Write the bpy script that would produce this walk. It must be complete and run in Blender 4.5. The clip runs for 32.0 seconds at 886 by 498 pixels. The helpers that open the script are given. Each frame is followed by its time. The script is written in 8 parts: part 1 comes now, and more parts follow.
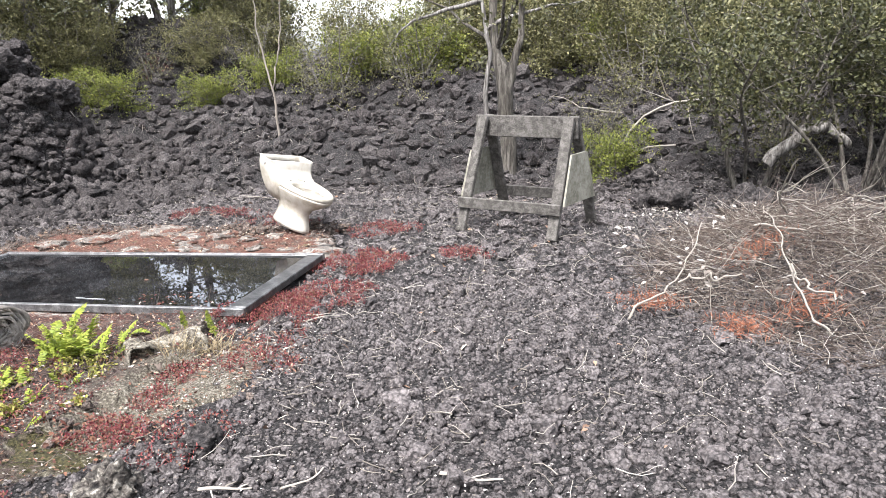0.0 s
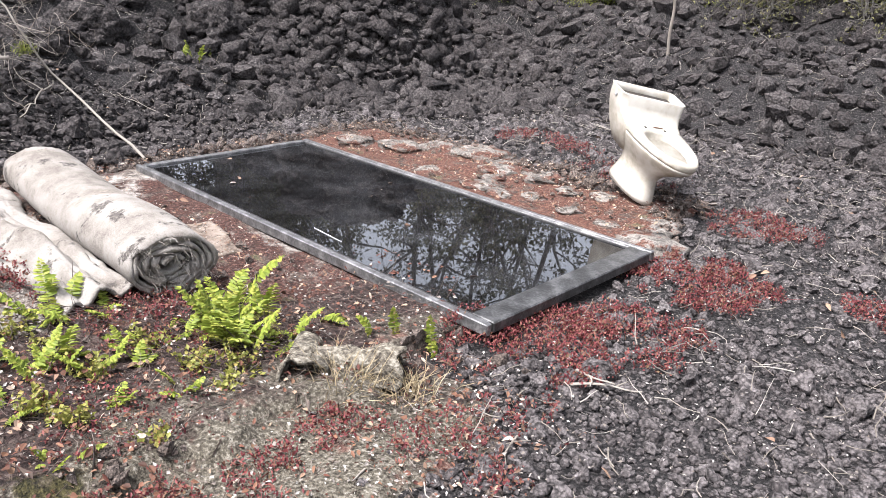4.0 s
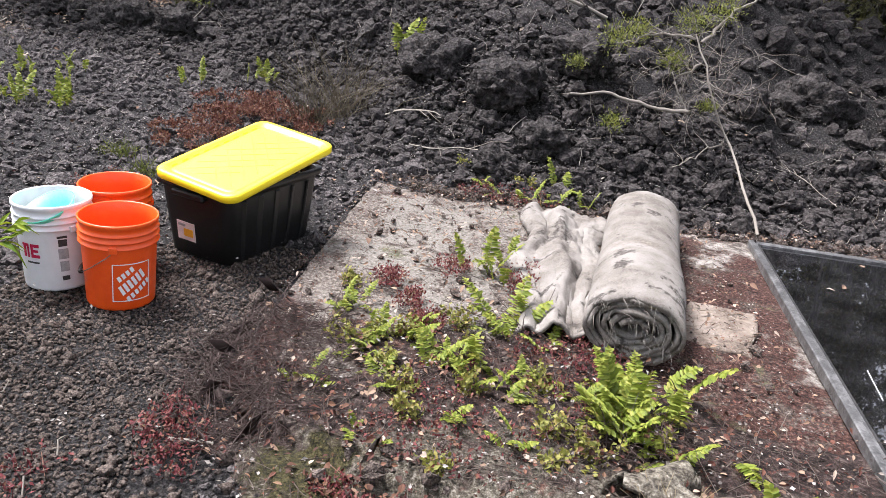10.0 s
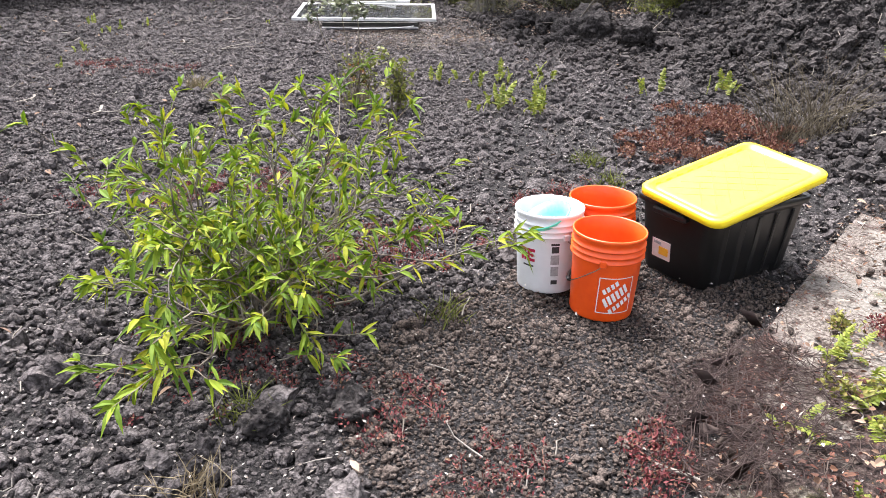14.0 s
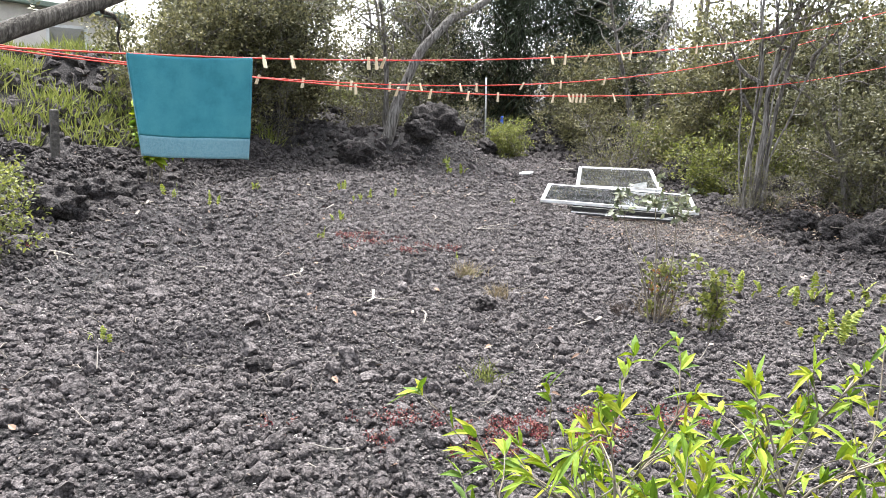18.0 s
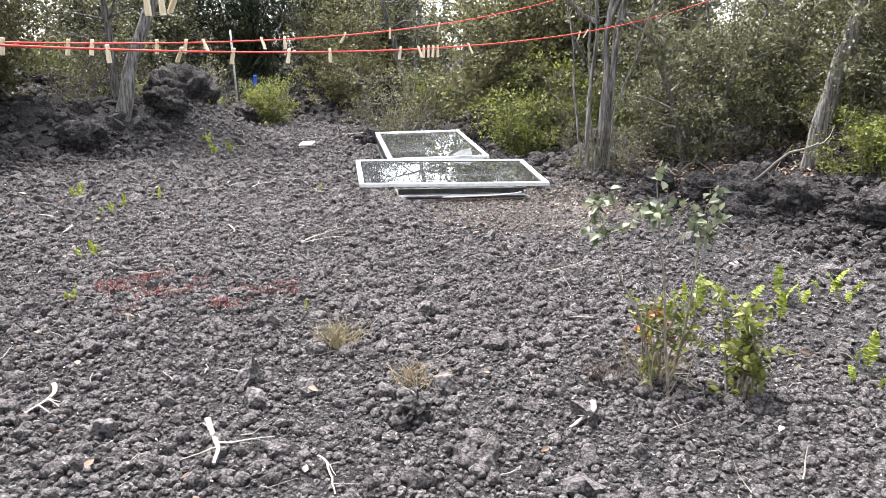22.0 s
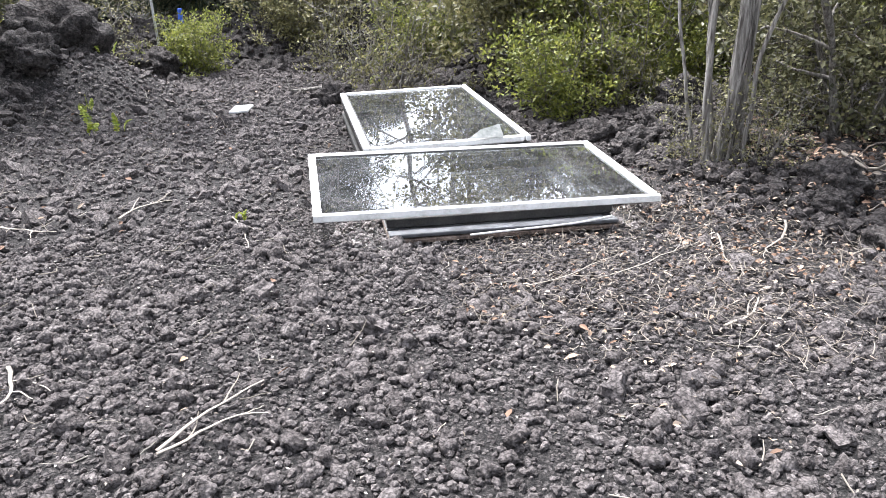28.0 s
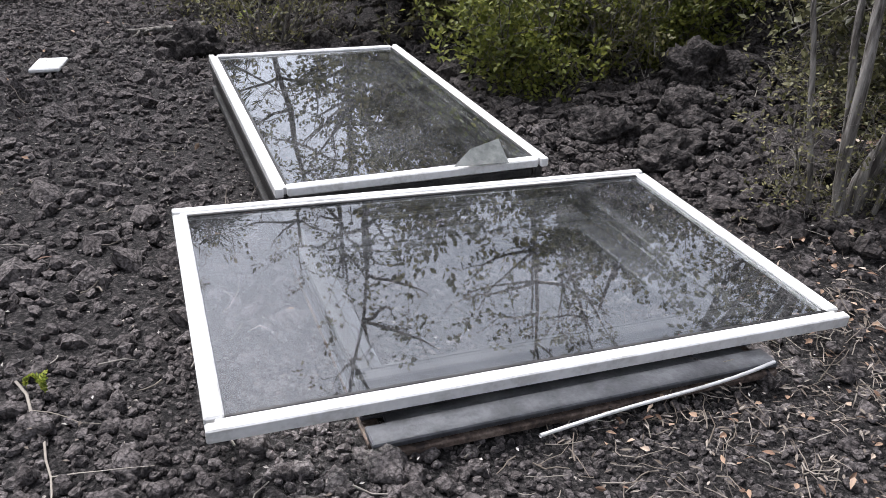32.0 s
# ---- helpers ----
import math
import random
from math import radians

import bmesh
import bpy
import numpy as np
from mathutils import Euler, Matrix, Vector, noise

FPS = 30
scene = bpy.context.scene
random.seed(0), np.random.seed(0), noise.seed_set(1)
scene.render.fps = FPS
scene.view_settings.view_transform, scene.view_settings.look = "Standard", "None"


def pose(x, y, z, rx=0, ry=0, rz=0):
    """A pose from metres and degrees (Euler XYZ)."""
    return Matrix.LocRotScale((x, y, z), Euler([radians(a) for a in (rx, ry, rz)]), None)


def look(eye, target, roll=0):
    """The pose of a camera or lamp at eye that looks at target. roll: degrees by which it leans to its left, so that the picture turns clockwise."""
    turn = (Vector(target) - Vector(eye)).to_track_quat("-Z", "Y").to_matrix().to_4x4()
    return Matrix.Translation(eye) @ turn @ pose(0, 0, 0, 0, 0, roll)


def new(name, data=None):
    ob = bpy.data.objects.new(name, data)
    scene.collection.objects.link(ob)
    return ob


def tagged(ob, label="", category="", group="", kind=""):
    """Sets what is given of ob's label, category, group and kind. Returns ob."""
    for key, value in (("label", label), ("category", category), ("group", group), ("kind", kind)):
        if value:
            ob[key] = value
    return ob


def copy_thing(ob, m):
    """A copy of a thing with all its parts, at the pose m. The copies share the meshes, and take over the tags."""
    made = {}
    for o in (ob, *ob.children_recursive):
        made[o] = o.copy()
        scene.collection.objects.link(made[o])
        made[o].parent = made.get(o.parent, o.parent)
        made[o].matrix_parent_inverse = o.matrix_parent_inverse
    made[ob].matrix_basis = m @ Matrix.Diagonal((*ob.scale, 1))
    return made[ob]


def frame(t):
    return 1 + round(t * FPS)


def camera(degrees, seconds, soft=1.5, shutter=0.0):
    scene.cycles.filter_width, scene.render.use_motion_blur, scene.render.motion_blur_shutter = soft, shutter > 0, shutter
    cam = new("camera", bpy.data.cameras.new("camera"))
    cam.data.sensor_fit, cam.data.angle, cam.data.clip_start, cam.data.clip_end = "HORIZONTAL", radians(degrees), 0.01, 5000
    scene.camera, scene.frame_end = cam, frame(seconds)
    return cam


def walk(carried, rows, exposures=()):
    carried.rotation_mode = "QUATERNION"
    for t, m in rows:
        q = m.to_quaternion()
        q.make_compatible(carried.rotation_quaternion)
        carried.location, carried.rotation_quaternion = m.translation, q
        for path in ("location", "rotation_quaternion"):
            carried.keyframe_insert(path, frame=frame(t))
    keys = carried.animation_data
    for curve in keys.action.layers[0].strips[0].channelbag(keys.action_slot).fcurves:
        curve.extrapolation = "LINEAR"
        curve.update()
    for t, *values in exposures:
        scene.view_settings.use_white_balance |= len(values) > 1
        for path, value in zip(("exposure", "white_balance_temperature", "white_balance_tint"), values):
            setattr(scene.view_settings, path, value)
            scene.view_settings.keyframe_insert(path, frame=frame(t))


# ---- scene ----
cam = camera(59.2, 32.0, soft=0.55)
PATH = [
    (0, (0.152, 0.102, 1.562), (-0.223, 2.119, 1.027), -1.7),
    (0.5, (0.116, 0.304, 1.553), (-0.489, 2.256, 0.989), -1.4),
    (1, (0.036, 0.544, 1.532), (-0.748, 2.430, 0.964), -1.0),
    (1.5, (-0.031, 0.793, 1.485), (-0.920, 2.622, 0.887), -0.8),
    (2, (-0.071, 1.054, 1.485), (-1.077, 2.807, 0.847), 0.0),
    (2.5, (-0.141, 1.274, 1.483), (-1.234, 2.957, 0.797), 1.0),
    (4.5, (-0.366, 2.257, 1.444), (-1.601, 3.775, 0.628), 5.7),
    (5, (-0.373, 2.493, 1.430), (-1.651, 3.963, 0.595), 5.5),
    (5.5, (-0.321, 2.732, 1.431), (-1.713, 4.068, 0.553), 5.9),
    (6, (-0.336, 2.917, 1.410), (-1.832, 4.119, 0.509), 6.3),
    (6.5, (-0.374, 3.079, 1.400), (-1.983, 4.118, 0.491), 7.1),
    (7, (-0.390, 3.179, 1.394), (-2.106, 4.009, 0.467), 6.4),
    (7.5, (-0.392, 3.272, 1.384), (-2.209, 3.823, 0.441), 6.1),
    (8, (-0.401, 3.271, 1.373), (-2.274, 3.567, 0.425), 5.6),
    (8.5, (-0.372, 3.216, 1.383), (-2.276, 3.344, 0.461), 6.0),
    (9, (-0.338, 3.165, 1.394), (-2.274, 3.203, 0.530), 6.8),
    (9.5, (-0.332, 3.127, 1.383), (-2.296, 3.060, 0.586), 6.9),
    (10, (-0.331, 3.116, 1.362), (-2.298, 2.923, 0.596), 6.1),
    (10.5, (-0.338, 3.099, 1.337), (-2.243, 2.801, 0.454), 5.1),
    (11, (-0.341, 3.074, 1.321), (-2.173, 2.672, 0.333), 4.0),
    (11.5, (-0.326, 3.038, 1.324), (-2.095, 2.536, 0.269), 3.3),
    (12, (-0.321, 3.025, 1.321), (-2.032, 2.416, 0.228), 2.5),
    (12.5, (-0.301, 2.982, 1.336), (-1.982, 2.269, 0.258), 1.9),
    (13, (-0.289, 2.937, 1.342), (-1.940, 2.060, 0.341), 1.0),
    (13.5, (-0.284, 2.897, 1.351), (-1.869, 1.845, 0.414), 0.4),
    (14, (-0.272, 2.819, 1.394), (-1.838, 1.648, 0.572), 1.4),
    (14.5, (-0.338, 2.718, 1.396), (-1.929, 1.515, 0.678), 2.9),
    (15, (-0.445, 2.578, 1.416), (-2.010, 1.260, 0.858), 3.2),
    (15.5, (-0.500, 2.460, 1.373), (-1.985, 1.007, 0.950), 2.5),
    (17.5, (-0.394, 1.752, 1.450), (-1.676, 0.107, 1.068), 3.3),
    (18, (-0.411, 1.501, 1.419), (-1.743, -0.094, 0.999), 4.0),
    (18.5, (-0.461, 1.236, 1.438), (-1.936, -0.213, 0.965), 3.1),
    (19, (-0.577, 0.942, 1.413), (-2.122, -0.416, 0.899), 3.9),
    (19.5, (-0.712, 0.654, 1.407), (-2.284, -0.668, 0.882), 3.6),
    (20, (-0.819, 0.377, 1.412), (-2.439, -0.879, 0.868), 3.2),
    (20.5, (-0.960, 0.137, 1.423), (-2.635, -1.032, 0.853), 3.0),
    (21, (-1.170, -0.127, 1.410), (-2.882, -1.264, 0.889), 2.4),
    (21.5, (-1.342, -0.391, 1.403), (-3.078, -1.488, 0.879), 2.1),
    (22, (-1.506, -0.639, 1.415), (-3.273, -1.693, 0.904), 1.4),
    (22.5, (-1.701, -0.879, 1.381), (-3.496, -1.887, 0.874), 1.2),
    (23, (-1.889, -1.079, 1.385), (-3.656, -2.136, 0.879), 0.2),
    (23.5, (-2.119, -1.320, 1.366), (-3.876, -2.389, 0.853), -0.0),
    (24, (-2.363, -1.477, 1.355), (-4.126, -2.522, 0.814), -0.1),
    (24.5, (-2.651, -1.610, 1.341), (-4.417, -2.658, 0.814), 0.3),
    (26.5, (-3.681, -2.244, 1.358), (-5.443, -3.187, 0.650), -0.1),
    (27, (-3.911, -2.455, 1.339), (-5.661, -3.433, 0.652), -0.2),
    (27.5, (-4.171, -2.612, 1.336), (-5.924, -3.590, 0.654), -0.6),
    (28, (-4.500, -2.775, 1.320), (-6.257, -3.739, 0.632), -0.1),
    (28.5, (-4.714, -2.970, 1.319), (-6.449, -3.912, 0.549), -0.0),
    (29, (-4.943, -3.142, 1.304), (-6.692, -4.013, 0.479), 0.2),
    (29.5, (-5.227, -3.308, 1.295), (-6.936, -4.229, 0.442), 0.6),
    (30, (-5.461, -3.473, 1.282), (-7.125, -4.454, 0.409), 0.6),
    (30.5, (-5.691, -3.650, 1.237), (-7.403, -4.542, 0.360), 2.0),
    (31, (-5.993, -3.881, 1.211), (-7.725, -4.654, 0.263), 3.9),
    (31.5, (-6.211, -4.103, 1.250), (-7.979, -4.800, 0.311), 5.1),
    (32, (-6.347, -4.314, 1.311), (-8.192, -4.875, 0.429), 3.6),
]
walk(cam, [(t, look(eye, target, roll)) for t, eye, target, roll in PATH], [(0, 2.53, 6350, 11), (1, 2.42, 6350, 11), (2, 2.4, 6350, 12), (6, 2.2, 6350, 14), (9, 2.04, 6350, 15), (11, 2.1, 6400, 15), (12, 2.4, 6400, 15), (13, 2.52, 6450, 15), (15.5, 2.42, 6500, 13), (18, 2.9, 6450, 10), (22, 2.95, 6400, 10), (28, 2.92, 6300, 11), (30, 2.6, 6300, 11), (31, 2.4, 6300, 12), (32, 1.64, 6300, 13)])

# ---- world and light: a bright overcast sky with a soft high sun ----
world = bpy.data.worlds.new("overcast")
scene.world = world
world.use_nodes = True
wn, wl = world.node_tree.nodes, world.node_tree.links
sky = wn.new("ShaderNodeTexSky")
sky.sky_type, sky.sun_disc = "NISHITA", False
sky.sun_elevation, sky.sun_rotation = radians(62), radians(200)
sky.air_density, sky.dust_density, sky.ozone_density = 1.0, 2.0, 1.0
pale = wn.new("ShaderNodeHueSaturation")
pale.inputs["Saturation"].default_value = 0.32
wl.new(sky.outputs[0], pale.inputs["Color"])
wl.new(pale.outputs[0], wn["Background"].inputs["Color"])
wn["Background"].inputs["Strength"].default_value = 0.105
sun = new("sun", bpy.data.lights.new("sun", "SUN"))
sun.data.energy, sun.data.angle, sun.data.color = 2.3, radians(20), (1.0, 0.985, 0.98)
sun.matrix_world = look((0, 0, 20), (4.0, 9.0, 1.0))

# ---- materials ----
BRIGHT = ("plastic", "ceramic", "painted", "print", "paper", "aluminium", "rail", "pegs", "stucco", "cord")


def mat(name, colours, scale=8.0, rough=0.9, bump=0.3, fine=60.0, metal=0.0, per="", spread=0.35, spec=0.3, trans=0.0, grain=1.0, punch=1.0):
    """Procedural surface: a ramp of colours over two noises; per: 'island' or 'object' varies whole pieces."""
    if not any(w in name for w in BRIGHT):
        colours = [tuple(v * 0.64 for v in c) for c in colours]
    m = bpy.data.materials.new(name)
    m.use_nodes = True
    n, l = m.node_tree.nodes, m.node_tree.links
    b = n["Principled BSDF"]
    co = n.new("ShaderNodeTexCoord")
    a = n.new("ShaderNodeTexNoise")
    a.inputs["Scale"].default_value, a.inputs["Detail"].default_value, a.inputs["Roughness"].default_value = scale, 5, 0.65
    f = n.new("ShaderNodeTexNoise")
    f.inputs["Scale"].default_value, f.inputs["Detail"].default_value = fine, 3
    place = co.outputs["Object"]
    if grain != 1.0:
        long = n.new("ShaderNodeVectorMath")
        long.operation = "MULTIPLY"
        long.inputs[1].default_value = (1.0, 1.0, grain)
        l.new(place, long.inputs[0])
        place = long.outputs[0]
    for t in (a, f):
        l.new(place, t.inputs["Vector"])
    mix = n.new("ShaderNodeMath")
    mix.operation = "MULTIPLY_ADD"
    l.new(f.outputs["Fac"], mix.inputs[0])
    mix.inputs[1].default_value = 0.4
    l.new(a.outputs["Fac"], mix.inputs[2])
    fac = mix.outputs[0]
    shift = n.new("ShaderNodeMath")
    shift.operation = "ADD"
    l.new(fac, shift.inputs[0])
    shift.inputs[1].default_value = -0.2
    fac = shift.outputs[0]
    if punch != 1.0:
        more = n.new("ShaderNodeMath")
        more.operation = "MULTIPLY_ADD"
        l.new(fac, more.inputs[0])
        more.inputs[1].default_value, more.inputs[2].default_value = punch, 0.5 - 0.5 * punch
        fac = more.outputs[0]
    if per:
        if per == "island":
            r = n.new("ShaderNodeNewGeometry").outputs["Random Per Island"]
        else:
            r = n.new("ShaderNodeObjectInfo").outputs["Random"]
        w = n.new("ShaderNodeMix")
        w.data_type = "FLOAT"
        w.inputs[0].default_value = 1 - spread
        l.new(fac, w.inputs[2])
        l.new(r, w.inputs[3])
        fac = w.outputs[0]
    ramp = n.new("ShaderNodeValToRGB")
    e = ramp.color_ramp.elements
    lo, hi = (0.02, 0.98) if per else (0.35, 0.65)
    while len(e) < len(colours):
        e.new(0.5)
    for i, c in enumerate(colours):
        e[i].position = lo + (hi - lo) * i / max(1, len(colours) - 1)
        e[i].color = (*c, 1)
    l.new(fac, ramp.inputs["Fac"])
    l.new(ramp.outputs["Color"], b.inputs["Base Color"])
    b.inputs["Roughness"].default_value, b.inputs["Metallic"].default_value = rough, metal
    b.inputs["Specular IOR Level"].default_value = spec
    if bump:
        bp = n.new("ShaderNodeBump")
        bp.inputs["Strength"].default_value, bp.inputs["Distance"].default_value = bump, 0.02
        l.new(mix.outputs[0], bp.inputs["Height"])
        l.new(bp.outputs[0], b.inputs["Normal"])
    if trans:
        t = n.new("ShaderNodeBsdfTranslucent")
        l.new(ramp.outputs["Color"], t.inputs["Color"])
        ms = n.new("ShaderNodeMixShader")
        ms.inputs[0].default_value = trans
        l.new(b.outputs[0], ms.inputs[1])
        l.new(t.outputs[0], ms.inputs[2])
        l.new(ms.outputs[0], n["Material Output"].inputs["Surface"])
    return m


M = {}
M["lava"] = mat("lava_clinker", [(0.052, 0.0445, 0.0435), (0.125, 0.107, 0.104), (0.192, 0.168, 0.163), (0.26, 0.229, 0.222), (0.40, 0.362, 0.35)], 34, 0.95, 1.0, 210, per="island", spread=0.6, punch=1.9)
M["gravel"] = mat("brown_lava_gravel", [(0.066, 0.049, 0.039), (0.16, 0.122, 0.1), (0.25, 0.196, 0.165), (0.36, 0.295, 0.255)], 30, 0.95, 1.0, 200, per="island", spread=0.6, punch=1.7)
M["stone"] = mat("lava_stone", [(0.052, 0.0445, 0.0435), (0.125, 0.107, 0.104), (0.192, 0.168, 0.163), (0.26, 0.229, 0.222), (0.37, 0.332, 0.322)], 34, 0.95, 1.0, 210, per="object", spread=0.65, punch=1.9)
M["bank"] = mat("bank_clinker", [(0.02, 0.0165, 0.016), (0.055, 0.046, 0.044), (0.095, 0.081, 0.077), (0.15, 0.132, 0.126), (0.28, 0.258, 0.246)], 26, 0.95, 1.0, 170, per="island", spread=0.62, punch=1.8)
M["boulder"] = mat("bank_boulder", [(0.02, 0.017, 0.0165), (0.052, 0.044, 0.042), (0.09, 0.078, 0.074), (0.15, 0.132, 0.125)], 14, 0.95, 1.0, 80)
M["ground"] = mat("lava_ground", [(0.011, 0.0095, 0.0092), (0.032, 0.028, 0.027), (0.068, 0.06, 0.058), (0.14, 0.125, 0.12)], 60, 0.97, 1.0, 220)
M["lichen_rock"] = mat("lichen_rock", [(0.022, 0.018, 0.015), (0.06, 0.05, 0.043), (0.1, 0.086, 0.074), (0.15, 0.132, 0.112), (0.24, 0.215, 0.18), (0.42, 0.39, 0.34)], 22, 0.98, 1.0, 80)
M["slab"] = mat("old_concrete", [(0.05, 0.04, 0.034), (0.16, 0.135, 0.115), (0.33, 0.3, 0.265), (0.48, 0.445, 0.405)], 9, 0.95, 1.0, 110)
M["litter_soil"] = mat("dark_litter_soil", [(0.009, 0.006, 0.005), (0.029, 0.017, 0.014), (0.062, 0.039, 0.033), (0.15, 0.112, 0.097)], 34, 1.0, 1.0, 190)
M["bark"] = mat("grey_bark", [(0.06, 0.052, 0.045), (0.2, 0.182, 0.163), (0.38, 0.355, 0.325)], 34, 0.95, 1.0, 110, grain=0.09)
M["twig"] = mat("bleached_twigs", [(0.15, 0.125, 0.1), (0.3, 0.265, 0.225), (0.5, 0.465, 0.415)], 6, 0.9, 0.2, 60, per="island")
M["brown_twig"] = mat("brown_twigs", [(0.045, 0.031, 0.024), (0.12, 0.088, 0.071), (0.26, 0.222, 0.19)], 6, 0.95, 0.2, 60, per="island")
M["leaf_dark"] = mat("olive_leaves", [(0.031, 0.033, 0.018), (0.094, 0.096, 0.048), (0.185, 0.182, 0.086), (0.36, 0.34, 0.2)], 5, 0.5, 0, per="island", spread=0.3, trans=0.35)
M["leaf_deep"] = mat("dark_tree_leaves", [(0.02, 0.023, 0.011), (0.056, 0.06, 0.026), (0.115, 0.118, 0.048), (0.25, 0.23, 0.1)], 5, 0.5, 0, per="island", spread=0.3, trans=0.3)
M["leaf_mid"] = mat("shrub_leaves", [(0.05, 0.062, 0.018), (0.14, 0.165, 0.036), (0.27, 0.295, 0.06), (0.43, 0.42, 0.11)], 5, 0.5, 0, per="island", spread=0.3, trans=0.4)
M["leaf_lime"] = mat("lime_leaves", [(0.06, 0.13, 0.01), (0.15, 0.26, 0.014), (0.3, 0.41, 0.02), (0.56, 0.5, 0.03)], 5, 0.7, 0, per="island", spread=0.25, trans=0.3)
M["fern"] = mat("fern_leaves", [(0.13, 0.175, 0.022), (0.26, 0.335, 0.04), (0.39, 0.44, 0.07), (0.46, 0.38, 0.085)], 5, 0.55, 0, per="island", spread=0.25, trans=0.3)
M["red"] = mat("red_groundcover_leaves", [(0.05, 0.012, 0.014), (0.14, 0.026, 0.031), (0.25, 0.054, 0.057), (0.3, 0.12, 0.092), (0.16, 0.14, 0.06)], 5, 0.6, 0, per="island", spread=0.2, trans=0.2)
M["dry"] = mat("dry_leaves", [(0.1, 0.06, 0.04), (0.25, 0.15, 0.1), (0.42, 0.29, 0.2), (0.6, 0.53, 0.45)], 5, 0.8, 0, per="island", spread=0.2)
M["straw"] = mat("dry_grass", [(0.2, 0.15, 0.08), (0.38, 0.3, 0.18), (0.5, 0.43, 0.3)], 5, 0.9, 0, per="island", spread=0.3)
M["needle"] = mat("ironwood_needles", [(0.02, 0.03, 0.014), (0.045, 0.06, 0.03), (0.08, 0.1, 0.045)], 5, 0.7, 0, per="island", trans=0.15)
M["wood"] = mat("weathered_wood", [(0.06, 0.054, 0.047), (0.11, 0.1, 0.088), (0.18, 0.167, 0.15)], 20, 0.9, 0.6, 90)
M["orange"] = mat("orange_plastic", [(0.85, 0.085, 0.008), (0.95, 0.115, 0.012)], 3, 0.35, 0.05, 30, spec=0.5)
M["white"] = mat("white_plastic", [(0.74, 0.75, 0.76), (0.82, 0.83, 0.84)], 3, 0.35, 0.05, 30, spec=0.5)
M["yellow"] = mat("yellow_plastic", [(0.95, 0.74, 0.015), (1.0, 0.8, 0.025)], 3, 0.4, 0.05, 30, spec=0.5)
M["black"] = mat("black_plastic", [(0.008, 0.008, 0.008), (0.014, 0.014, 0.014)], 3, 0.4, 0.05, 30, spec=0.5)
M["ceramic"] = mat("almond_ceramic", [(0.31, 0.28, 0.225), (0.4, 0.37, 0.315), (0.44, 0.41, 0.36)], 4, 0.25, 0.03, 20, spec=0.5)
M["dark"] = mat("dark_hollow", [(0.02, 0.018, 0.015), (0.05, 0.04, 0.03)], 6, 0.9, 0.2)
M["bronze"] = mat("dull_aluminium", [(0.085, 0.084, 0.083), (0.15, 0.148, 0.146), (0.27, 0.266, 0.262)], 14, 0.42, 0.15, 80, metal=0.6)
M["stone_pad"] = mat("weathered_grey_stone", [(0.06, 0.052, 0.045), (0.17, 0.152, 0.132), (0.28, 0.255, 0.225), (0.42, 0.39, 0.35)], 14, 0.95, 0.9, 90)
M["stack_grey"] = mat("dull_grey_rail", [(0.022, 0.023, 0.026), (0.04, 0.041, 0.046), (0.062, 0.064, 0.07)], 12, 0.4, 0.1, 80, spec=0.5)
M["rust_rail"] = mat("rusty_rail", [(0.03, 0.022, 0.018), (0.085, 0.06, 0.048), (0.17, 0.13, 0.105)], 20, 0.8, 0.3, 90)
M["dark_bronze"] = mat("dark_anodised_rail", [(0.04, 0.039, 0.038), (0.07, 0.069, 0.068), (0.13, 0.128, 0.126)], 14, 0.4, 0.15, 80, metal=0.6)
M["blackrail"] = mat("black_rail", [(0.012, 0.012, 0.012), (0.04, 0.038, 0.036)], 10, 0.5, 0.15, 80)
M["whiteframe"] = mat("white_painted_aluminium", [(0.44, 0.435, 0.42), (0.58, 0.577, 0.57), (0.64, 0.637, 0.63)], 5, 0.4, 0.08, 60, spec=0.5)
M["towel"] = mat("teal_terry", [(0.045, 0.26, 0.33), (0.065, 0.33, 0.4), (0.09, 0.38, 0.45)], 5, 1.0, 0.6, 300)
M["towel_band"] = mat("pale_teal_terry", [(0.2, 0.42, 0.5), (0.27, 0.5, 0.57)], 60, 1.0, 0.6, 300)
M["rug"] = mat("weathered_rug", [(0.175, 0.152, 0.13), (0.255, 0.228, 0.2), (0.31, 0.284, 0.253), (0.36, 0.333, 0.3)], 5, 1.0, 0.5, 170)
M["cord"] = mat("red_cord", [(0.45, 0.04, 0.03), (0.6, 0.07, 0.05)], 20, 0.7, 0.1)
M["pin"] = mat("wooden_pegs", [(0.5, 0.4, 0.25), (0.7, 0.6, 0.43)], 20, 0.8, 0.1, per="object")
M["blue"] = mat("blue_plastic", [(0.03, 0.08, 0.4), (0.05, 0.12, 0.5)], 5, 0.5, 0.05)
M["mint"] = mat("mint_plastic", [(0.12, 0.72, 0.5), (0.2, 0.82, 0.62)], 5, 0.5, 0.05)
M["crimson"] = mat("crimson_print", [(0.42, 0.01, 0.05), (0.5, 0.015, 0.07)], 5, 0.5, 0)
M["ink"] = mat("black_print", [(0.03, 0.03, 0.03), (0.06, 0.06, 0.06)], 5, 0.5, 0)
M["paper"] = mat("label_paper", [(0.75, 0.62, 0.6), (0.85, 0.75, 0.72)], 5, 0.6, 0)
M["amber"] = mat("amber_print", [(0.85, 0.4, 0.02), (0.9, 0.5, 0.05)], 5, 0.6, 0)
M["steel"] = mat("steel_wire", [(0.3, 0.3, 0.3), (0.5, 0.5, 0.5)], 20, 0.4, 0, metal=1.0)
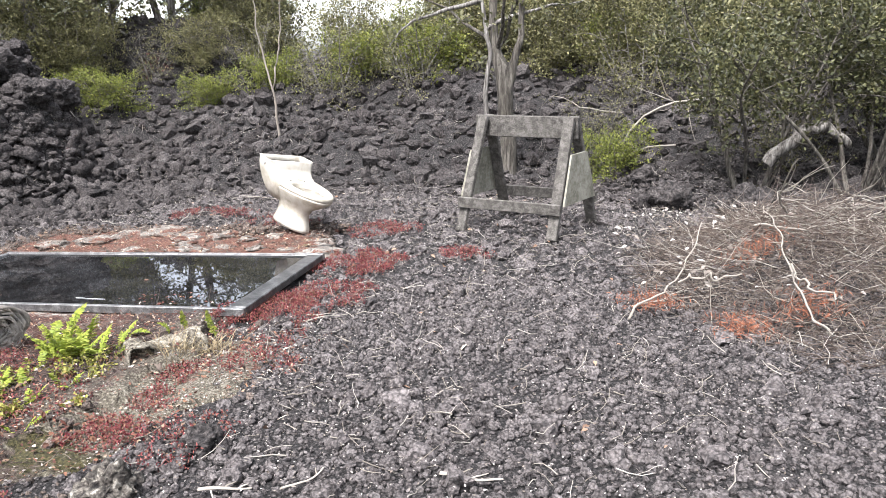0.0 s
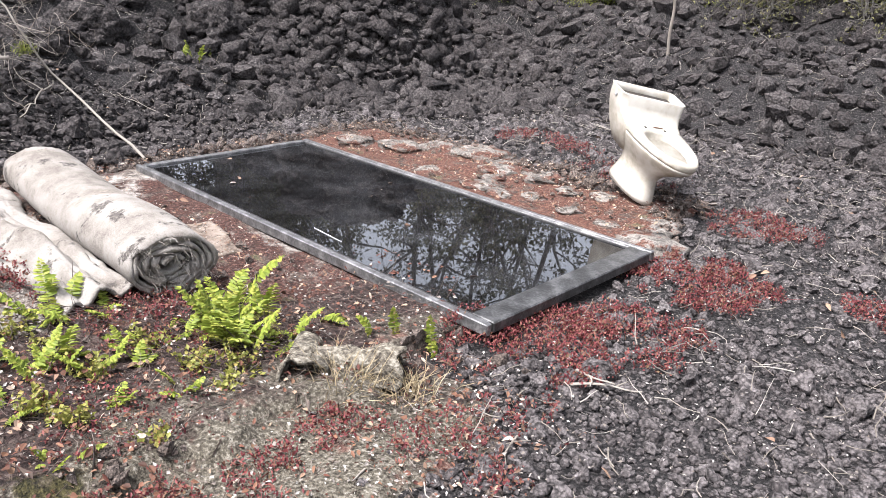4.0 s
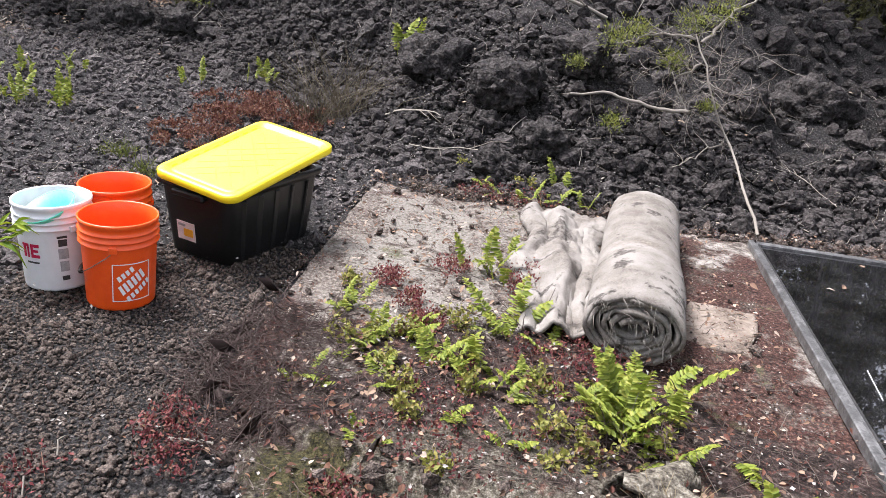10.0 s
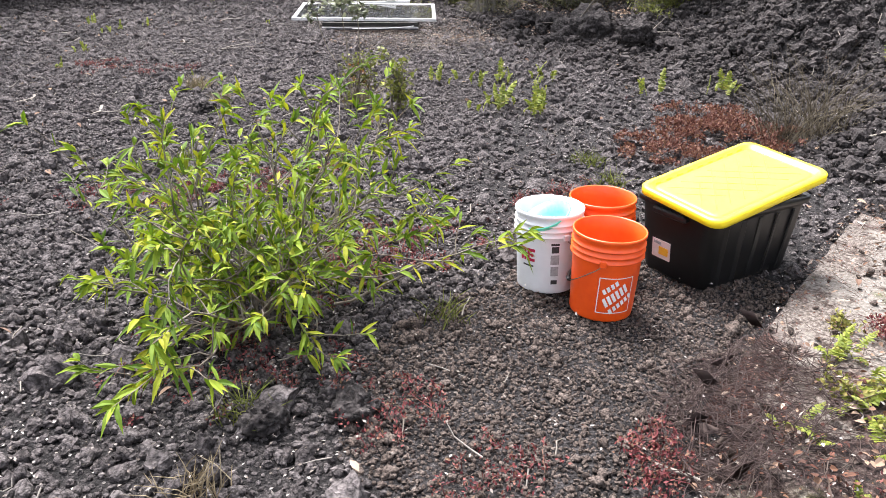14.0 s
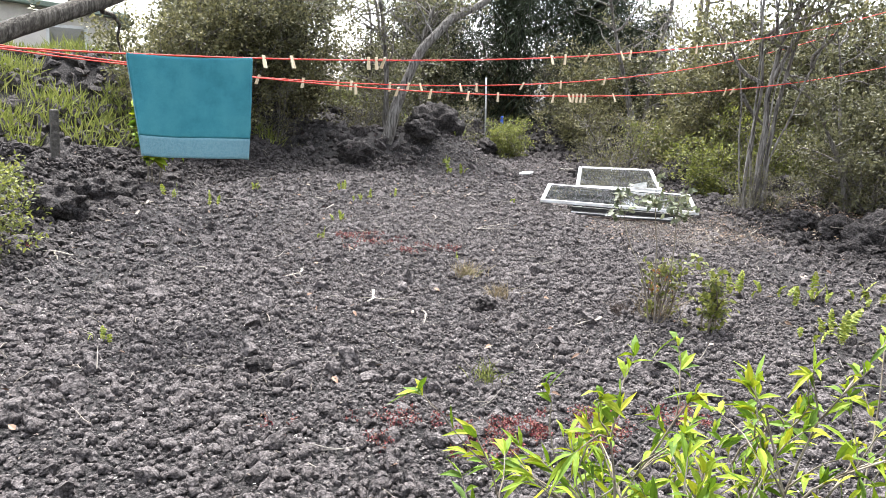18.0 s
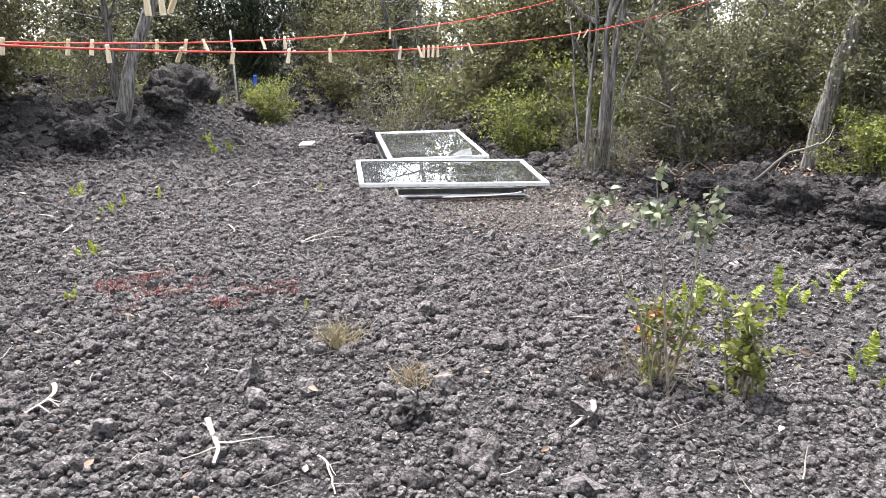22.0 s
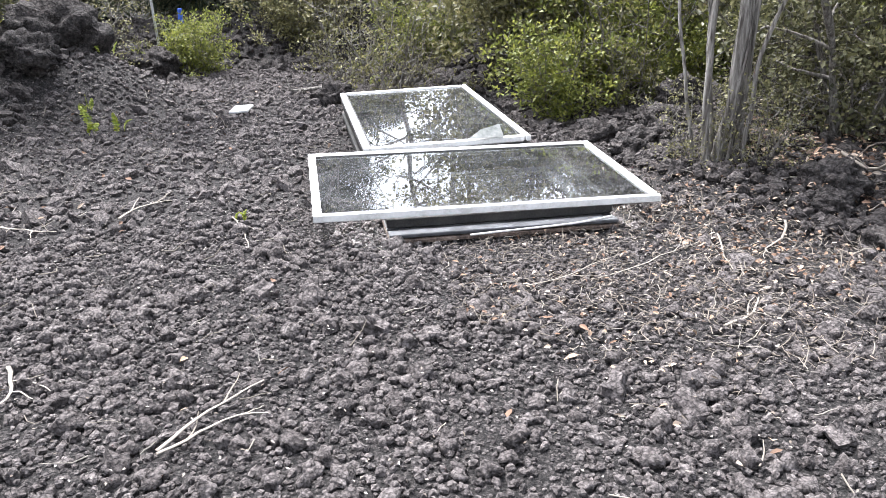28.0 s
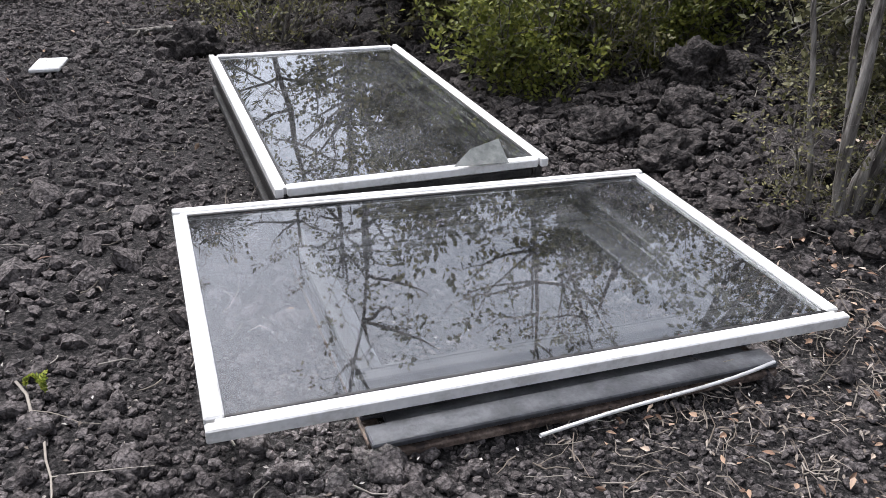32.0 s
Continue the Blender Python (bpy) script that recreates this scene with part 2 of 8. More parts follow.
M["stucco"] = mat("beige_stucco", [(0.5, 0.46, 0.42), (0.62, 0.58, 0.53)], 3, 0.95, 0.2)
M["roofing"] = mat("green_roofing", [(0.2, 0.25, 0.2), (0.3, 0.36, 0.3)], 3, 0.7, 0.2)
M["grass"] = mat("meadow_grass", [(0.12, 0.15, 0.03), (0.26, 0.3, 0.06), (0.42, 0.42, 0.13)], 4, 0.8, 0, per="island", trans=0.25)

M["leaf_olive"] = mat("scrub_leaves", [(0.041, 0.042, 0.021), (0.125, 0.122, 0.053), (0.24, 0.228, 0.1), (0.45, 0.4, 0.21)], 5, 0.55, 0, per="island", spread=0.3, trans=0.35)
M["leaf_grey"] = mat("pale_round_leaves", [(0.06, 0.073, 0.04), (0.14, 0.162, 0.09), (0.24, 0.265, 0.155), (0.36, 0.37, 0.23)], 5, 0.5, 0, per="island", spread=0.3, trans=0.3)
M["orange_leaf"] = mat("orange_leaves", [(0.2, 0.06, 0.02), (0.4, 0.14, 0.04), (0.5, 0.24, 0.08), (0.3, 0.26, 0.07)], 5, 0.55, 0, per="island", spread=0.3, trans=0.3)
M["rust_leaf"] = mat("rust_brown_leaves", [(0.05, 0.022, 0.014), (0.11, 0.045, 0.026), (0.19, 0.085, 0.048), (0.3, 0.18, 0.11)], 5, 0.7, 0, per="island", spread=0.2, trans=0.15)
M["russet"] = mat("russet_leaves", [(0.06, 0.02, 0.015), (0.14, 0.05, 0.035), (0.24, 0.1, 0.065), (0.3, 0.18, 0.1)], 5, 0.7, 0, per="island", spread=0.2, trans=0.2)
M["twig_brown_grey"] = mat("grey_brown_stems", [(0.12, 0.095, 0.07), (0.25, 0.21, 0.16), (0.38, 0.34, 0.27)], 8, 0.9, 0.2)
M["pale_leaf"] = mat("pale_dead_leaves", [(0.12, 0.094, 0.075), (0.24, 0.205, 0.176), (0.38, 0.345, 0.31), (0.58, 0.55, 0.515)], 5, 0.85, 0, per="island", spread=0.2)
M["dead_grass"] = mat("dead_grass", [(0.08, 0.06, 0.035), (0.17, 0.14, 0.09), (0.28, 0.24, 0.16)], 5, 0.9, 0, per="island", spread=0.2)
M["rust_needle"] = mat("rust_needles", [(0.15, 0.05, 0.03), (0.3, 0.11, 0.06), (0.42, 0.19, 0.11)], 5, 0.9, 0, per="island", spread=0.2)
M["root_brown"] = mat("dark_rootlets", [(0.03, 0.02, 0.018), (0.075, 0.05, 0.045), (0.16, 0.12, 0.105)], 6, 0.95, 0.2, 60, per="island")
M["seedling_leaf"] = mat("seedling_leaves", [(0.12, 0.13, 0.03), (0.25, 0.26, 0.05), (0.38, 0.36, 0.09), (0.42, 0.28, 0.09)], 5, 0.55, 0, per="island", spread=0.25, trans=0.25)
M["shreds"] = mat("bark_shreds", [(0.08, 0.06, 0.045), (0.17, 0.14, 0.115), (0.28, 0.24, 0.2), (0.44, 0.39, 0.34)], 5, 0.9, 0, per="island", spread=0.2)
M["dark_bark"] = mat("dark_bark", [(0.04, 0.034, 0.028), (0.1, 0.088, 0.072), (0.2, 0.18, 0.155)], 34, 0.95, 0.9, 110, grain=0.12)
M["screen"] = mat("grey_screen", [(0.12, 0.13, 0.125), (0.24, 0.25, 0.24)], 20, 0.8, 0.2)
M["straw_twig"] = mat("straw_twigs", [(0.14, 0.11, 0.085), (0.28, 0.24, 0.2), (0.44, 0.4, 0.35)], 6, 0.9, 0.2, 60, per="island")
M["lichen_crust"] = mat("lichen_crust", [(0.02, 0.016, 0.012), (0.055, 0.048, 0.036), (0.13, 0.12, 0.09), (0.27, 0.265, 0.21)], 26, 1.0, 1.0, 120)
M["tan_mat"] = mat("tan_mat", [(0.13, 0.098, 0.075), (0.26, 0.208, 0.168), (0.36, 0.3, 0.25)], 6, 1.0, 0.6, 90)
M["stiff_carpet"] = mat("stiff_carpet", [(0.045, 0.037, 0.028), (0.14, 0.12, 0.092), (0.25, 0.222, 0.172), (0.42, 0.385, 0.315)], 40, 1.0, 1.0, 140)
M["bar_grey"] = mat("grey_print", [(0.3, 0.3, 0.3), (0.45, 0.45, 0.45)], 30, 0.6, 0)
M["plywood"] = mat("peeling_plywood", [(0.17, 0.16, 0.12), (0.28, 0.265, 0.21), (0.4, 0.385, 0.32)], 6, 0.9, 0.6, 50)


def clinker(m, scale, strength, cells=0.0):
    """Adds lumpy cellular relief to a lava material, with shade painted into its dark pits."""
    n, l = m.node_tree.nodes, m.node_tree.links
    b = n["Principled BSDF"]
    co = n.new("ShaderNodeTexCoord")
    wob = n.new("ShaderNodeTexNoise")
    wob.inputs["Scale"].default_value, wob.inputs["Detail"].default_value = scale * 0.8, 4
    l.new(co.outputs["Object"], wob.inputs["Vector"])
    add = n.new("ShaderNodeVectorMath")
    add.operation = "MULTIPLY_ADD"
    l.new(wob.outputs["Color"], add.inputs[0])
    add.inputs[1].default_value = (0.9 / scale,) * 3
    l.new(co.outputs["Object"], add.inputs[2])
    vor = n.new("ShaderNodeTexVoronoi")
    vor.inputs["Scale"].default_value = scale
    l.new(add.outputs[0], vor.inputs["Vector"])
    bp = n.new("ShaderNodeBump")
    bp.invert = True
    bp.inputs["Strength"].default_value, bp.inputs["Distance"].default_value = strength, 0.6 / scale
    l.new(vor.outputs["Distance"], bp.inputs["Height"])
    old = b.inputs["Normal"].links[0].from_node
    l.new(bp.outputs[0], old.inputs["Normal"])
    old.inputs["Distance"].default_value = 0.02
    # occlusion in the pits between the lumps, multiplied into the base colour
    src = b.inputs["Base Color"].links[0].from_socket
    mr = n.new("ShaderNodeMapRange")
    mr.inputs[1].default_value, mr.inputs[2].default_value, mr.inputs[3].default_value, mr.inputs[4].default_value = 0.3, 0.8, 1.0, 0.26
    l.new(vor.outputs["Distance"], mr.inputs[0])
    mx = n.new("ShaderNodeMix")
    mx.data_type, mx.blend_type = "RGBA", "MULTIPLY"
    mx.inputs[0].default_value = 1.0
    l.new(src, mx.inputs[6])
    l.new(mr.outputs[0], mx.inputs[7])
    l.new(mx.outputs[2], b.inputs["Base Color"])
    if cells:
        # crumbs differ from each other
        bw_ = n.new("ShaderNodeRGBToBW")
        l.new(vor.outputs["Color"], bw_.inputs[0])
        cr = n.new("ShaderNodeMapRange")
        cr.inputs[1].default_value, cr.inputs[2].default_value, cr.inputs[3].default_value, cr.inputs[4].default_value = 0.2, 0.8, 1 - cells, 1 + cells
        l.new(bw_.outputs[0], cr.inputs[0])
        m2 = n.new("ShaderNodeMix")
        m2.data_type, m2.blend_type = "RGBA", "MULTIPLY"
        m2.inputs[0].default_value = 1.0
        l.new(mx.outputs[2], m2.inputs[6])
        l.new(cr.outputs[0], m2.inputs[7])
        l.new(m2.outputs[2], b.inputs["Base Color"])


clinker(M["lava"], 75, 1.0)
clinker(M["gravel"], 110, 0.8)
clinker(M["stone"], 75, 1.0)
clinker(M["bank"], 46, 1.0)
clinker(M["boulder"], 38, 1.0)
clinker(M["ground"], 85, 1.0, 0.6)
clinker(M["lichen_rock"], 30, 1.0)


def overlay(m, colours, scale, lo, hi, centre=None, radius=(1.0, 1.0), push=1.0):
    """A second ragged-edged layer of dirt or lichen over a material, everywhere or about one spot."""
    n, l = m.node_tree.nodes, m.node_tree.links
    b = n["Principled BSDF"]
    co = n.new("ShaderNodeTexCoord")
    no = n.new("ShaderNodeTexNoise")
    no.inputs["Scale"].default_value, no.inputs["Detail"].default_value, no.inputs["Roughness"].default_value = scale, 9, 0.68
    l.new(co.outputs["Object"], no.inputs["Vector"])
    fac = no.outputs["Fac"]
    if centre:
        mp = n.new("ShaderNodeVectorMath")
        mp.operation = "MULTIPLY_ADD"
        l.new(co.outputs["Object"], mp.inputs[0])
        mp.inputs[1].default_value = (1 / radius[0], 1 / radius[1], 0)
        mp.inputs[2].default_value = (-centre[0] / radius[0], -centre[1] / radius[1], 0)
        ln = n.new("ShaderNodeVectorMath")
        ln.operation = "LENGTH"
        l.new(mp.outputs[0], ln.inputs[0])
        ad = n.new("ShaderNodeMath")
        ad.operation = "MULTIPLY_ADD"
        l.new(ln.outputs["Value"], ad.inputs[0])
        ad.inputs[1].default_value = -0.25 * push
        l.new(fac, ad.inputs[2])
        fac = ad.outputs[0]
    mr = n.new("ShaderNodeMapRange")
    mr.inputs[1].default_value, mr.inputs[2].default_value = lo, hi
    l.new(fac, mr.inputs[0])
    f = n.new("ShaderNodeTexNoise")
    f.inputs["Scale"].default_value, f.inputs["Detail"].default_value, f.inputs["Roughness"].default_value = 70, 6, 0.75
    l.new(co.outputs["Object"], f.inputs["Vector"])
    ramp = n.new("ShaderNodeValToRGB")
    e = ramp.color_ramp.elements
    while len(e) < len(colours):
        e.new(0.5)
    for i, c in enumerate(colours):
        e[i].position = 0.37 + 0.26 * i / (len(colours) - 1)
        e[i].color = (*[v * 0.64 for v in c], 1)
    l.new(f.outputs["Fac"], ramp.inputs["Fac"])
    mx = n.new("ShaderNodeMix")
    mx.data_type = "RGBA"
    l.new(mr.outputs[0], mx.inputs[0])
    l.new(b.inputs["Base Color"].links[0].from_socket, mx.inputs[6])
    l.new(ramp.outputs["Color"], mx.inputs[7])
    l.new(mx.outputs[2], b.inputs["Base Color"])


SOIL = [(0.008, 0.0038, 0.003), (0.036, 0.0145, 0.0105), (0.085, 0.036, 0.026), (0.21, 0.125, 0.1)]
PALE = [(0.055, 0.043, 0.035), (0.145, 0.12, 0.101), (0.25, 0.217, 0.187), (0.39, 0.348, 0.307)]
CRUST = [(0.026, 0.021, 0.014), (0.088, 0.076, 0.055), (0.18, 0.158, 0.12), (0.37, 0.34, 0.285)]
RED_SOIL = [(0.03, 0.012, 0.008), (0.085, 0.034, 0.022), (0.15, 0.066, 0.044), (0.26, 0.16, 0.125)]
DIRT = [(0.02, 0.014, 0.011), (0.06, 0.042, 0.033), (0.11, 0.082, 0.066), (0.2, 0.16, 0.135)]
overlay(M["stone_pad"], RED_SOIL, 7.0, 0.5, 0.56)
overlay(M["slab"], SOIL, 1.7, 0.44, 0.5)
overlay(M["slab"], SOIL, 3.0, 0.24, 0.32, (-2.9, 3.95), (1.3, 0.55))
overlay(M["slab"], PALE, 2.6, 0.26, 0.34, (-3.95, 2.72), (1.35, 0.8))
overlay(M["slab"], [(0.16, 0.142, 0.12), (0.27, 0.245, 0.212), (0.39, 0.36, 0.32)], 3.2, 0.3, 0.37, (-3.85, 2.78), (1.3, 0.62), 1.0)
overlay(M["slab"], RED_SOIL, 4.0, 0.12, 0.2, (-3.1, 6.25), (1.9, 0.75))
overlay(M["slab"], DIRT, 7.0, 0.54, 0.6)
overlay(M["slab"], [(0.06, 0.06, 0.03), (0.12, 0.12, 0.06), (0.2, 0.2, 0.11)], 4.0, 0.6, 0.68)
overlay(M["litter_soil"], CRUST, 3.5, 0.2, 0.34, (-1.75, 3.15), (0.5, 0.9))
overlay(M["litter_soil"], [(0.05, 0.024, 0.018), (0.12, 0.056, 0.042), (0.2, 0.11, 0.083), (0.34, 0.26, 0.21)], 6.0, 0.58, 0.66)

overlay(M["litter_soil"], [(0.012, 0.011, 0.005), (0.035, 0.032, 0.012), (0.075, 0.065, 0.024), (0.13, 0.11, 0.05)], 6.0, 0.26, 0.36, (-1.98, 2.62), (0.2, 0.16))


def glass_mat(name, tint, rough, dust=0.075, ior=1.52):
    m = bpy.data.materials.new(name)
    m.use_nodes = True
    b = m.node_tree.nodes["Principled BSDF"]
    b.inputs["Base Color"].default_value = (*tint, 1)
    b.inputs["Transmission Weight"].default_value, b.inputs["Roughness"].default_value, b.inputs["IOR"].default_value = 1.0, rough, ior
    # a thin patchy film of dust
    n, l = m.node_tree.nodes, m.node_tree.links
    co, no, mr, di, ms = n.new("ShaderNodeTexCoord"), n.new("ShaderNodeTexNoise"), n.new("ShaderNodeMapRange"), n.new("ShaderNodeBsdfDiffuse"), n.new("ShaderNodeMixShader")
    no.inputs["Scale"].default_value, no.inputs["Detail"].default_value, no.inputs["Roughness"].default_value = 2.6, 9, 0.7
    l.new(co.outputs["Object"], no.inputs["Vector"])
    mr.inputs[1].default_value, mr.inputs[2].default_value, mr.inputs[3].default_value, mr.inputs[4].default_value = 0.42, 0.72, dust * 0.15, dust
    l.new(no.outputs["Fac"], mr.inputs[0])
    di.inputs["Color"].default_value = (0.33, 0.34, 0.36, 1)
    l.new(mr.outputs[0], ms.inputs[0])
    l.new(b.outputs[0], ms.inputs[1])
    l.new(di.outputs[0], ms.inputs[2])
    l.new(ms.outputs[0], n["Material Output"].inputs["Surface"])
    return m


overlay(M["rug"], [(0.035, 0.03, 0.026), (0.1, 0.088, 0.078), (0.2, 0.178, 0.158)], 6.5, 0.56, 0.61)
overlay(M["rug"], [(0.12, 0.095, 0.075), (0.22, 0.19, 0.16), (0.32, 0.28, 0.24)], 2.2, 0.6, 0.7)
overlay(M["lichen_rock"], [(0.3, 0.295, 0.27), (0.5, 0.49, 0.46), (0.72, 0.71, 0.67)], 30.0, 0.3, 0.36, (0.045, 0.055), (0.035, 0.035))
M["darkglass"] = glass_mat("bronze_glass", (0.03, 0.03, 0.032), 0.012, 0.05, 1.8)
M["glass"] = glass_mat("clear_glass", (0.5, 0.52, 0.53), 0.006, 0.075, 1.8)

# ---- mesh helpers ----
class Geo:
    """Collects vertices and quads from many pieces into one mesh."""

    def __init__(self):
        self.v, self.f, self.n = [], [], 0

    def add(self, v, f):
        v, f = np.asarray(v, np.float32).reshape(-1, 3), np.asarray(f, np.int32)
        self.v.append(v)
        self.f.append(f + self.n)
        self.n += len(v)

    def tube(self, pts, radii, sides=6):
        pts = np.asarray(pts, float)
        k = len(pts)
        radii = np.broadcast_to(np.asarray(radii, float), (k,))
        t = np.gradient(pts, axis=0)
        t /= np.linalg.norm(t, axis=1, keepdims=True) + 1e-9
        ref = np.array([0.31, 0.17, 0.94]) if abs(t[0][2]) < 0.8 else np.array([0.94, 0.3, 0.1])
        u = np.cross(t, ref)
        u /= np.linalg.norm(u, axis=1, keepdims=True) + 1e-9
        w = np.cross(t, u)
        a = np.arange(sides) * 2 * np.pi / sides
        ring = (u[:, None] * np.cos(a)[None, :, None] + w[:, None] * np.sin(a)[None, :, None]) * radii[:, None, None]
        v = (pts[:, None] + ring).reshape(-1, 3)
        i, j = np.meshgrid(np.arange(k - 1), np.arange(sides), indexing="ij")
        j2 = (j + 1) % sides
        f = np.stack([i * sides + j, i * sides + j2, (i + 1) * sides + j2, (i + 1) * sides + j], -1).reshape(-1, 4)
        self.add(v, f)

    def leaves(self, p, d, length, width, fold=0.25):
        """Leaf blades: each a quad from its base p along d, folded on its midrib."""
        p, d = np.asarray(p, float), np.asarray(d, float)
        k = len(p)
        if not k:
            return
        d = d / (np.linalg.norm(d, axis=1, keepdims=True) + 1e-9)
        s = np.cross(d, RNG.normal(size=(k, 3)) * 0.6 + [0, 0, 1.0])
        s /= np.linalg.norm(s, axis=1, keepdims=True) + 1e-9
        n = np.cross(s, d)
        L = np.broadcast_to(length, (k,))[:, None] * RNG.uniform(0.7, 1.25, (k, 1))
        W = np.broadcast_to(width, (k,))[:, None] * RNG.uniform(0.8, 1.2, (k, 1)) * 0.5
        mid = p + d * L * 0.45
        v = np.stack([p, mid + s * W + n * W * fold, p + d * L, mid - s * W + n * W * fold], 1).reshape(-1, 3)
        self.add(v, np.arange(4 * k).reshape(k, 4))

    def blades(self, p, d, length, width, fold=0.25, droop=0.25, shape=((0.0, 0.12), (0.3, 1.0), (0.65, 0.8), (1.0, 0.04))):
        """Broad leaves: rows across a drooping midrib."""
        p, d = np.asarray(p, float), np.asarray(d, float)
        k = len(p)
        d = d / (np.linalg.norm(d, axis=1, keepdims=True) + 1e-9)
        s = np.cross(d, RNG.normal(size=(k, 3)) * 0.5 + [0, 0, 1.0])
        s /= np.linalg.norm(s, axis=1, keepdims=True) + 1e-9
        n = np.cross(s, d)
        L = np.broadcast_to(length, (k,))[:, None] * RNG.uniform(0.65, 1.25, (k, 1))
        W = np.broadcast_to(width, (k,))[:, None] * RNG.uniform(0.75, 1.2, (k, 1)) * 0.5
        bend = droop * RNG.uniform(0.2, 1.6, (k, 1))
        rows = []
        for t, w in shape:
            m = p + d * L * t - np.array([0, 0, 1.0]) * L * bend * t * t
            rows += [m + s * W * w + n * W * w * fold, m, m - s * W * w + n * W * w * fold]
        v = np.stack(rows, 1).reshape(-1, 3)
        h = len(shape) * 3
        one = np.array([[3 * i + j, 3 * i + j + 1, 3 * i + j + 4, 3 * i + j + 3] for i in range(len(shape) - 1) for j in (0, 1)])
        self.add(v, (one[None] + (np.arange(k) * h)[:, None, None]).reshape(-1, 4))

    def mesh(self, name, material, smooth=False):
        return mesh_np(name, np.concatenate(self.v), np.concatenate(self.f), material, smooth)


RNG = np.random.default_rng(7)


def mesh_np(name, v, f, material, smooth=False):
    me = bpy.data.meshes.new(name)
    v, f = np.asarray(v, np.float32), np.asarray(f, np.int32)
    k = f.shape[1]
    me.vertices.add(len(v))
    me.vertices.foreach_set("co", v.ravel())
    me.loops.add(f.size)
    me.loops.foreach_set("vertex_index", f.ravel())
    me.polygons.add(len(f))
    me.polygons.foreach_set("loop_start", np.arange(0, f.size, k, dtype=np.int32))
    me.polygons.foreach_set("use_smooth", np.full(len(f), smooth))
    me.update(calc_edges=True)
    me.materials.append(M[material])
    return me


def thing(name, label, category, at=None, group="", kind=""):
    ob = new(name)
    ob.empty_display_size = 0.1
    if at is not None:
        ob.matrix_world = at
    return tagged(ob, label, category, group, kind)


def part(name, bm, material, parent, label=""):
    """Links a bmesh (or a ready mesh) as one mesh object under a thing or a part."""
    if isinstance(bm, bmesh.types.BMesh):
        me = bpy.data.meshes.new(name)
        bmesh.ops.recalc_face_normals(bm, faces=bm.faces)
        bm.to_mesh(me)
        bm.free()
        me.materials.append(M[material])
    else:
        me = bm
    ob = new(name, me)
    ob.parent = parent
    return tagged(ob, label)


def solo(name, bm, material, label, category, at=None, group="", kind=""):
    ob = part(name, bm, material, None)
    if at is not None:
        ob.matrix_world = at
    return tagged(ob, label, category, group, kind)


def box(sx, sy, sz, at=(0, 0, 0), bevel=0.004, turn=None, bm=None, seg=1):
    """A bevelled box, centred at at; added to bm when one is given."""
    own = bmesh.new()
    bmesh.ops.create_cube(own, size=1, matrix=Matrix.Diagonal((sx, sy, sz, 1)))
    if bevel:
        bmesh.ops.bevel(own, geom=own.edges[:], offset=bevel, segments=seg, affect="EDGES", profile=0.5)
    m = Matrix.Translation(at) @ (turn.to_4x4() if turn is not None else Matrix())
    bmesh.ops.transform(own, matrix=m, verts=own.verts)
    if bm is None:
        return own
    me = bpy.data.meshes.new("t")
    own.to_mesh(me)
    own.free()
    bm.from_mesh(me)
    bpy.data.meshes.remove(me)
    return bm


def beam(a, b, w, h, bevel=0.004):
    """A board of section w x h from a to b."""
    a, b = Vector(a), Vector(b)
    q = (b - a).to_track_quat("X", "Z").to_matrix()
    return box((b - a).length, w, h, (a + b) / 2, bevel, q)


def lathe(profile, sides=40, smooth=True):
    """A surface turned about z from (radius, height) pairs."""
    bm = bmesh.new()
    rings = []
    for r, z in profile:
        if r < 1e-5:
            rings.append([bm.verts.new((0, 0, z))])
        else:
            rings.append([bm.verts.new((r * math.cos(2 * math.pi * i / sides), r * math.sin(2 * math.pi * i / sides), z)) for i in range(sides)])
    for a, b in zip(rings, rings[1:]):
        for i in range(sides):
            j = (i + 1) % sides
            vs = [a[i % len(a)], a[j % len(a)], b[j % len(b)], b[i % len(b)]]
            vs = list(dict.fromkeys(vs))
            if len(vs) > 2:
                bm.faces.new(vs).smooth = smooth
    return bm


def loft(sections, smooth=True, caps=True):
    """Joins closed rings of equal count into a skin."""
    bm = bmesh.new()
    rings = [[bm.verts.new(p) for p in s] for s in sections]
    k = len(rings[0])
    for a, b in zip(rings, rings[1:]):
        for i in range(k):
            bm.faces.new((a[i], a[(i + 1) % k], b[(i + 1) % k], b[i])).smooth = smooth
    if caps:
        bm.faces.new(rings[0])
        bm.faces.new(rings[-1])
    return bm


# ---- noise and the lie of the land ----
def hash2(i, j, s):
    x = np.sin(i * 127.1 + j * 311.7 + s * 74.7) * 43758.5453
    return x - np.floor(x)


def vnoise(x, y, s=0):
    i, j = np.floor(x), np.floor(y)
    u, v = x - i, y - j
    u, v = u * u * (3 - 2 * u), v * v * (3 - 2 * v)
    return (hash2(i, j, s) * (1 - u) + hash2(i + 1, j, s) * u) * (1 - v) + (hash2(i, j + 1, s) * (1 - u) + hash2(i + 1, j + 1, s) * u) * v


def fbm(x, y, s=0, octaves=4):
    t, a = 0, 0.5
    for k in range(octaves):
        t, a, x, y = t + a * vnoise(x, y, s + k), a * 0.5, x * 2.03, y * 2.03
    return t


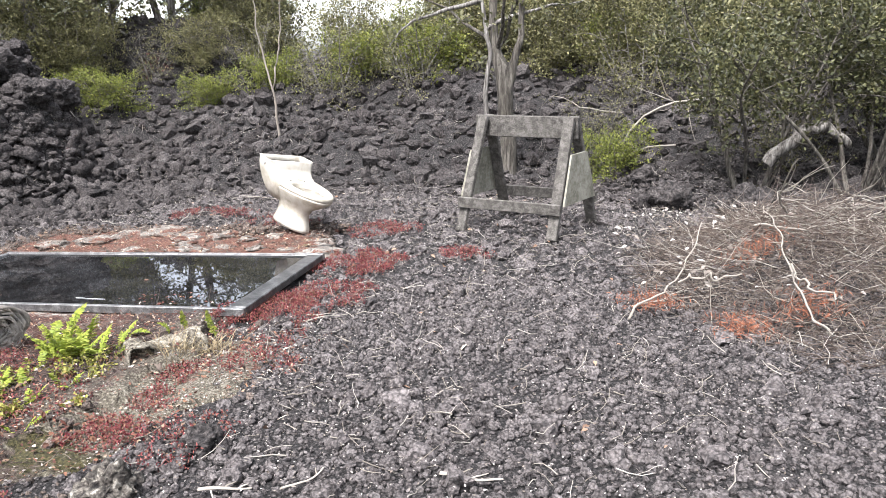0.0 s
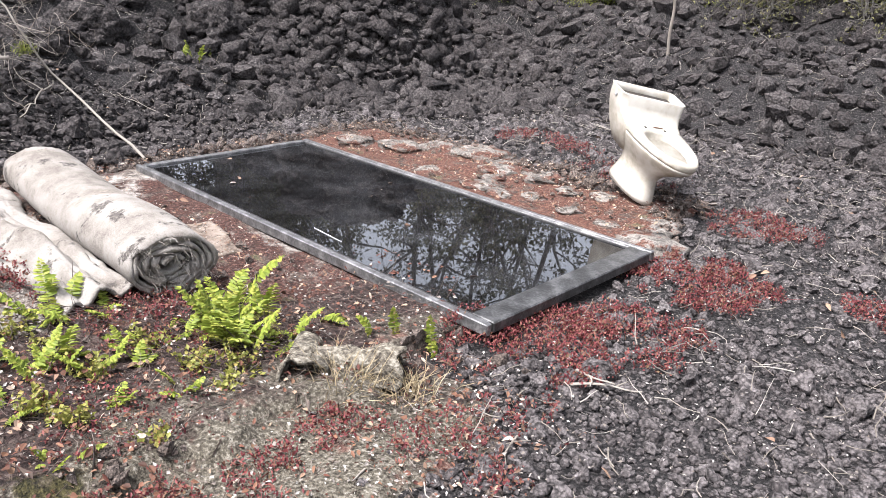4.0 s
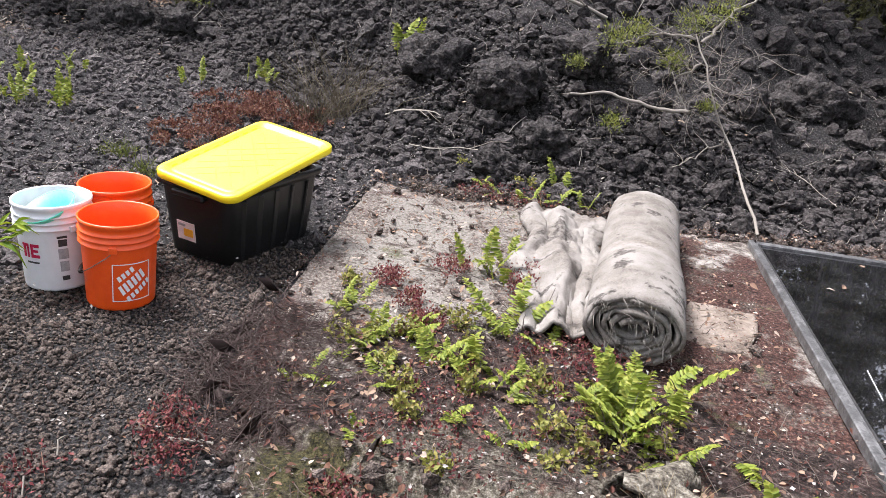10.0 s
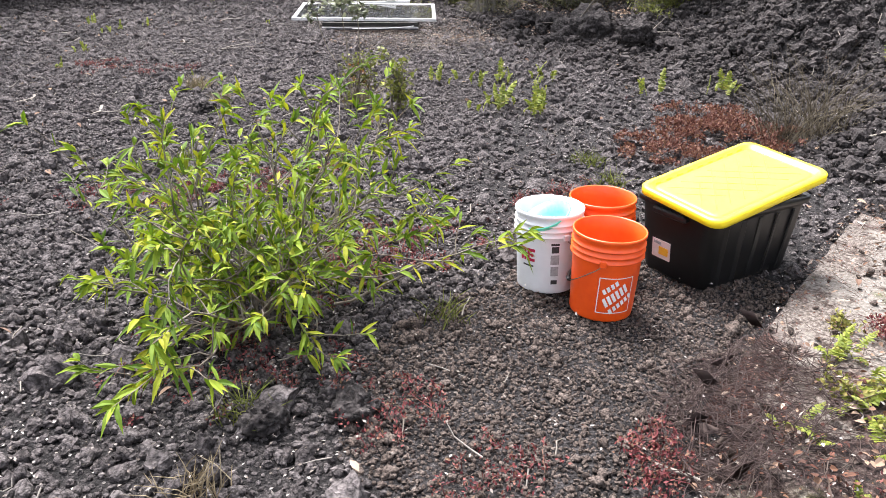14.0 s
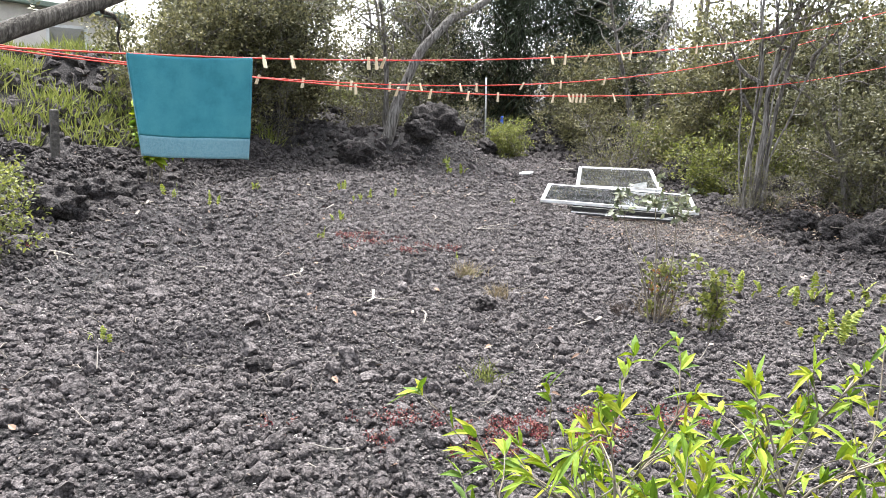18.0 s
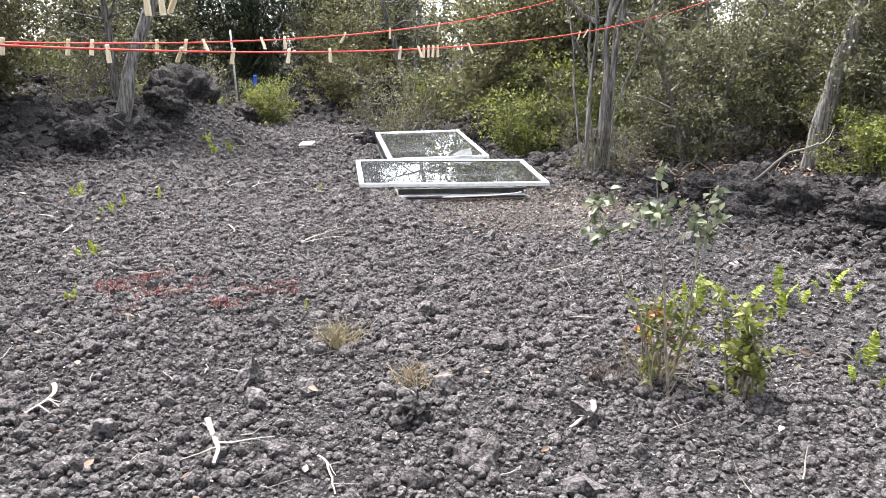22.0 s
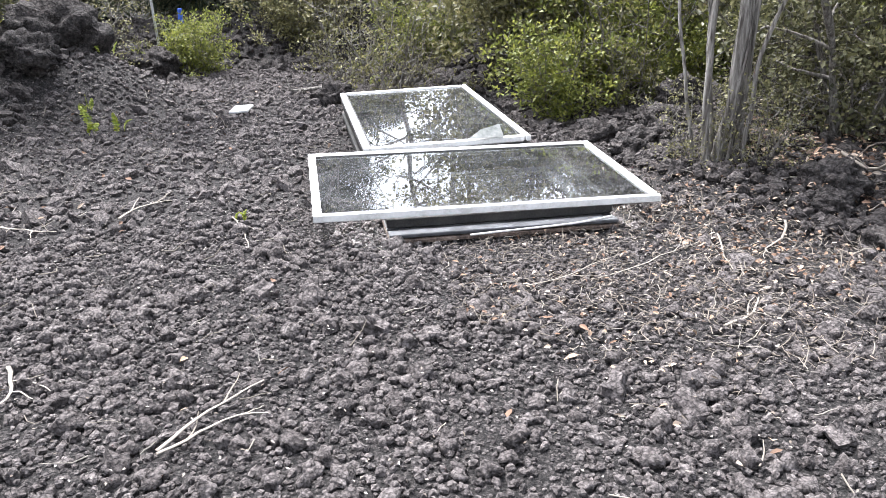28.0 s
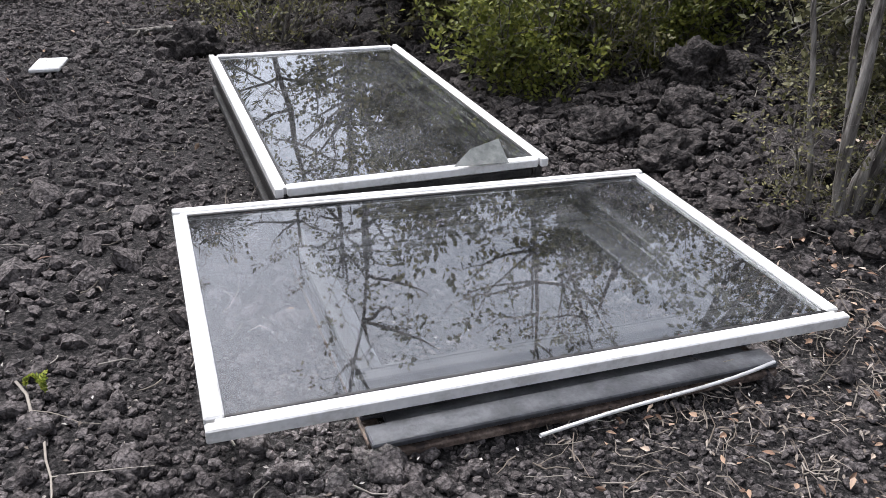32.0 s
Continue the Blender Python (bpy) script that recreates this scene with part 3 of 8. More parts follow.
YARD = np.array([(3.2, 4.5), (2.4, 8.0), (0.4, 8.0), (-1.5, 8.4), (-3.5, 8.6), (-5.6, 8.2), (-5.7, 6.5), (-5.2, 5.2), (-4.95, 4.0), (-5.1, 2.7),
                 (-5.6, 1.8), (-6.6, 1.2), (-7.4, 0.0), (-8.2, -1.5), (-8.7, -2.3), (-9.2, -3.2), (-10.2, -4.45), (-11.5, -5.7), (-12.5, -7.5), (-14.5, -10.0),
                 (-14.0, -12.0), (-11.0, -11.0), (-8.5, -9.6), (-5.9, -9.3), (-4.2, -8.2), (-2.6, -6.5), (-1.5, -4.5), (-0.4, -2.8), (2.0, -1.5), (4.0, 0.5)])


def outside(x, y):
    """Metres outside the cleared yard (negative within)."""
    x, y = np.asarray(x, float), np.asarray(y, float)
    best = np.full(x.shape, 1e9)
    odd = np.zeros(x.shape, bool)
    for a, b in zip(YARD, np.roll(YARD, -1, 0)):
        e = b - a
        t = np.clip(((x - a[0]) * e[0] + (y - a[1]) * e[1]) / (e @ e), 0, 1)
        best = np.minimum(best, np.hypot(x - a[0] - t * e[0], y - a[1] - t * e[1]))
        cross = ((a[1] > y) != (b[1] > y)) & (x < (b[0] - a[0]) * (y - a[1]) / (b[1] - a[1] + 1e-12) + a[0])
        odd ^= cross
    return np.where(odd, -best, best)


def ramp01(a, b, v):
    t = np.clip((v - a) / (b - a), 0, 1)
    return t * t * (3 - 2 * t)


def land(x, y):
    x, y = np.asarray(x, float), np.asarray(y, float)
    d = outside(x, y)
    north, west = ramp01(3, 8, y), ramp01(-4, -6.5, x) * ramp01(-3, 1, y)
    high = 0.62 + 0.55 * north + 0.35 * west * (1 - north)
    rise = ramp01(-0.2, 3.6 + 1.4 * north - 1.3 * west * (1 - north), d)
    z = high * rise
    lumps = ramp01(-0.3, 1.4, d) * (1 - 0.8 * ramp01(25, 60, d))
    z = z + lumps * (0.75 * (fbm(x * 0.7, y * 0.7, 3) - 0.47) + 0.35 * (fbm(x * 2.2, y * 2.2, 11) - 0.47))
    z = z + 0.05 * (fbm(x * 1.1, y * 1.1, 21) - 0.47) * (1 - lumps) + 0.012 * (vnoise(x * 9, y * 9, 31) - 0.5)
    z = z + 0.75 * ramp01(7.0, 2.0, np.hypot(x + 4.0, (y + 14.5) * 0.9)) * ramp01(0.5, 3.5, d)
    z = z + 1.0 * ramp01(2.2, 0.4, np.hypot(x + 7.6, y - 14.2)) + 0.45 * ramp01(1.5, 0.2, np.hypot(x + 7.6, y - 9.2))
    z = z + 0.95 * ramp01(1.5, 0.4, np.hypot((x + 6.9) / 1.1, y - 8.4)) * (0.55 + 0.9 * fbm(x * 2.4, y * 2.4, 33))
    z = z + 0.2 * ramp01(1.3, 0.2, np.hypot(x + 9.95, y + 3.35))
    z = z + 0.6 * ramp01(1.7, 0.2, np.hypot(x + 10.1, y + 10.7)) + 0.4 * ramp01(1.3, 0.2, np.hypot(x + 8.4, y + 10.6))
    z = z - 0.028 * np.clip(-1.8 - x, 0, 3) * ramp01(2.0, 4.0, y) * (1 - ramp01(0, 1, d))
    on = pad(x, y)
    return z - 0.03 * on


def pad(x, y):
    """1 on the old concrete pad, 0 off it."""
    return ramp01(-5.15, -4.75, x) * ramp01(-1.55, -1.8, x) * ramp01(2.15, 2.3, y) * ramp01(6.9, 6.5, y)


def gz(x, y):
    return float(land(np.array([x]), np.array([y]))[0])


def axis(parts):
    out = [parts[0][0]]
    for a, b, s in parts:
        out += list(np.linspace(a, b, max(2, int((b - a) / s) + 1))[1:])
    return np.array(out)


gx = axis([(-400, -40, 20), (-40, -18, 1.2), (-18, 5, 0.1), (5, 40, 1.2), (40, 400, 20)])
gy = axis([(-400, -40, 20), (-40, -15, 1.2), (-15, 14, 0.1), (14, 40, 1.2), (40, 400, 20)])
X, Y = np.meshgrid(gx, gy, indexing="ij")
Z = land(X.ravel(), Y.ravel())
ni, nj = X.shape
I, J = np.meshgrid(np.arange(ni - 1), np.arange(nj - 1), indexing="ij")
quads = np.stack([I * nj + J, (I + 1) * nj + J, (I + 1) * nj + J + 1, I * nj + J + 1], -1).reshape(-1, 4)
ground = new("ground", mesh_np("ground", np.stack([X.ravel(), Y.ravel(), Z], 1), quads, "ground", True))
tagged(ground, "dark grey crushed lava ground rising to rubble banks", "ground", kind="structure")

# ---- lava rubble ----
def ico(sub, seed, rough):
    bm = bmesh.new()
    if sub == 0:
        bmesh.ops.create_uvsphere(bm, u_segments=6, v_segments=4, radius=1)
        bmesh.ops.triangulate(bm, faces=bm.faces)
    else:
        bmesh.ops.create_icosphere(bm, subdivisions=sub, radius=1)
    r = np.random.default_rng(seed)
    off = Vector(r.uniform(-50, 50, 3))
    stretch = r.uniform(0.75, 1.15, 3)
    for v in bm.verts:
        k = 1 + rough * noise.noise(v.co * 1.2 + off) + rough * 1.1 * noise.noise(v.co * 2.9 + off) + rough * 0.9 * noise.noise(v.co * 6.1 + off)
        v.co = Vector([v.co[i] * stretch[i] * k for i in range(3)])
    bm.verts.index_update()
    v = np.array([p.co[:] for p in bm.verts])
    f = np.array([[p.index for p in q.verts] for q in bm.faces])
    bm.free()
    return v, f


def turns(k):
    q = RNG.normal(size=(k, 4))
    q /= np.linalg.norm(q, axis=1, keepdims=True)
    w, x, y, z = q.T
    return np.stack([np.stack([1 - 2 * (y * y + z * z), 2 * (x * y - z * w), 2 * (x * z + y * w)], -1),
                     np.stack([2 * (x * y + z * w), 1 - 2 * (x * x + z * z), 2 * (y * z - x * w)], -1),
                     np.stack([2 * (x * z - y * w), 2 * (y * z + x * w), 1 - 2 * (x * x + y * y)], -1)], 1)


def rubble(name, p, r, sub, label, material="lava", smooth=True, rough=0.62):
    """Many stones of radius r at p, in one mesh."""
    kinds = [ico(sub, s, rough) for s in range(12)]
    vs, fs, n = [], [], 0
    which = RNG.integers(0, len(kinds), len(p))
    for s, (v, f) in enumerate(kinds):
        m = which == s
        k = int(m.sum())
        if not k:
            continue
        w = np.einsum("kij,vj->kvi", turns(k), v) * r[m][:, None, None]
        w[:, :, 2] *= 0.85
        w += p[m][:, None]
        vs.append(w.reshape(-1, 3))
        fs.append((f[None] + (np.arange(k) * len(v))[:, None, None]).reshape(-1, 3) + n)
        n += k * len(v)
    ob = new(name, mesh_np(name, np.concatenate(vs), np.concatenate(fs), material, smooth))
    return tagged(ob, label, "lava rubble", kind="stuff")


LINE = np.array([(0.15, 0.1), (-0.3, 2.5), (-0.4, 2.9), (-0.5, 2.0), (-1.8, -1.0), (-4.2, -2.6), (-6.2, -4.3)])


def near(x, y):
    best = np.full(x.shape, 1e9)
    for a, b in zip(LINE, LINE[1:]):
        e = b - a
        t = np.clip(((x - a[0]) * e[0] + (y - a[1]) * e[1]) / (e @ e), 0, 1)
        best = np.minimum(best, np.hypot(x - a[0] - t * e[0], y - a[1] - t * e[1]))
    return best


def scatter(k, x0, x1, y0, y1):
    return RNG.uniform(x0, x1, k), RNG.uniform(y0, y1, k)


def packed(step, x0, x1, y0, y1):
    """Loosely packed spots: a shaken lattice."""
    a, b = np.meshgrid(np.arange(x0, x1, step), np.arange(y0, y1, step), indexing="ij")
    return (a + RNG.uniform(-0.48, 0.48, a.shape) * step).ravel(), (b + RNG.uniform(-0.48, 0.48, a.shape) * step).ravel()


def fine_gravel(x, y):
    """1 where the clinker is raked to brown gravel before the pails."""
    return ramp01(1.15, 0.8, np.hypot((x + 2.55) / 1.05, (y - 1.85) / 0.7) + 0.5 * (fbm(x * 2.5, y * 2.5, 47) - 0.47))


x, y = packed(0.0308, -15, 4, -12, 9)
q = near(x, y)
x2, y2 = packed(0.066, -15, 4, -12, 9)
q2 = near(x2, y2)
x, y = np.concatenate([x[q < 2.3], x2[q2 >= 2.3]]), np.concatenate([y[q < 2.3], y2[q2 >= 2.3]])
d, q = outside(x, y), near(x, y)
cloth = RNG.uniform(size=len(x))
keep = (d < 0.2) & (ramp01(-5.1, -4.65, x) * ramp01(-1.7, -2.1, x + 0.6 * (fbm(x * 3, y * 3, 41) - 0.47) + 0.25 * ramp01(3.4, 2.3, y)) * ramp01(2.19, 2.25, y) * ramp01(6.9, 6.4, y + 0.4 * (fbm(x * 3, y * 3, 41) - 0.47)) < 0.45)
keep &= (np.hypot((x + 2.15) / 0.95, (y - 3.3) / 1.15) > 0.75) | (cloth < 0.12)
keep &= (x < -4.75) | (x > -1.78) | (y < 4.2) | (y > 5.78)
x, y, d, q = x[keep], y[keep], d[keep], q[keep]
lumpy = 1 + 0.5 * (fbm(x * 2.2, y * 2.2, 57) - 0.47)
r = np.clip(np.exp(RNG.normal(-4.31, 0.42, len(x))), 0.0075, 0.05) * np.where(q < 2.3, 1.0, 1.6) * lumpy
fine = fine_gravel(x, y)
r = r * (1 - 0.42 * fine)
for fx, fy, fr in ((-2.89, 1.4, 0.2), (-2.83, 1.68, 0.2), (-3.15, 1.5, 0.2), (-3.6, 1.8, 0.36), (-3.9, 1.83, 0.36), (-2.2, 6.5, 0.3), (-8.2, -4.4, 0.4), (-8.6, -4.9, 0.5), (-9.5, -5.6, 0.7), (-10.0, -6.2, 0.7), (-9.1, -5.2, 0.6)):
    under = np.hypot(x - fx, y - fy) < fr
    r = np.where(under, np.minimum(r, 0.016), r)
p = np.stack([x, y, land(x, y) + r * 0.32], 1)
close, brown = q < 2.3, fine > 0.5
rubble("lava_rubble", p[close & ~brown & (r > 0.0235)], r[close & ~brown & (r > 0.0235)], 2, "loose dark grey lava clinker covering the yard", smooth=True, rough=0.46)
rubble("lava_rubble", p[close & ~brown & (r <= 0.0235)], r[close & ~brown & (r <= 0.0235)], 1, "small dark grey lava clinker between the larger", smooth=False, rough=0.3)
rubble("lava_rubble", p[~close & ~brown], r[~close & ~brown], 1, "loose dark grey lava clinker at the yard edge", smooth=False, rough=0.5)
rubble("lava_gravel", p[brown], r[brown], 2, "fine brown lava gravel before the pails", "gravel", True, 0.46)
x, y = packed(0.0185, -3.9, -1.2, 0.9, 2.8)
sel = (fine_gravel(x, y) > 0.4) & (pad(x, y) < 0.3)
x, y = x[sel], y[sel]
r = RNG.uniform(0.004, 0.009, len(x))
rubble("lava_gravel", np.stack([x, y, land(x, y) + r * 0.4], 1), r, 1, "brown lava crumbs between the gravel", "gravel", False, 0.4)
x, y = packed(0.088, -19, 6, -16, 17)
d, q = outside(x, y), near(x, y)
x2, y2 = packed(0.15, -19, 6, -16, 17)
d2, q2 = outside(x2, y2), near(x2, y2)
one, two = (d > -0.12) & (d < 3.0) & (q < 6.0), (d2 > -0.12) & (d2 < 6.5) & ((q2 >= 6.0) | (d2 >= 3.0))
for sel, px, py, size, sub, lab in ((one, x, y, -3.36, 0, "heaped jagged lava clinker of the bank"), (two, x2, y2, -2.75, 1, "heaped jagged lava clinker further off")):
    px, py = px[sel], py[sel]
    r = np.clip(np.exp(RNG.normal(size, 0.38, len(px))), 0.022, 0.13)
    rubble("lava_bank_rubble", np.stack([px, py, land(px, py) + r * 0.3], 1), r, sub, lab, "bank", False, 0.42)

x, y = packed(0.058, -13, 4, -11, 11)
sel = (outside(x, y) > -0.1) & (outside(x, y) < 2.2) & (near(x, y) < 6.0)
x, y = x[sel], y[sel]
r = np.clip(np.exp(RNG.normal(-3.85, 0.4, len(x))), 0.01, 0.05)
rubble("lava_bank_rubble", np.stack([x, y, land(x, y) + 0.012 + r * 0.6], 1), r, 1, "small broken clinker between the bank stones", "bank", False, 0.35)
x, y = packed(0.068, -9.0, -4.3, 6.2, 10.6)
sel = np.hypot((x + 6.6) / 1.2, y - 8.3) < 1.9
x, y = x[sel], y[sel]
r = np.clip(np.exp(RNG.normal(-3.1, 0.4, len(x))), 0.02, 0.12)
rubble("lava_bank_rubble", np.stack([x, y, land(x, y) + r * 0.5], 1), r, 0, "jagged clinker heaped on the mound", "bank", True, 0.75)

# ---- glass panels ----
def panel(name, label, at, L, W, rail, depth, frame_mat, glass_mat_name, bottom=None, group=""):
    """A framed door panel lying flat: four rails and a pane. x runs along L."""
    t = thing(name, label, "glass panel", at, group)
    for s in (-1, 1):
        part("long_rail", box(L, rail * 0.68, depth, (0, s * (W - rail * 0.68) / 2, 0), 0.004), frame_mat, t)
        part("glazing_bead", box(L - rail, rail * 0.32, depth * 0.8, (0, s * (W / 2 - rail * 0.84), -0.001), 0.003), frame_mat, t)
        part("short_rail", box(bottom if bottom and s > 0 else rail, W - 2 * rail, depth * 0.94, (s * (L - (bottom if bottom and s > 0 else rail)) / 2, 0, 0), 0.005), "dark_bronze" if bottom and s > 0 else frame_mat, t)
        part("gasket", box(L - 2 * rail, 0.012, depth * 0.5, (0, s * (W / 2 - rail - 0.006), 0.004), 0.002), "blackrail", t)
    b = bottom or rail
    if not glass_mat_name:
        return t
    pane = part("pane", box(L - rail - b, W - 2 * rail - 0.024, 0.006, ((rail - b) / 2, 0, depth * 0.12), 0), glass_mat_name, t)
    pane.visible_shadow = False
    return t


def frame_pose(a, b, c):
    """A pose whose x runs from a to b and y towards c, centred on that rectangle."""
    a, b, c = Vector(a), Vector(b), Vector(c)
    ux = (b - a).normalized()
    uy = (c - a) - ux * (c - a).dot(ux)
    W, uy = uy.length, uy.normalized()
    if ux.cross(uy).z < 0:
        ux = -ux
    uz = ux.cross(uy)
    m = Matrix((ux, uy, uz)).transposed().to_4x4()
    return Matrix.Translation((a + b) / 2 + uy * W / 2) @ m


panel("glass_panel", "large dark glazed door panel in dull metal, lying flat", frame_pose((-4.69, 4.42, -0.04), (-1.845, 4.25, 0.045), (-4.69, 5.71, -0.04)), 2.85, 1.3, 0.045, 0.05, "bronze", "darkglass", 0.12)
W1 = frame_pose((-7.54, -5.2, 0.16), (-8.74, -3.72, 0.18), (-8.47, -5.95, 0.24))
panel("sliding_door_panel", "white framed clear glass door panel lying across the stack", W1, 1.91, 1.18, 0.047, 0.04, "whiteframe", "glass", group="discarded door panels")
W2 = frame_pose((-8.80, -5.72, 0.235), (-10.36, -7.04, 0.34), (-9.36, -4.70, 0.27))
panel("sliding_door_panel", "white framed clear glass door panel on top of a second stack", W2, 2.04, 1.17, 0.047, 0.04, "whiteframe", "glass", group="discarded door panels")
for k in range(4):
    panel("stacked_door_panel", "dark empty door frame in the stack under the white one", W2 @ Matrix.Translation((0.01 * (k % 2), 0.01 * (k % 3) - 0.01, -0.045 * (k + 1))), 2.02, 1.15, 0.05, 0.036, "blackrail", "", group="stacked panels")
S1 = frame_pose((-7.78, -4.90, 0.0), (-8.60, -3.90, 0.02), (-8.70, -5.6, 0.04))
for back, up, rail, depth, material, label in ((0.0, 0.012, 0.05, 0.022, "rust_rail", "rusty empty door frame at the bottom of the stack"), (0.008, 0.041, 0.12, 0.02, "stack_grey", "dark grey empty door frame with broad rails in the stack"),
                                               (0.11, 0.082, 0.05, 0.05, "blackrail", "black empty door frame set back in the stack"), (0.15, 0.128, 0.05, 0.03, "blackrail", "black empty door frame set back in the stack")):
    panel("stacked_door_panel", label, S1 @ Matrix.Translation((0.0, back, up)), 1.28, 1.15, rail, depth, material, "", group="stacked panels")

g = Geo()
k = np.linspace(0, 1, 12)
c = np.stack([-7.98 - 0.57 * k - 0.012 * np.sin(5 * k), -4.52 + 0.585 * k, 0.062 + 0.012 * k + 0.03 * k ** 4], 1)
g.tube(c, 0.006, 6)
tagged(new("edge_strip", g.mesh("edge_strip", "whiteframe", True)), "bent white plastic edge strip on the door stack", "plastic strip")
bm = bmesh.new()
vs = [bm.verts.new(p) for p in ((-9.24, -5.17, 0.3), (-9.40, -4.98, 0.3), (-9.47, -5.05, 0.375), (-9.36, -5.14, 0.345))]
bm.faces.new((vs[0], vs[1], vs[3]))
bm.faces.new((vs[1], vs[2], vs[3]))
flap = solo("bent_screen", bm, "screen", "torn corner of grey insect screen bent up on the panel", "insect screen")
flap.modifiers.new("thick", "SOLIDIFY").thickness = 0.002
solo("tape_strip", box(0.24, 0.0028, 0.003, (0, 0, 0), 0.001), "whiteframe", "thin white tape strip stuck to the dark glass", "tape", pose(-3.03, 4.49, 0.021, 0, -1.7, -8))

# ---- old carpet spread over the ground, soil and litter on it ----
def sheet(name, inside, x0, x1, y0, y1, step, lift, material, label, category, kind="", thick=0.02, wave=0.0, seed=0):
    """A thin layer that lies on the land where inside(x, y) > 0.5, with a ragged edge and a real rim."""
    a, b = np.arange(x0, x1, step), np.arange(y0, y1, step)
    A, B = np.meshgrid(a, b, indexing="ij")
    A = A + step * 0.3 * (vnoise(A * 13, B * 13, seed) - 0.5)
    B = B + step * 0.3 * (vnoise(A * 13, B * 13, seed + 5) - 0.5)
    k = inside(A.ravel(), B.ravel())
    z = land(A.ravel(), B.ravel()) + (0.045 * ramp01(0.3, 0.6, carpet_area(A.ravel(), B.ravel())) if lift > 0.046 else 0) + (lift if lift < 0.046 else lift - 0.036) + wave * (fbm(A.ravel() * 2.5, B.ravel() * 2.5, seed + 9) - 0.47)
    z = z - thick * ramp01(0.9, 0.42, k)
    n, m = A.shape
    i, j = np.meshgrid(np.arange(n - 1), np.arange(m - 1), indexing="ij")
    q = np.stack([i * m + j, (i + 1) * m + j, (i + 1) * m + j + 1, i * m + j + 1], -1).reshape(-1, 4)
    q = q[(k[q] > 0.4).all(1)]
    used, inv = np.unique(q, return_inverse=True)
    v = np.stack([A.ravel(), B.ravel(), z], 1)[used]
    ob = new(name, mesh_np(name, v, inv.reshape(-1, 4), material, True))
    return tagged(ob, label, category, kind=kind)


def carpet_area(x, y):
    e = 0.28 * (fbm(x * 3, y * 3, 41) - 0.47)
    return ramp01(-5.1, -4.65, x + e) * ramp01(-1.85, -2.15, x + 2.2 * e + 0.25 * ramp01(3.4, 2.3, y)) * ramp01(2.19, 2.25, y + 0.04 * e) * ramp01(6.9, 6.4, y + 1.5 * e)


def litter_area(x, y):
    e = fbm(x * 2.1, y * 2.1, 61) - 0.47
    r = np.hypot((x + 2.15) / 0.95, (y - 3.3) / 1.15) + 1.1 * e
    return ramp01(1.15, 0.7, r)


sheet("old_carpet", carpet_area, -5.3, -1.2, 2.0, 7.1, 0.035, 0.045, "slab", "weathered grey carpet under patches of red-brown soil", "carpet", thick=0.07, wave=0.05, seed=2)
sheet("litter_cover", litter_area, -4.0, -0.8, 1.8, 4.9, 0.022, 0.058, "litter_soil", "dark leaf litter and grey lichen on the carpet edge", "litter", "stuff", 0.045, 0.06, 2)

def top(x, y):
    """Height of the walked surface, with the carpet."""
    return land(x, y) + 0.05 * (carpet_area(x, y) > 0.5)


x, y = scatter(14000, -5.4, -1.0, 1.9, 7.2)
a = carpet_area(x, y)
sel = ((a > 0.02) | (litter_area(x, y) > 0.1)) & ((x < -4.74) | (x > -1.78) | (y < 4.2) | (y > 5.8)) & (RNG.uniform(size=len(x)) < np.where((a > 0.02) & (a < 0.97) & (y > 2.4), 1.0, 0.1))
x, y = x[sel], y[sel]
r = np.clip(np.exp(RNG.normal(-4.6, 0.45, len(x))), 0.004, 0.03) * np.where(carpet_area(x, y) < 0.9, 1.4, 1.0)
rubble("lava_grit", np.stack([x, y, top(x, y) + r * 0.4], 1), r, 1, "dark lava grit strewn over the carpet", "gravel", False)

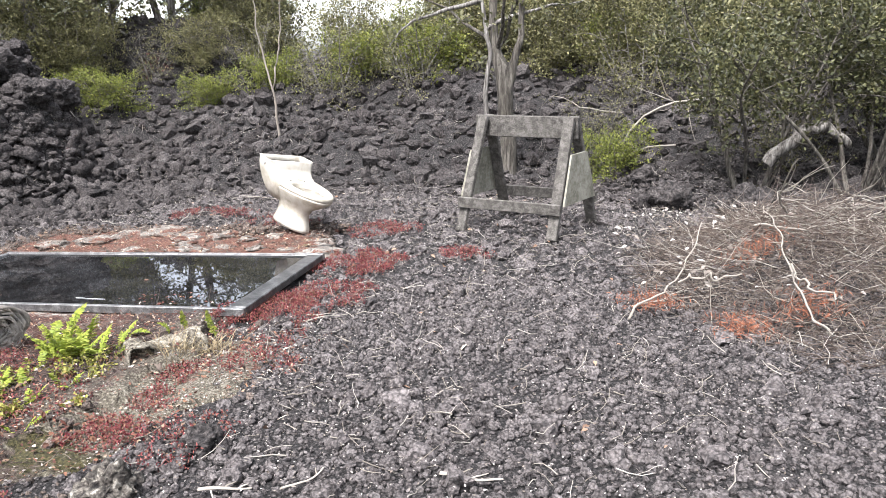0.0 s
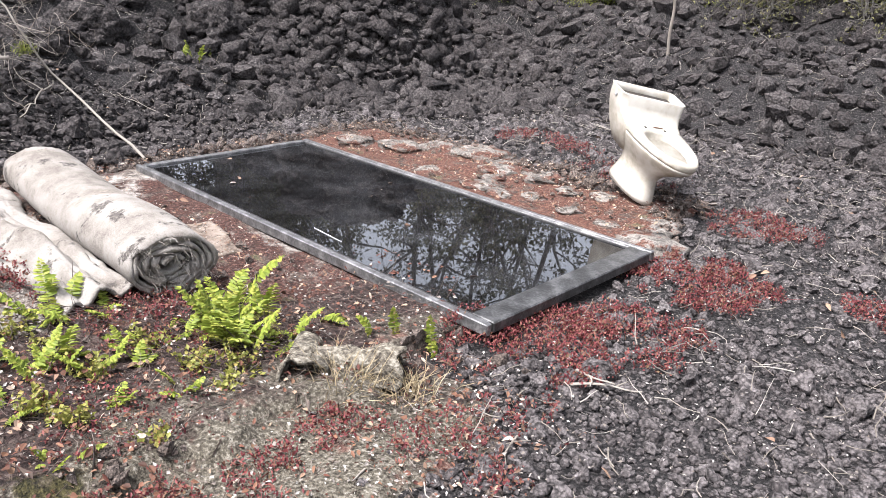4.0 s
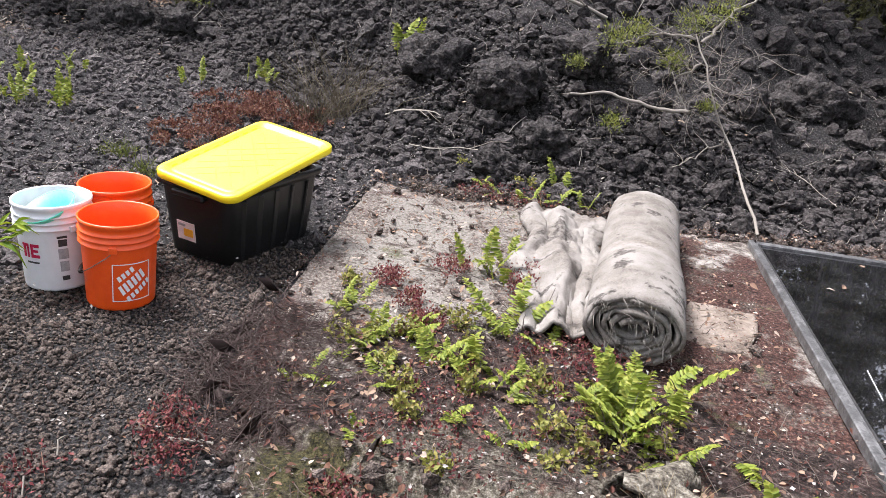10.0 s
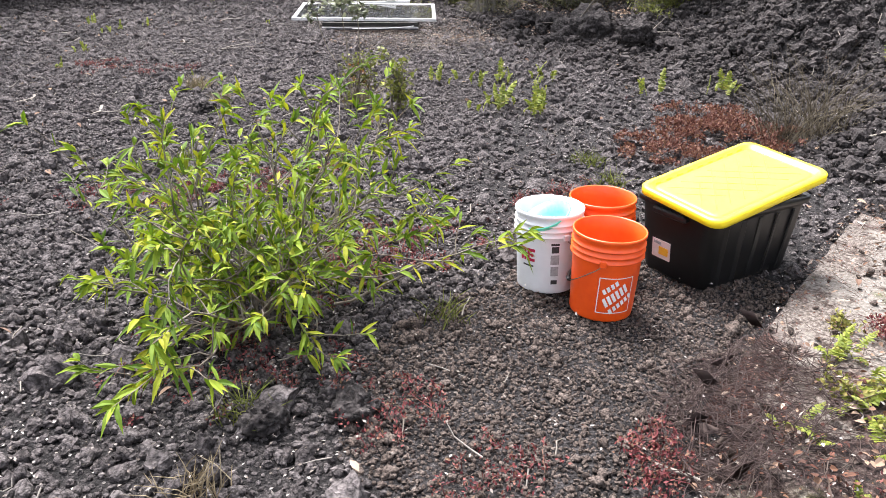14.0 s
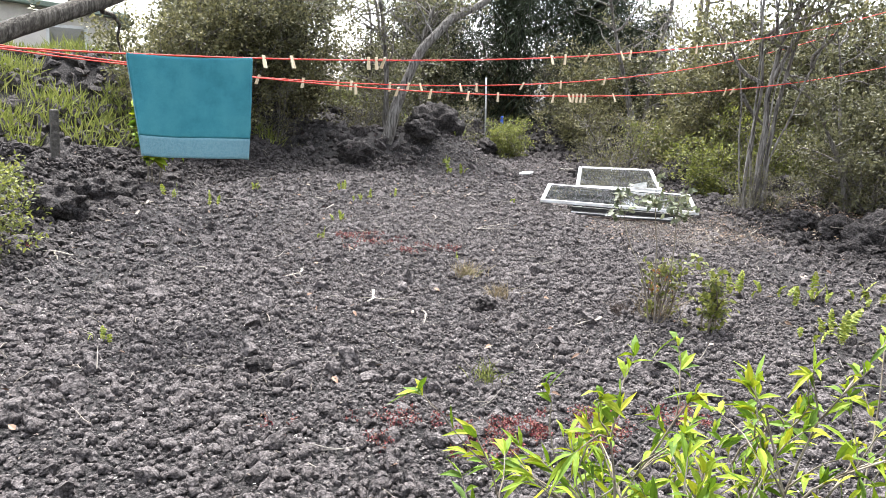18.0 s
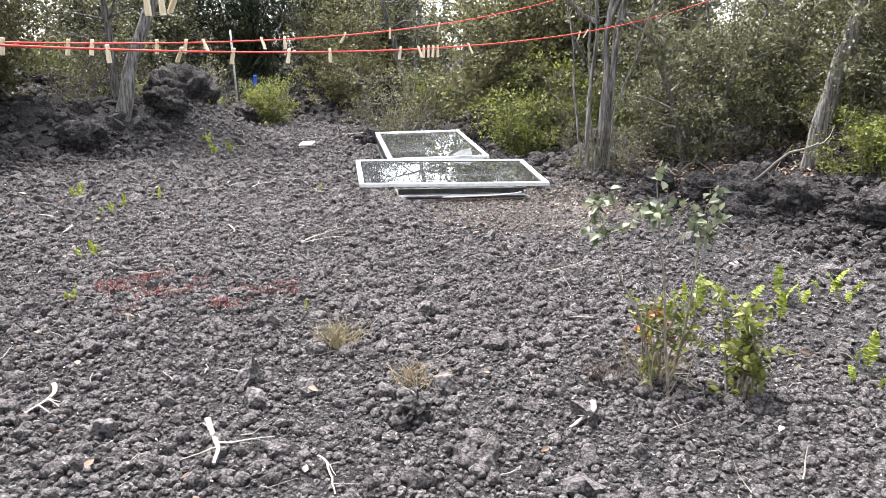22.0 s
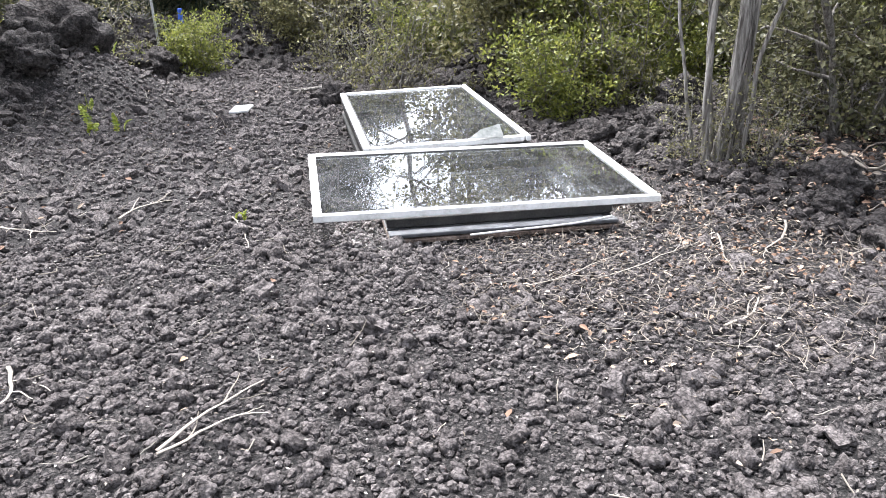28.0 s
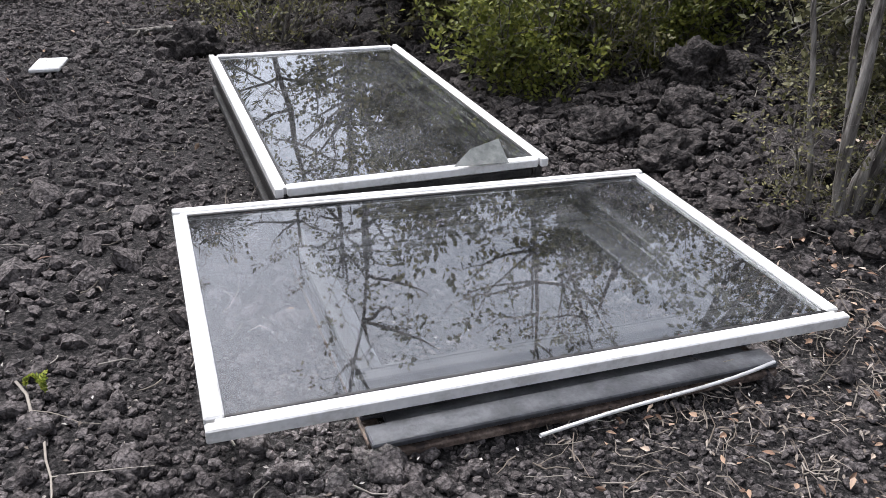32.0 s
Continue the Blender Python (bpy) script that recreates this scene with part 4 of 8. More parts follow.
# ---- rolled rugs ----
def rug_roll(a, b, radius, label, squash=0.84, turns_n=5.72):
    a, b = Vector(a), Vector(b)
    L = (b - a).length
    t = thing("rolled_rug", label, "rug", Matrix.Translation(a) @ (b - a).to_track_quat("X", "Z").to_matrix().to_4x4(), "rugs")
    n, th = 150, 0.011
    r0 = 0.035
    ang = np.linspace(0, 2 * np.pi * turns_n, n)
    rad = r0 + (radius - r0) * ang / ang[-1]
    xs = np.linspace(0, L, 26)
    def skin(off, jag):
        g = Geo()
        V = []
        for i, x in enumerate(xs):
            wob = 1 + 0.05 * (vnoise(np.full(n, x * 2.2), ang * 0.8, 5) - 0.5) * 2 + 0.014 * (vnoise(np.full(n, x * 9.0), ang * 2.1, 6) - 0.5)
            sag = 0.012 * math.sin(x * 5)
            rr = (rad + off) * wob
            xx = np.full(n, x) + (jag * (vnoise(ang * 2.2, np.full(n, 3.0), 9) - 0.5) if i in (0, len(xs) - 1) else 0)
            V.append(np.stack([xx, rr * np.cos(ang + 0.6) * 1.22, rr * np.sin(ang + 0.6) * squash + sag], 1))
        V = np.concatenate(V)
        i, j = np.meshgrid(np.arange(len(xs) - 1), np.arange(n - 1), indexing="ij")
        g.add(V, np.stack([i * n + j, i * n + j + 1, (i + 1) * n + j + 1, (i + 1) * n + j], -1).reshape(-1, 4))
        return g
    out = skin(th, 0.05)
    me = out.mesh("backing", "rug", True)
    ob = part("backing", me, "rug", t)
    sol = ob.modifiers.new("thick", "SOLIDIFY")
    sol.thickness = 0.016
    f = Geo()
    for k in range(130):
        an = RNG.uniform(0, ang[-1])
        rr = r0 + (radius - r0) * an / ang[-1]
        p = np.array([RNG.uniform(-0.02, 0.01), rr * np.cos(an + 0.6) * 1.22, rr * np.sin(an + 0.6) * squash])
        q = p + [-RNG.uniform(0.01, 0.05), RNG.normal(0, 0.016), RNG.normal(-0.022, 0.016)]
        f.tube([p, (p + q) / 2 + [0, 0, 0.004], q], [0.0016, 0.0012, 0.0006], 3)
    tagged(part("frayed_fringe", f.mesh("frayed_fringe", "rug"), "rug", t, "frayed threads at the open end"), kind="stuff")
    return t


zr = gz(-3.0, 3.5)
rug_roll((-2.94, 3.57, zr + 0.19), (-4.6, 3.80, zr + 0.12), 0.155, "pale weathered rug rolled up with its spiral end open")


def draped(name, label, x0, y0, x1, y1, width, height, material, seed, folds=3.0, group="rugs"):
    """A crumpled length of cloth heaped along a line."""
    nu, nv = 110, 64
    u, v = np.meshgrid(np.linspace(0, 1, nu), np.linspace(-1, 1, nv), indexing="ij")
    d = np.array([x1 - x0, y1 - y0])
    L = np.hypot(*d)
    d = d / L
    s = np.array([-d[1], d[0]])
    w = width * (0.5 + 0.16 * (fbm(u * 4, u * 0, seed) - 0.47) * 4)
    px = x0 + d[0] * u * L + s[0] * v * w
    py = y0 + d[1] * u * L + s[1] * v * w
    dome = np.clip(1 - np.abs(v) ** 3.0, 0, 1) ** 0.6
    bend = 3.2 * (fbm(u * 2.8, v * 0.9, seed + 2) - 0.47)
    ridge = (0.5 + 0.5 * np.cos(folds * math.pi * v + 2.2 * bend + 0.6)) ** 0.8
    along = 0.65 + 0.9 * (fbm(u * 4.5, v * 1.1, seed + 3) - 0.3)
    z = height * dome * (0.4 + 0.6 * ridge) * along + 0.035 * (fbm(u * 16, v * 7, seed + 7) - 0.45) * dome
    z = np.maximum(z, 0.0) + top(px.ravel(), py.ravel()).reshape(px.shape) + 0.012
    i, j = np.meshgrid(np.arange(nu - 1), np.arange(nv - 1), indexing="ij")
    q = np.stack([i * nv + j, (i + 1) * nv + j, (i + 1) * nv + j + 1, i * nv + j + 1], -1).reshape(-1, 4)
    ob = new(name, mesh_np(name, np.stack([px.ravel(), py.ravel(), z.ravel()], 1), q, material, True))
    ob.modifiers.new("thick", "SOLIDIFY").thickness = -0.012
    return tagged(ob, label, "rug", group)


draped("crumpled_rug", "pale crumpled rug heaped beside the rolled one", -2.99, 3.32, -4.62, 3.38, 0.44, 0.105, "rug", 3, 2.3)

def folded_mat():
    """A tan mat folded once over itself, its upper half shorter."""
    nu, nv, w = 46, 26, 0.3
    h = np.concatenate([np.linspace(0, 0.40, 20), 0.40 + 0.016 * np.sin(np.linspace(0.3, 2.9, 7)), np.linspace(0.40, 0.05, 19)])
    zz = np.concatenate([np.full(20, 0.012), 0.028 - 0.016 * np.cos(np.linspace(0.3, 2.9, 7)), np.linspace(0.046, 0.036, 19)])
    s_ = np.linspace(-0.5, 0.5, nv)
    A, B = np.meshgrid(h, s_ * w, indexing="ij")
    C = np.repeat(zz[:, None], nv, 1) * 0.5 * (1 + 1.5 * (fbm(A * 7, B * 9, 13) - 0.4))
    A = A + 0.05 * (fbm(B * 9 + 3, A * 2, 17) - 0.47)
    B = B * (1 + 0.25 * (fbm(A * 6, A * 0, 19) - 0.47))
    i, j = np.meshgrid(np.arange(nu - 1), np.arange(nv - 1), indexing="ij")
    q = np.stack([i * nv + j, (i + 1) * nv + j, (i + 1) * nv + j + 1, i * nv + j + 1], -1).reshape(-1, 4)
    ob = new("folded_mat", mesh_np("folded_mat", np.stack([A.ravel(), B.ravel(), C.ravel()], 1), q, "tan_mat", True))
    ob.matrix_world = pose(-3.62, 4.06, float(top(np.array([-3.4]), np.array([4.0]))[0]) - 0.006, 3, 2, -16)
    ob.modifiers.new("thick", "SOLIDIFY").thickness = -0.011
    tagged(ob, "small tan mat folded over beside the rug", "mat", "rugs")


folded_mat()


def curled_carpet():
    """A stiff carpet edge risen into two arched folds that meet, hollow underneath, with ragged lips."""
    ob_parts = Geo()
    n, k = 26, 30
    for (ax, ay), (bx, by), r in (((-2.2, 3.57), (-1.88, 3.8), 0.066), ((-2.24, 3.68), (-2.06, 3.5), 0.068)):
        a2, b2 = np.array([ax, ay]), np.array([bx, by])
        d = (b2 - a2) / np.linalg.norm(b2 - a2)
        side = np.array([-d[1], d[0]])
        V = []
        for i in range(k):
            u = i / (k - 1)
            c = a2 + (b2 - a2) * u
            rr = r * (0.72 + 0.4 * u) * (1 + 0.25 * float(vnoise(np.array([u * 4.0 + ax * 7]), np.array([0.5]), 4)[0] - 0.5))
            for j in range(n):
                w = -1 + 2 * j / (n - 1)
                if abs(w) <= 0.7:
                    th = math.pi * (0.5 + 0.62 * w / 0.7)
                    o, z = -rr * 1.1 * math.cos(th), rr * (0.25 + 1.0 * math.sin(th))
                else:
                    e = (abs(w) - 0.7) / 0.3
                    th = math.pi * (0.5 + 0.62)
                    o, z = math.copysign(rr * 1.1 * -math.cos(th) + e * 0.05, w), rr * (0.25 + math.sin(th)) * (1 - e)
                j1 = float(vnoise(np.array([u * 9 + w * 3]), np.array([w * 5 + ax]), 14)[0]) - 0.5
                j2 = float(vnoise(np.array([w * 4.0]), np.array([ay + (0 if i < k / 2 else 5)]), 8)[0]) - 0.5
                px, py = c + side * (o + 0.02 * j1) + d * (j2 * 0.1 if i in (0, 1, k - 2, k - 1) else 0)
                V.append((px, py, float(land(np.array([px]), np.array([py]))[0]) + 0.055 + max(z, -0.01) + 0.014 * j1))
        i, j = np.meshgrid(np.arange(k - 1), np.arange(n - 1), indexing="ij")
        ob_parts.add(np.array(V), np.stack([i * n + j, (i + 1) * n + j, (i + 1) * n + j + 1, i * n + j + 1], -1).reshape(-1, 4))
    ob = new("curled_carpet_edge", ob_parts.mesh("curled_carpet_edge", "stiff_carpet", True))
    ob.modifiers.new("thick", "SOLIDIFY").thickness = 0.013
    return tagged(ob, "stiff grey carpet edge risen into two hollow arched folds", "carpet scrap")


curled_carpet()

# ---- buckets and tote ----
def bucket(x, y, material, label, turn):
    t = thing("bucket", label, "bucket", pose(x, y, gz(x, y) + 0.012, 1.0, -0.8, turn) @ Matrix.Scale(0.91, 4), "buckets")
    wall = [(0.0, 0.0), (0.124, 0.0), (0.13, 0.004), (0.132, 0.012), (0.143, 0.262)]
    for k in range(3):
        z = 0.268 + 0.026 * k
        wall += [(0.144, z), (0.1535, z + 0.001), (0.1535, z + 0.005), (0.1455, z + 0.007), (0.146, z + 0.02)]
    wall += [(0.147, 0.35), (0.153, 0.355), (0.153, 0.368), (0.149, 0.371), (0.1455, 0.367), (0.142, 0.30), (0.130, 0.02), (0.0, 0.012)]
    part("body", lathe(wall, 48), material, t)
    g = Geo()
    a = np.linspace(0.12, np.pi - 0.12, 24)
    tilt = radians(-62)
    pts = np.stack([0.152 * np.cos(a), 0.16 * np.sin(a) * math.cos(tilt) - 0.0, 0.27 + 0.16 * np.sin(a) * math.sin(tilt)], 1)
    pts[:, 1] = np.maximum(pts[:, 1], np.sqrt(np.clip(0.150 ** 2 - pts[:, 0] ** 2, 0, 1)))
    g.tube(pts, 0.0022, 6)
    hd = part("bail_handle", g.mesh("bail_handle", "steel", True), "steel", t, "thin steel bail lying down")
    c = len(pts) // 2
    gg = Geo()
    gg.tube(pts[c - 3:c + 4], 0.008, 8)
    part("grip", gg.mesh("grip", "white" if material == "white" else "ink"), "white", hd)
    for s in (-1, 1):
        part("ear", box(0.012, 0.03, 0.03, (s * 0.151, 0, 0.27), 0.004), material, t)
    return t


def wrap(t, name, x0, x1, z0, z1, material, facing, r=0.1415, label="", zslope=0.044):
    """A printed patch that follows the bucket's wall: x0..x1 along it, z0..z1 up it, metres."""
    k = max(3, int(abs(x1 - x0) / 0.008))
    V = []
    for i in range(k + 1):
        xx = x0 + (x1 - x0) * i / k
        for z in (z0, z1):
            rr = 0.1325 + zslope * (z - 0.012) + 0.0012
            a = facing + xx / rr
            V.append((rr * math.cos(a), rr * math.sin(a), z))
    q = np.array([[2 * i, 2 * i + 2, 2 * i + 3, 2 * i + 1] for i in range(k)])
    return part(name, mesh_np(name, np.array(V), q, material), material, t, label)


def slant_bars(t, facing):
    """Slanted pale bars inside a square outline, in place of a maker's mark."""
    for z0, z1 in ((0.045, 0.049), (0.205, 0.209)):
        wrap(t, "mark_outline", -0.075, 0.075, z0, z1, "white", facing)
    for x in (-0.075, 0.071):
        wrap(t, "mark_outline", x, x + 0.004, 0.045, 0.209, "white", facing)
    for row, (n, h, off) in enumerate(((4, 0.024, 0.045), (6, 0.044, 0.0), (6, 0.024, -0.046))):
        for k in range(n):
            u = (k - (n - 1) / 2) * 0.0205
            cx, cz = u * 0.77 - off * 0.55, 0.127 + u * 0.64 + off * 0.83
            V, w = [], 0.0068
            for du, dv in ((-w, -h / 2), (w, -h / 2), (w, h / 2), (-w, h / 2)):
                xx, z = cx + du * 0.77 - dv * 0.45, cz + du * 0.64 + dv * 0.83
                rr = 0.1325 + 0.044 * (z - 0.012) + 0.0016
                a = facing + xx / rr
                V.append((rr * math.cos(a), rr * math.sin(a), z))
            part("mark_bar", mesh_np("mark_bar", np.array(V), np.array([[0, 1, 2, 3]]), "white"), "white", t)


bw = bucket(-2.89, 1.40, "white", "white plastic pail holding a mint green bowl", 60)
bo = bucket(-2.83, 1.68, "orange", "orange plastic pail with a white printed mark", 200)
bucket(-3.15, 1.50, "orange", "empty orange plastic pail behind the others", 120)
view = math.atan2(2.9 - 1.5, -0.3 + 2.85)
slant_bars(bo, view + 0.32 - radians(200))
for x0, x1, z0, z1, m in ((-0.115, -0.10, 0.15, 0.21, "crimson"), (-0.095, -0.085, 0.15, 0.21, "crimson"), (-0.12, -0.088, 0.197, 0.21, "crimson"), (-0.078, -0.066, 0.15, 0.21, "crimson"),
                          (-0.066, -0.04, 0.196, 0.21, "crimson"), (-0.066, -0.046, 0.174, 0.186, "crimson"), (-0.066, -0.04, 0.15, 0.164, "crimson"),
                          (-0.10, -0.045, 0.125, 0.133, "ink"), (0.03, 0.068, 0.235, 0.245, "ink"), (0.033, 0.066, 0.2, 0.23, "ink"), (0.03, 0.068, 0.145, 0.19, "bar_grey"),
                          (0.032, 0.066, 0.09, 0.135, "bar_grey"), (0.035, 0.063, 0.05, 0.07, "ink")):
    wrap(bw, "print", x0, x1, z0, z1, m, view - 0.1 - radians(60))
solo("bowl", lathe([(0.0, 0.0), (0.05, 0.0), (0.085, 0.03), (0.105, 0.075), (0.11, 0.078), (0.106, 0.082), (0.08, 0.036), (0.045, 0.008), (0.0, 0.006)], 32), "mint",
            "mint green plastic bowl inside the white pail", "bowl", pose(-2.865, 1.425, gz(-2.89, 1.4) + 0.262, 14, 22, 0) @ Matrix.Scale(0.9, 4))


def rounded(w, d, r, z, n=6):
    pts = []
    for cx, cy, a0 in ((w / 2 - r, d / 2 - r, 0), (-w / 2 + r, d / 2 - r, 90), (-w / 2 + r, -d / 2 + r, 180), (w / 2 - r, -d / 2 + r, 270)):
        for k in range(n):
            a = radians(a0 + 90 * k / (n - 1))
            pts.append((cx + r * math.cos(a), cy + r * math.sin(a), z))
    return pts


def tote():
    c = Vector((-3.575, 1.865, gz(-3.57, 1.86)))
    t = thing("storage_tote", "black plastic storage tote under a skewed yellow lid", "storage tote", Matrix.Translation(c) @ pose(0, 0, 0, 0, 0, -20.8))
    secs = []
    for w, d, z in ((0.53, 0.335, 0), (0.55, 0.35, 0.012), (0.61, 0.395, 0.3), (0.618, 0.403, 0.315), (0.655, 0.425, 0.32), (0.66, 0.43, 0.345), (0.648, 0.418, 0.35), (0.61, 0.38, 0.345), (0.54, 0.33, 0.05)):
        secs.append(rounded(w, d, 0.05, z))
    part("body", loft(secs), "black", t)
    for k in range(5):
        for s in (-1, 1):
            x = -0.2 + 0.1 * k
            part("rib", beam((x, s * 0.172, 0.02), (x * 1.08, s * 0.197, 0.3), 0.03, 0.012, 0.003), "black", t)
    for s in (-1, 1):
        part("handle", box(0.035, 0.18, 0.03, (s * 0.325, 0, 0.305), 0.008), "black", t)
    lab = part("label", box(0.003, 0.1, 0.085, (0.290, -0.055, 0.12), 0.0, Matrix.Rotation(radians(6), 3, "Y")), "paper", t, "pale product label with an amber picture")
    part("label_print", box(0.003, 0.05, 0.035, (0.2925, -0.04, 0.115), 0.0, Matrix.Rotation(radians(6), 3, "Y")), "amber", lab)
    part("label_print", box(0.003, 0.04, 0.012, (0.2955, -0.075, 0.148), 0.0, Matrix.Rotation(radians(6), 3, "Y")), "bar_grey", lab)
    return t


tote()


def lid():
    """The lid: a dished top with a stepped rim, laid askew on the tote."""
    t = thing("tote_lid", "bright yellow plastic lid sitting askew on the black tote", "lid", Matrix.Translation((-3.525, 1.909, 0.414)) @ pose(0, 0, 0, 0, 0, -21.2) @ pose(0, 0, 0, 0, 9.2, 0) @ pose(0, 0, 0, -4.8, 0, 0))
    secs = []
    for w, d, z, r in ((0.80, 0.53, -0.022, 0.06), (0.815, 0.545, -0.02, 0.065), (0.815, 0.545, 0.006, 0.065), (0.80, 0.53, 0.012, 0.06), (0.74, 0.475, 0.012, 0.05), (0.715, 0.45, -0.006, 0.05), (0.69, 0.425, 0.001, 0.045), (0.66, 0.40, 0.001, 0.04)):
        secs.append(rounded(w * 0.85, d * 0.805, r * 0.85, z))
    part("panel", loft(secs, True), "yellow", t)
    for k in range(9):
        for s in (-1, 1):
            part("rim_rib", box(0.035, 0.01, 0.008, (-0.25 + 0.0625 * k, s * 0.187, 0.0), 0.003), "yellow", t)
    for k in range(6):
        for s in (-1, 1):
            part("grid_rib", box(0.38, 0.006, 0.004, (-0.2 + 0.08 * k, 0, 0.0002), 0.002, Matrix.Rotation(radians(45 * s), 3, "Z")) if 0 < k < 5 else box(0.2, 0.006, 0.004, (-0.2 + 0.08 * k, 0, 0.0002), 0.002, Matrix.Rotation(radians(45 * s), 3, "Z")), "yellow", t)
    return t


lid()
g = Geo()
o = RNG.normal(0, 0.04, (90, 3)) * [1.6, 1.0, 0.6]
g.leaves(o + [-3.76, 2.0, 0.35], o + RNG.normal(0, 0.03, (90, 3)), 0.06, 0.03)
tagged(new("leaf_heap", g.mesh("leaf_heap", "dry")), "dry brown leaves heaped in the open tote corner", "dead leaves", kind="stuff")

# ---- toilet ----
def toilet():
    m = pose(-2.365, 6.44, 0.095, -10.3, 14.1, -34.9) @ Matrix.Scale(0.951, 4)
    t = thing("toilet", "almond ceramic one-piece toilet with no lid, tilted on the soil", "toilet", m)
    # x forward, z up: foot, bowl, deck and tank
    def egg(x0, x1, w, z, k=28):
        c, a = (x0 + x1) / 2, (x1 - x0) / 2
        pts = []
        for i in range(k):
            th = 2 * math.pi * i / k
            cx = math.cos(th)
            ww = w / 2 * (1 - 0.18 * cx)
            pts.append((c + a * (abs(cx) ** 0.85) * (1 if cx > 0 else -1), ww * (abs(math.sin(th)) ** 0.85) * (1 if math.sin(th) > 0 else -1), z))
        return pts
    foot = loft([egg(-0.225, 0.225, 0.23, -0.02), egg(-0.22, 0.22, 0.23, 0.01), egg(-0.2, 0.195, 0.2, 0.07), egg(-0.19, 0.175, 0.19, 0.13), egg(-0.21, 0.205, 0.225, 0.19), egg(-0.25, 0.29, 0.285, 0.24), egg(-0.285, 0.365, 0.34, 0.285), egg(-0.308, 0.405, 0.372, 0.32), egg(-0.316, 0.416, 0.382, 0.34)])
    part("pedestal", foot, "ceramic", t)
    rim = loft([egg(-0.316, 0.416, 0.382, 0.34), egg(-0.32, 0.42, 0.385, 0.355), egg(-0.32, 0.42, 0.385, 0.375), egg(-0.31, 0.41, 0.375, 0.387), egg(-0.03, 0.365, 0.29, 0.387), egg(-0.02, 0.355, 0.275, 0.372), egg(0.02, 0.3, 0.19, 0.28), egg(0.08, 0.2, 0.08, 0.2)])
    part("bowl_rim", rim, "ceramic", t)
    part("water_trap", loft([egg(0.08, 0.2, 0.08, 0.205), egg(0.09, 0.19, 0.07, 0.204)]), "dark", t, "dirty dark outlet in the bowl")
    def slab(x0, x1, w, z, r=0.05, k=6):
        return [(p[0] + (x0 + x1) / 2, p[1], p[2]) for p in rounded(x1 - x0, w, min(r, (x1 - x0) * 0.45), z, k)]
    tank = loft([slab(-0.3, -0.1, 0.24, 0.18), slab(-0.33, -0.06, 0.33, 0.25), slab(-0.36, -0.04, 0.39, 0.32), slab(-0.38, -0.03, 0.42, 0.375), slab(-0.383, -0.06, 0.43, 0.389), slab(-0.385, -0.1, 0.44, 0.4), slab(-0.387, -0.135, 0.46, 0.43), slab(-0.39, -0.16, 0.48, 0.47), slab(-0.39, -0.175, 0.495, 0.525), slab(-0.39, -0.18, 0.495, 0.53, 0.035),
                 slab(-0.375, -0.195, 0.465, 0.53, 0.03), slab(-0.37, -0.2, 0.455, 0.49, 0.03), slab(-0.36, -0.21, 0.42, 0.42, 0.03)], caps=True)
    part("tank", tank, "ceramic", t)
    part("tank_water", box(0.14, 0.40, 0.004, (-0.285, 0, 0.488), 0), "dark", t, "dark debris inside the open tank")
    part("rust_stain", lathe([(0, 0.0025), (0.03, 0.002), (0.036, 0.0)], 9), "rust_leaf", t, "rust-brown debris on the deck behind the bowl").matrix_local = pose(-0.085, 0.03, 0.3905, 0, -12, 8) @ Matrix.Diagonal((0.6, 1.7, 1, 1))
    for s in (-1, 1):
        part("bolt_hole", lathe([(0, 0.389), (0.009, 0.389), (0.01, 0.386)], 12), "dark", t).location = (-0.055, s * 0.075, 0.0015)
    part("flush_lever_hole", lathe([(0, 0.003), (0.014, 0.003), (0.016, 0)], 14), "bar_grey", t).matrix_local = pose(-0.27, -0.247, 0.49, 90, 0, 0)


toilet()

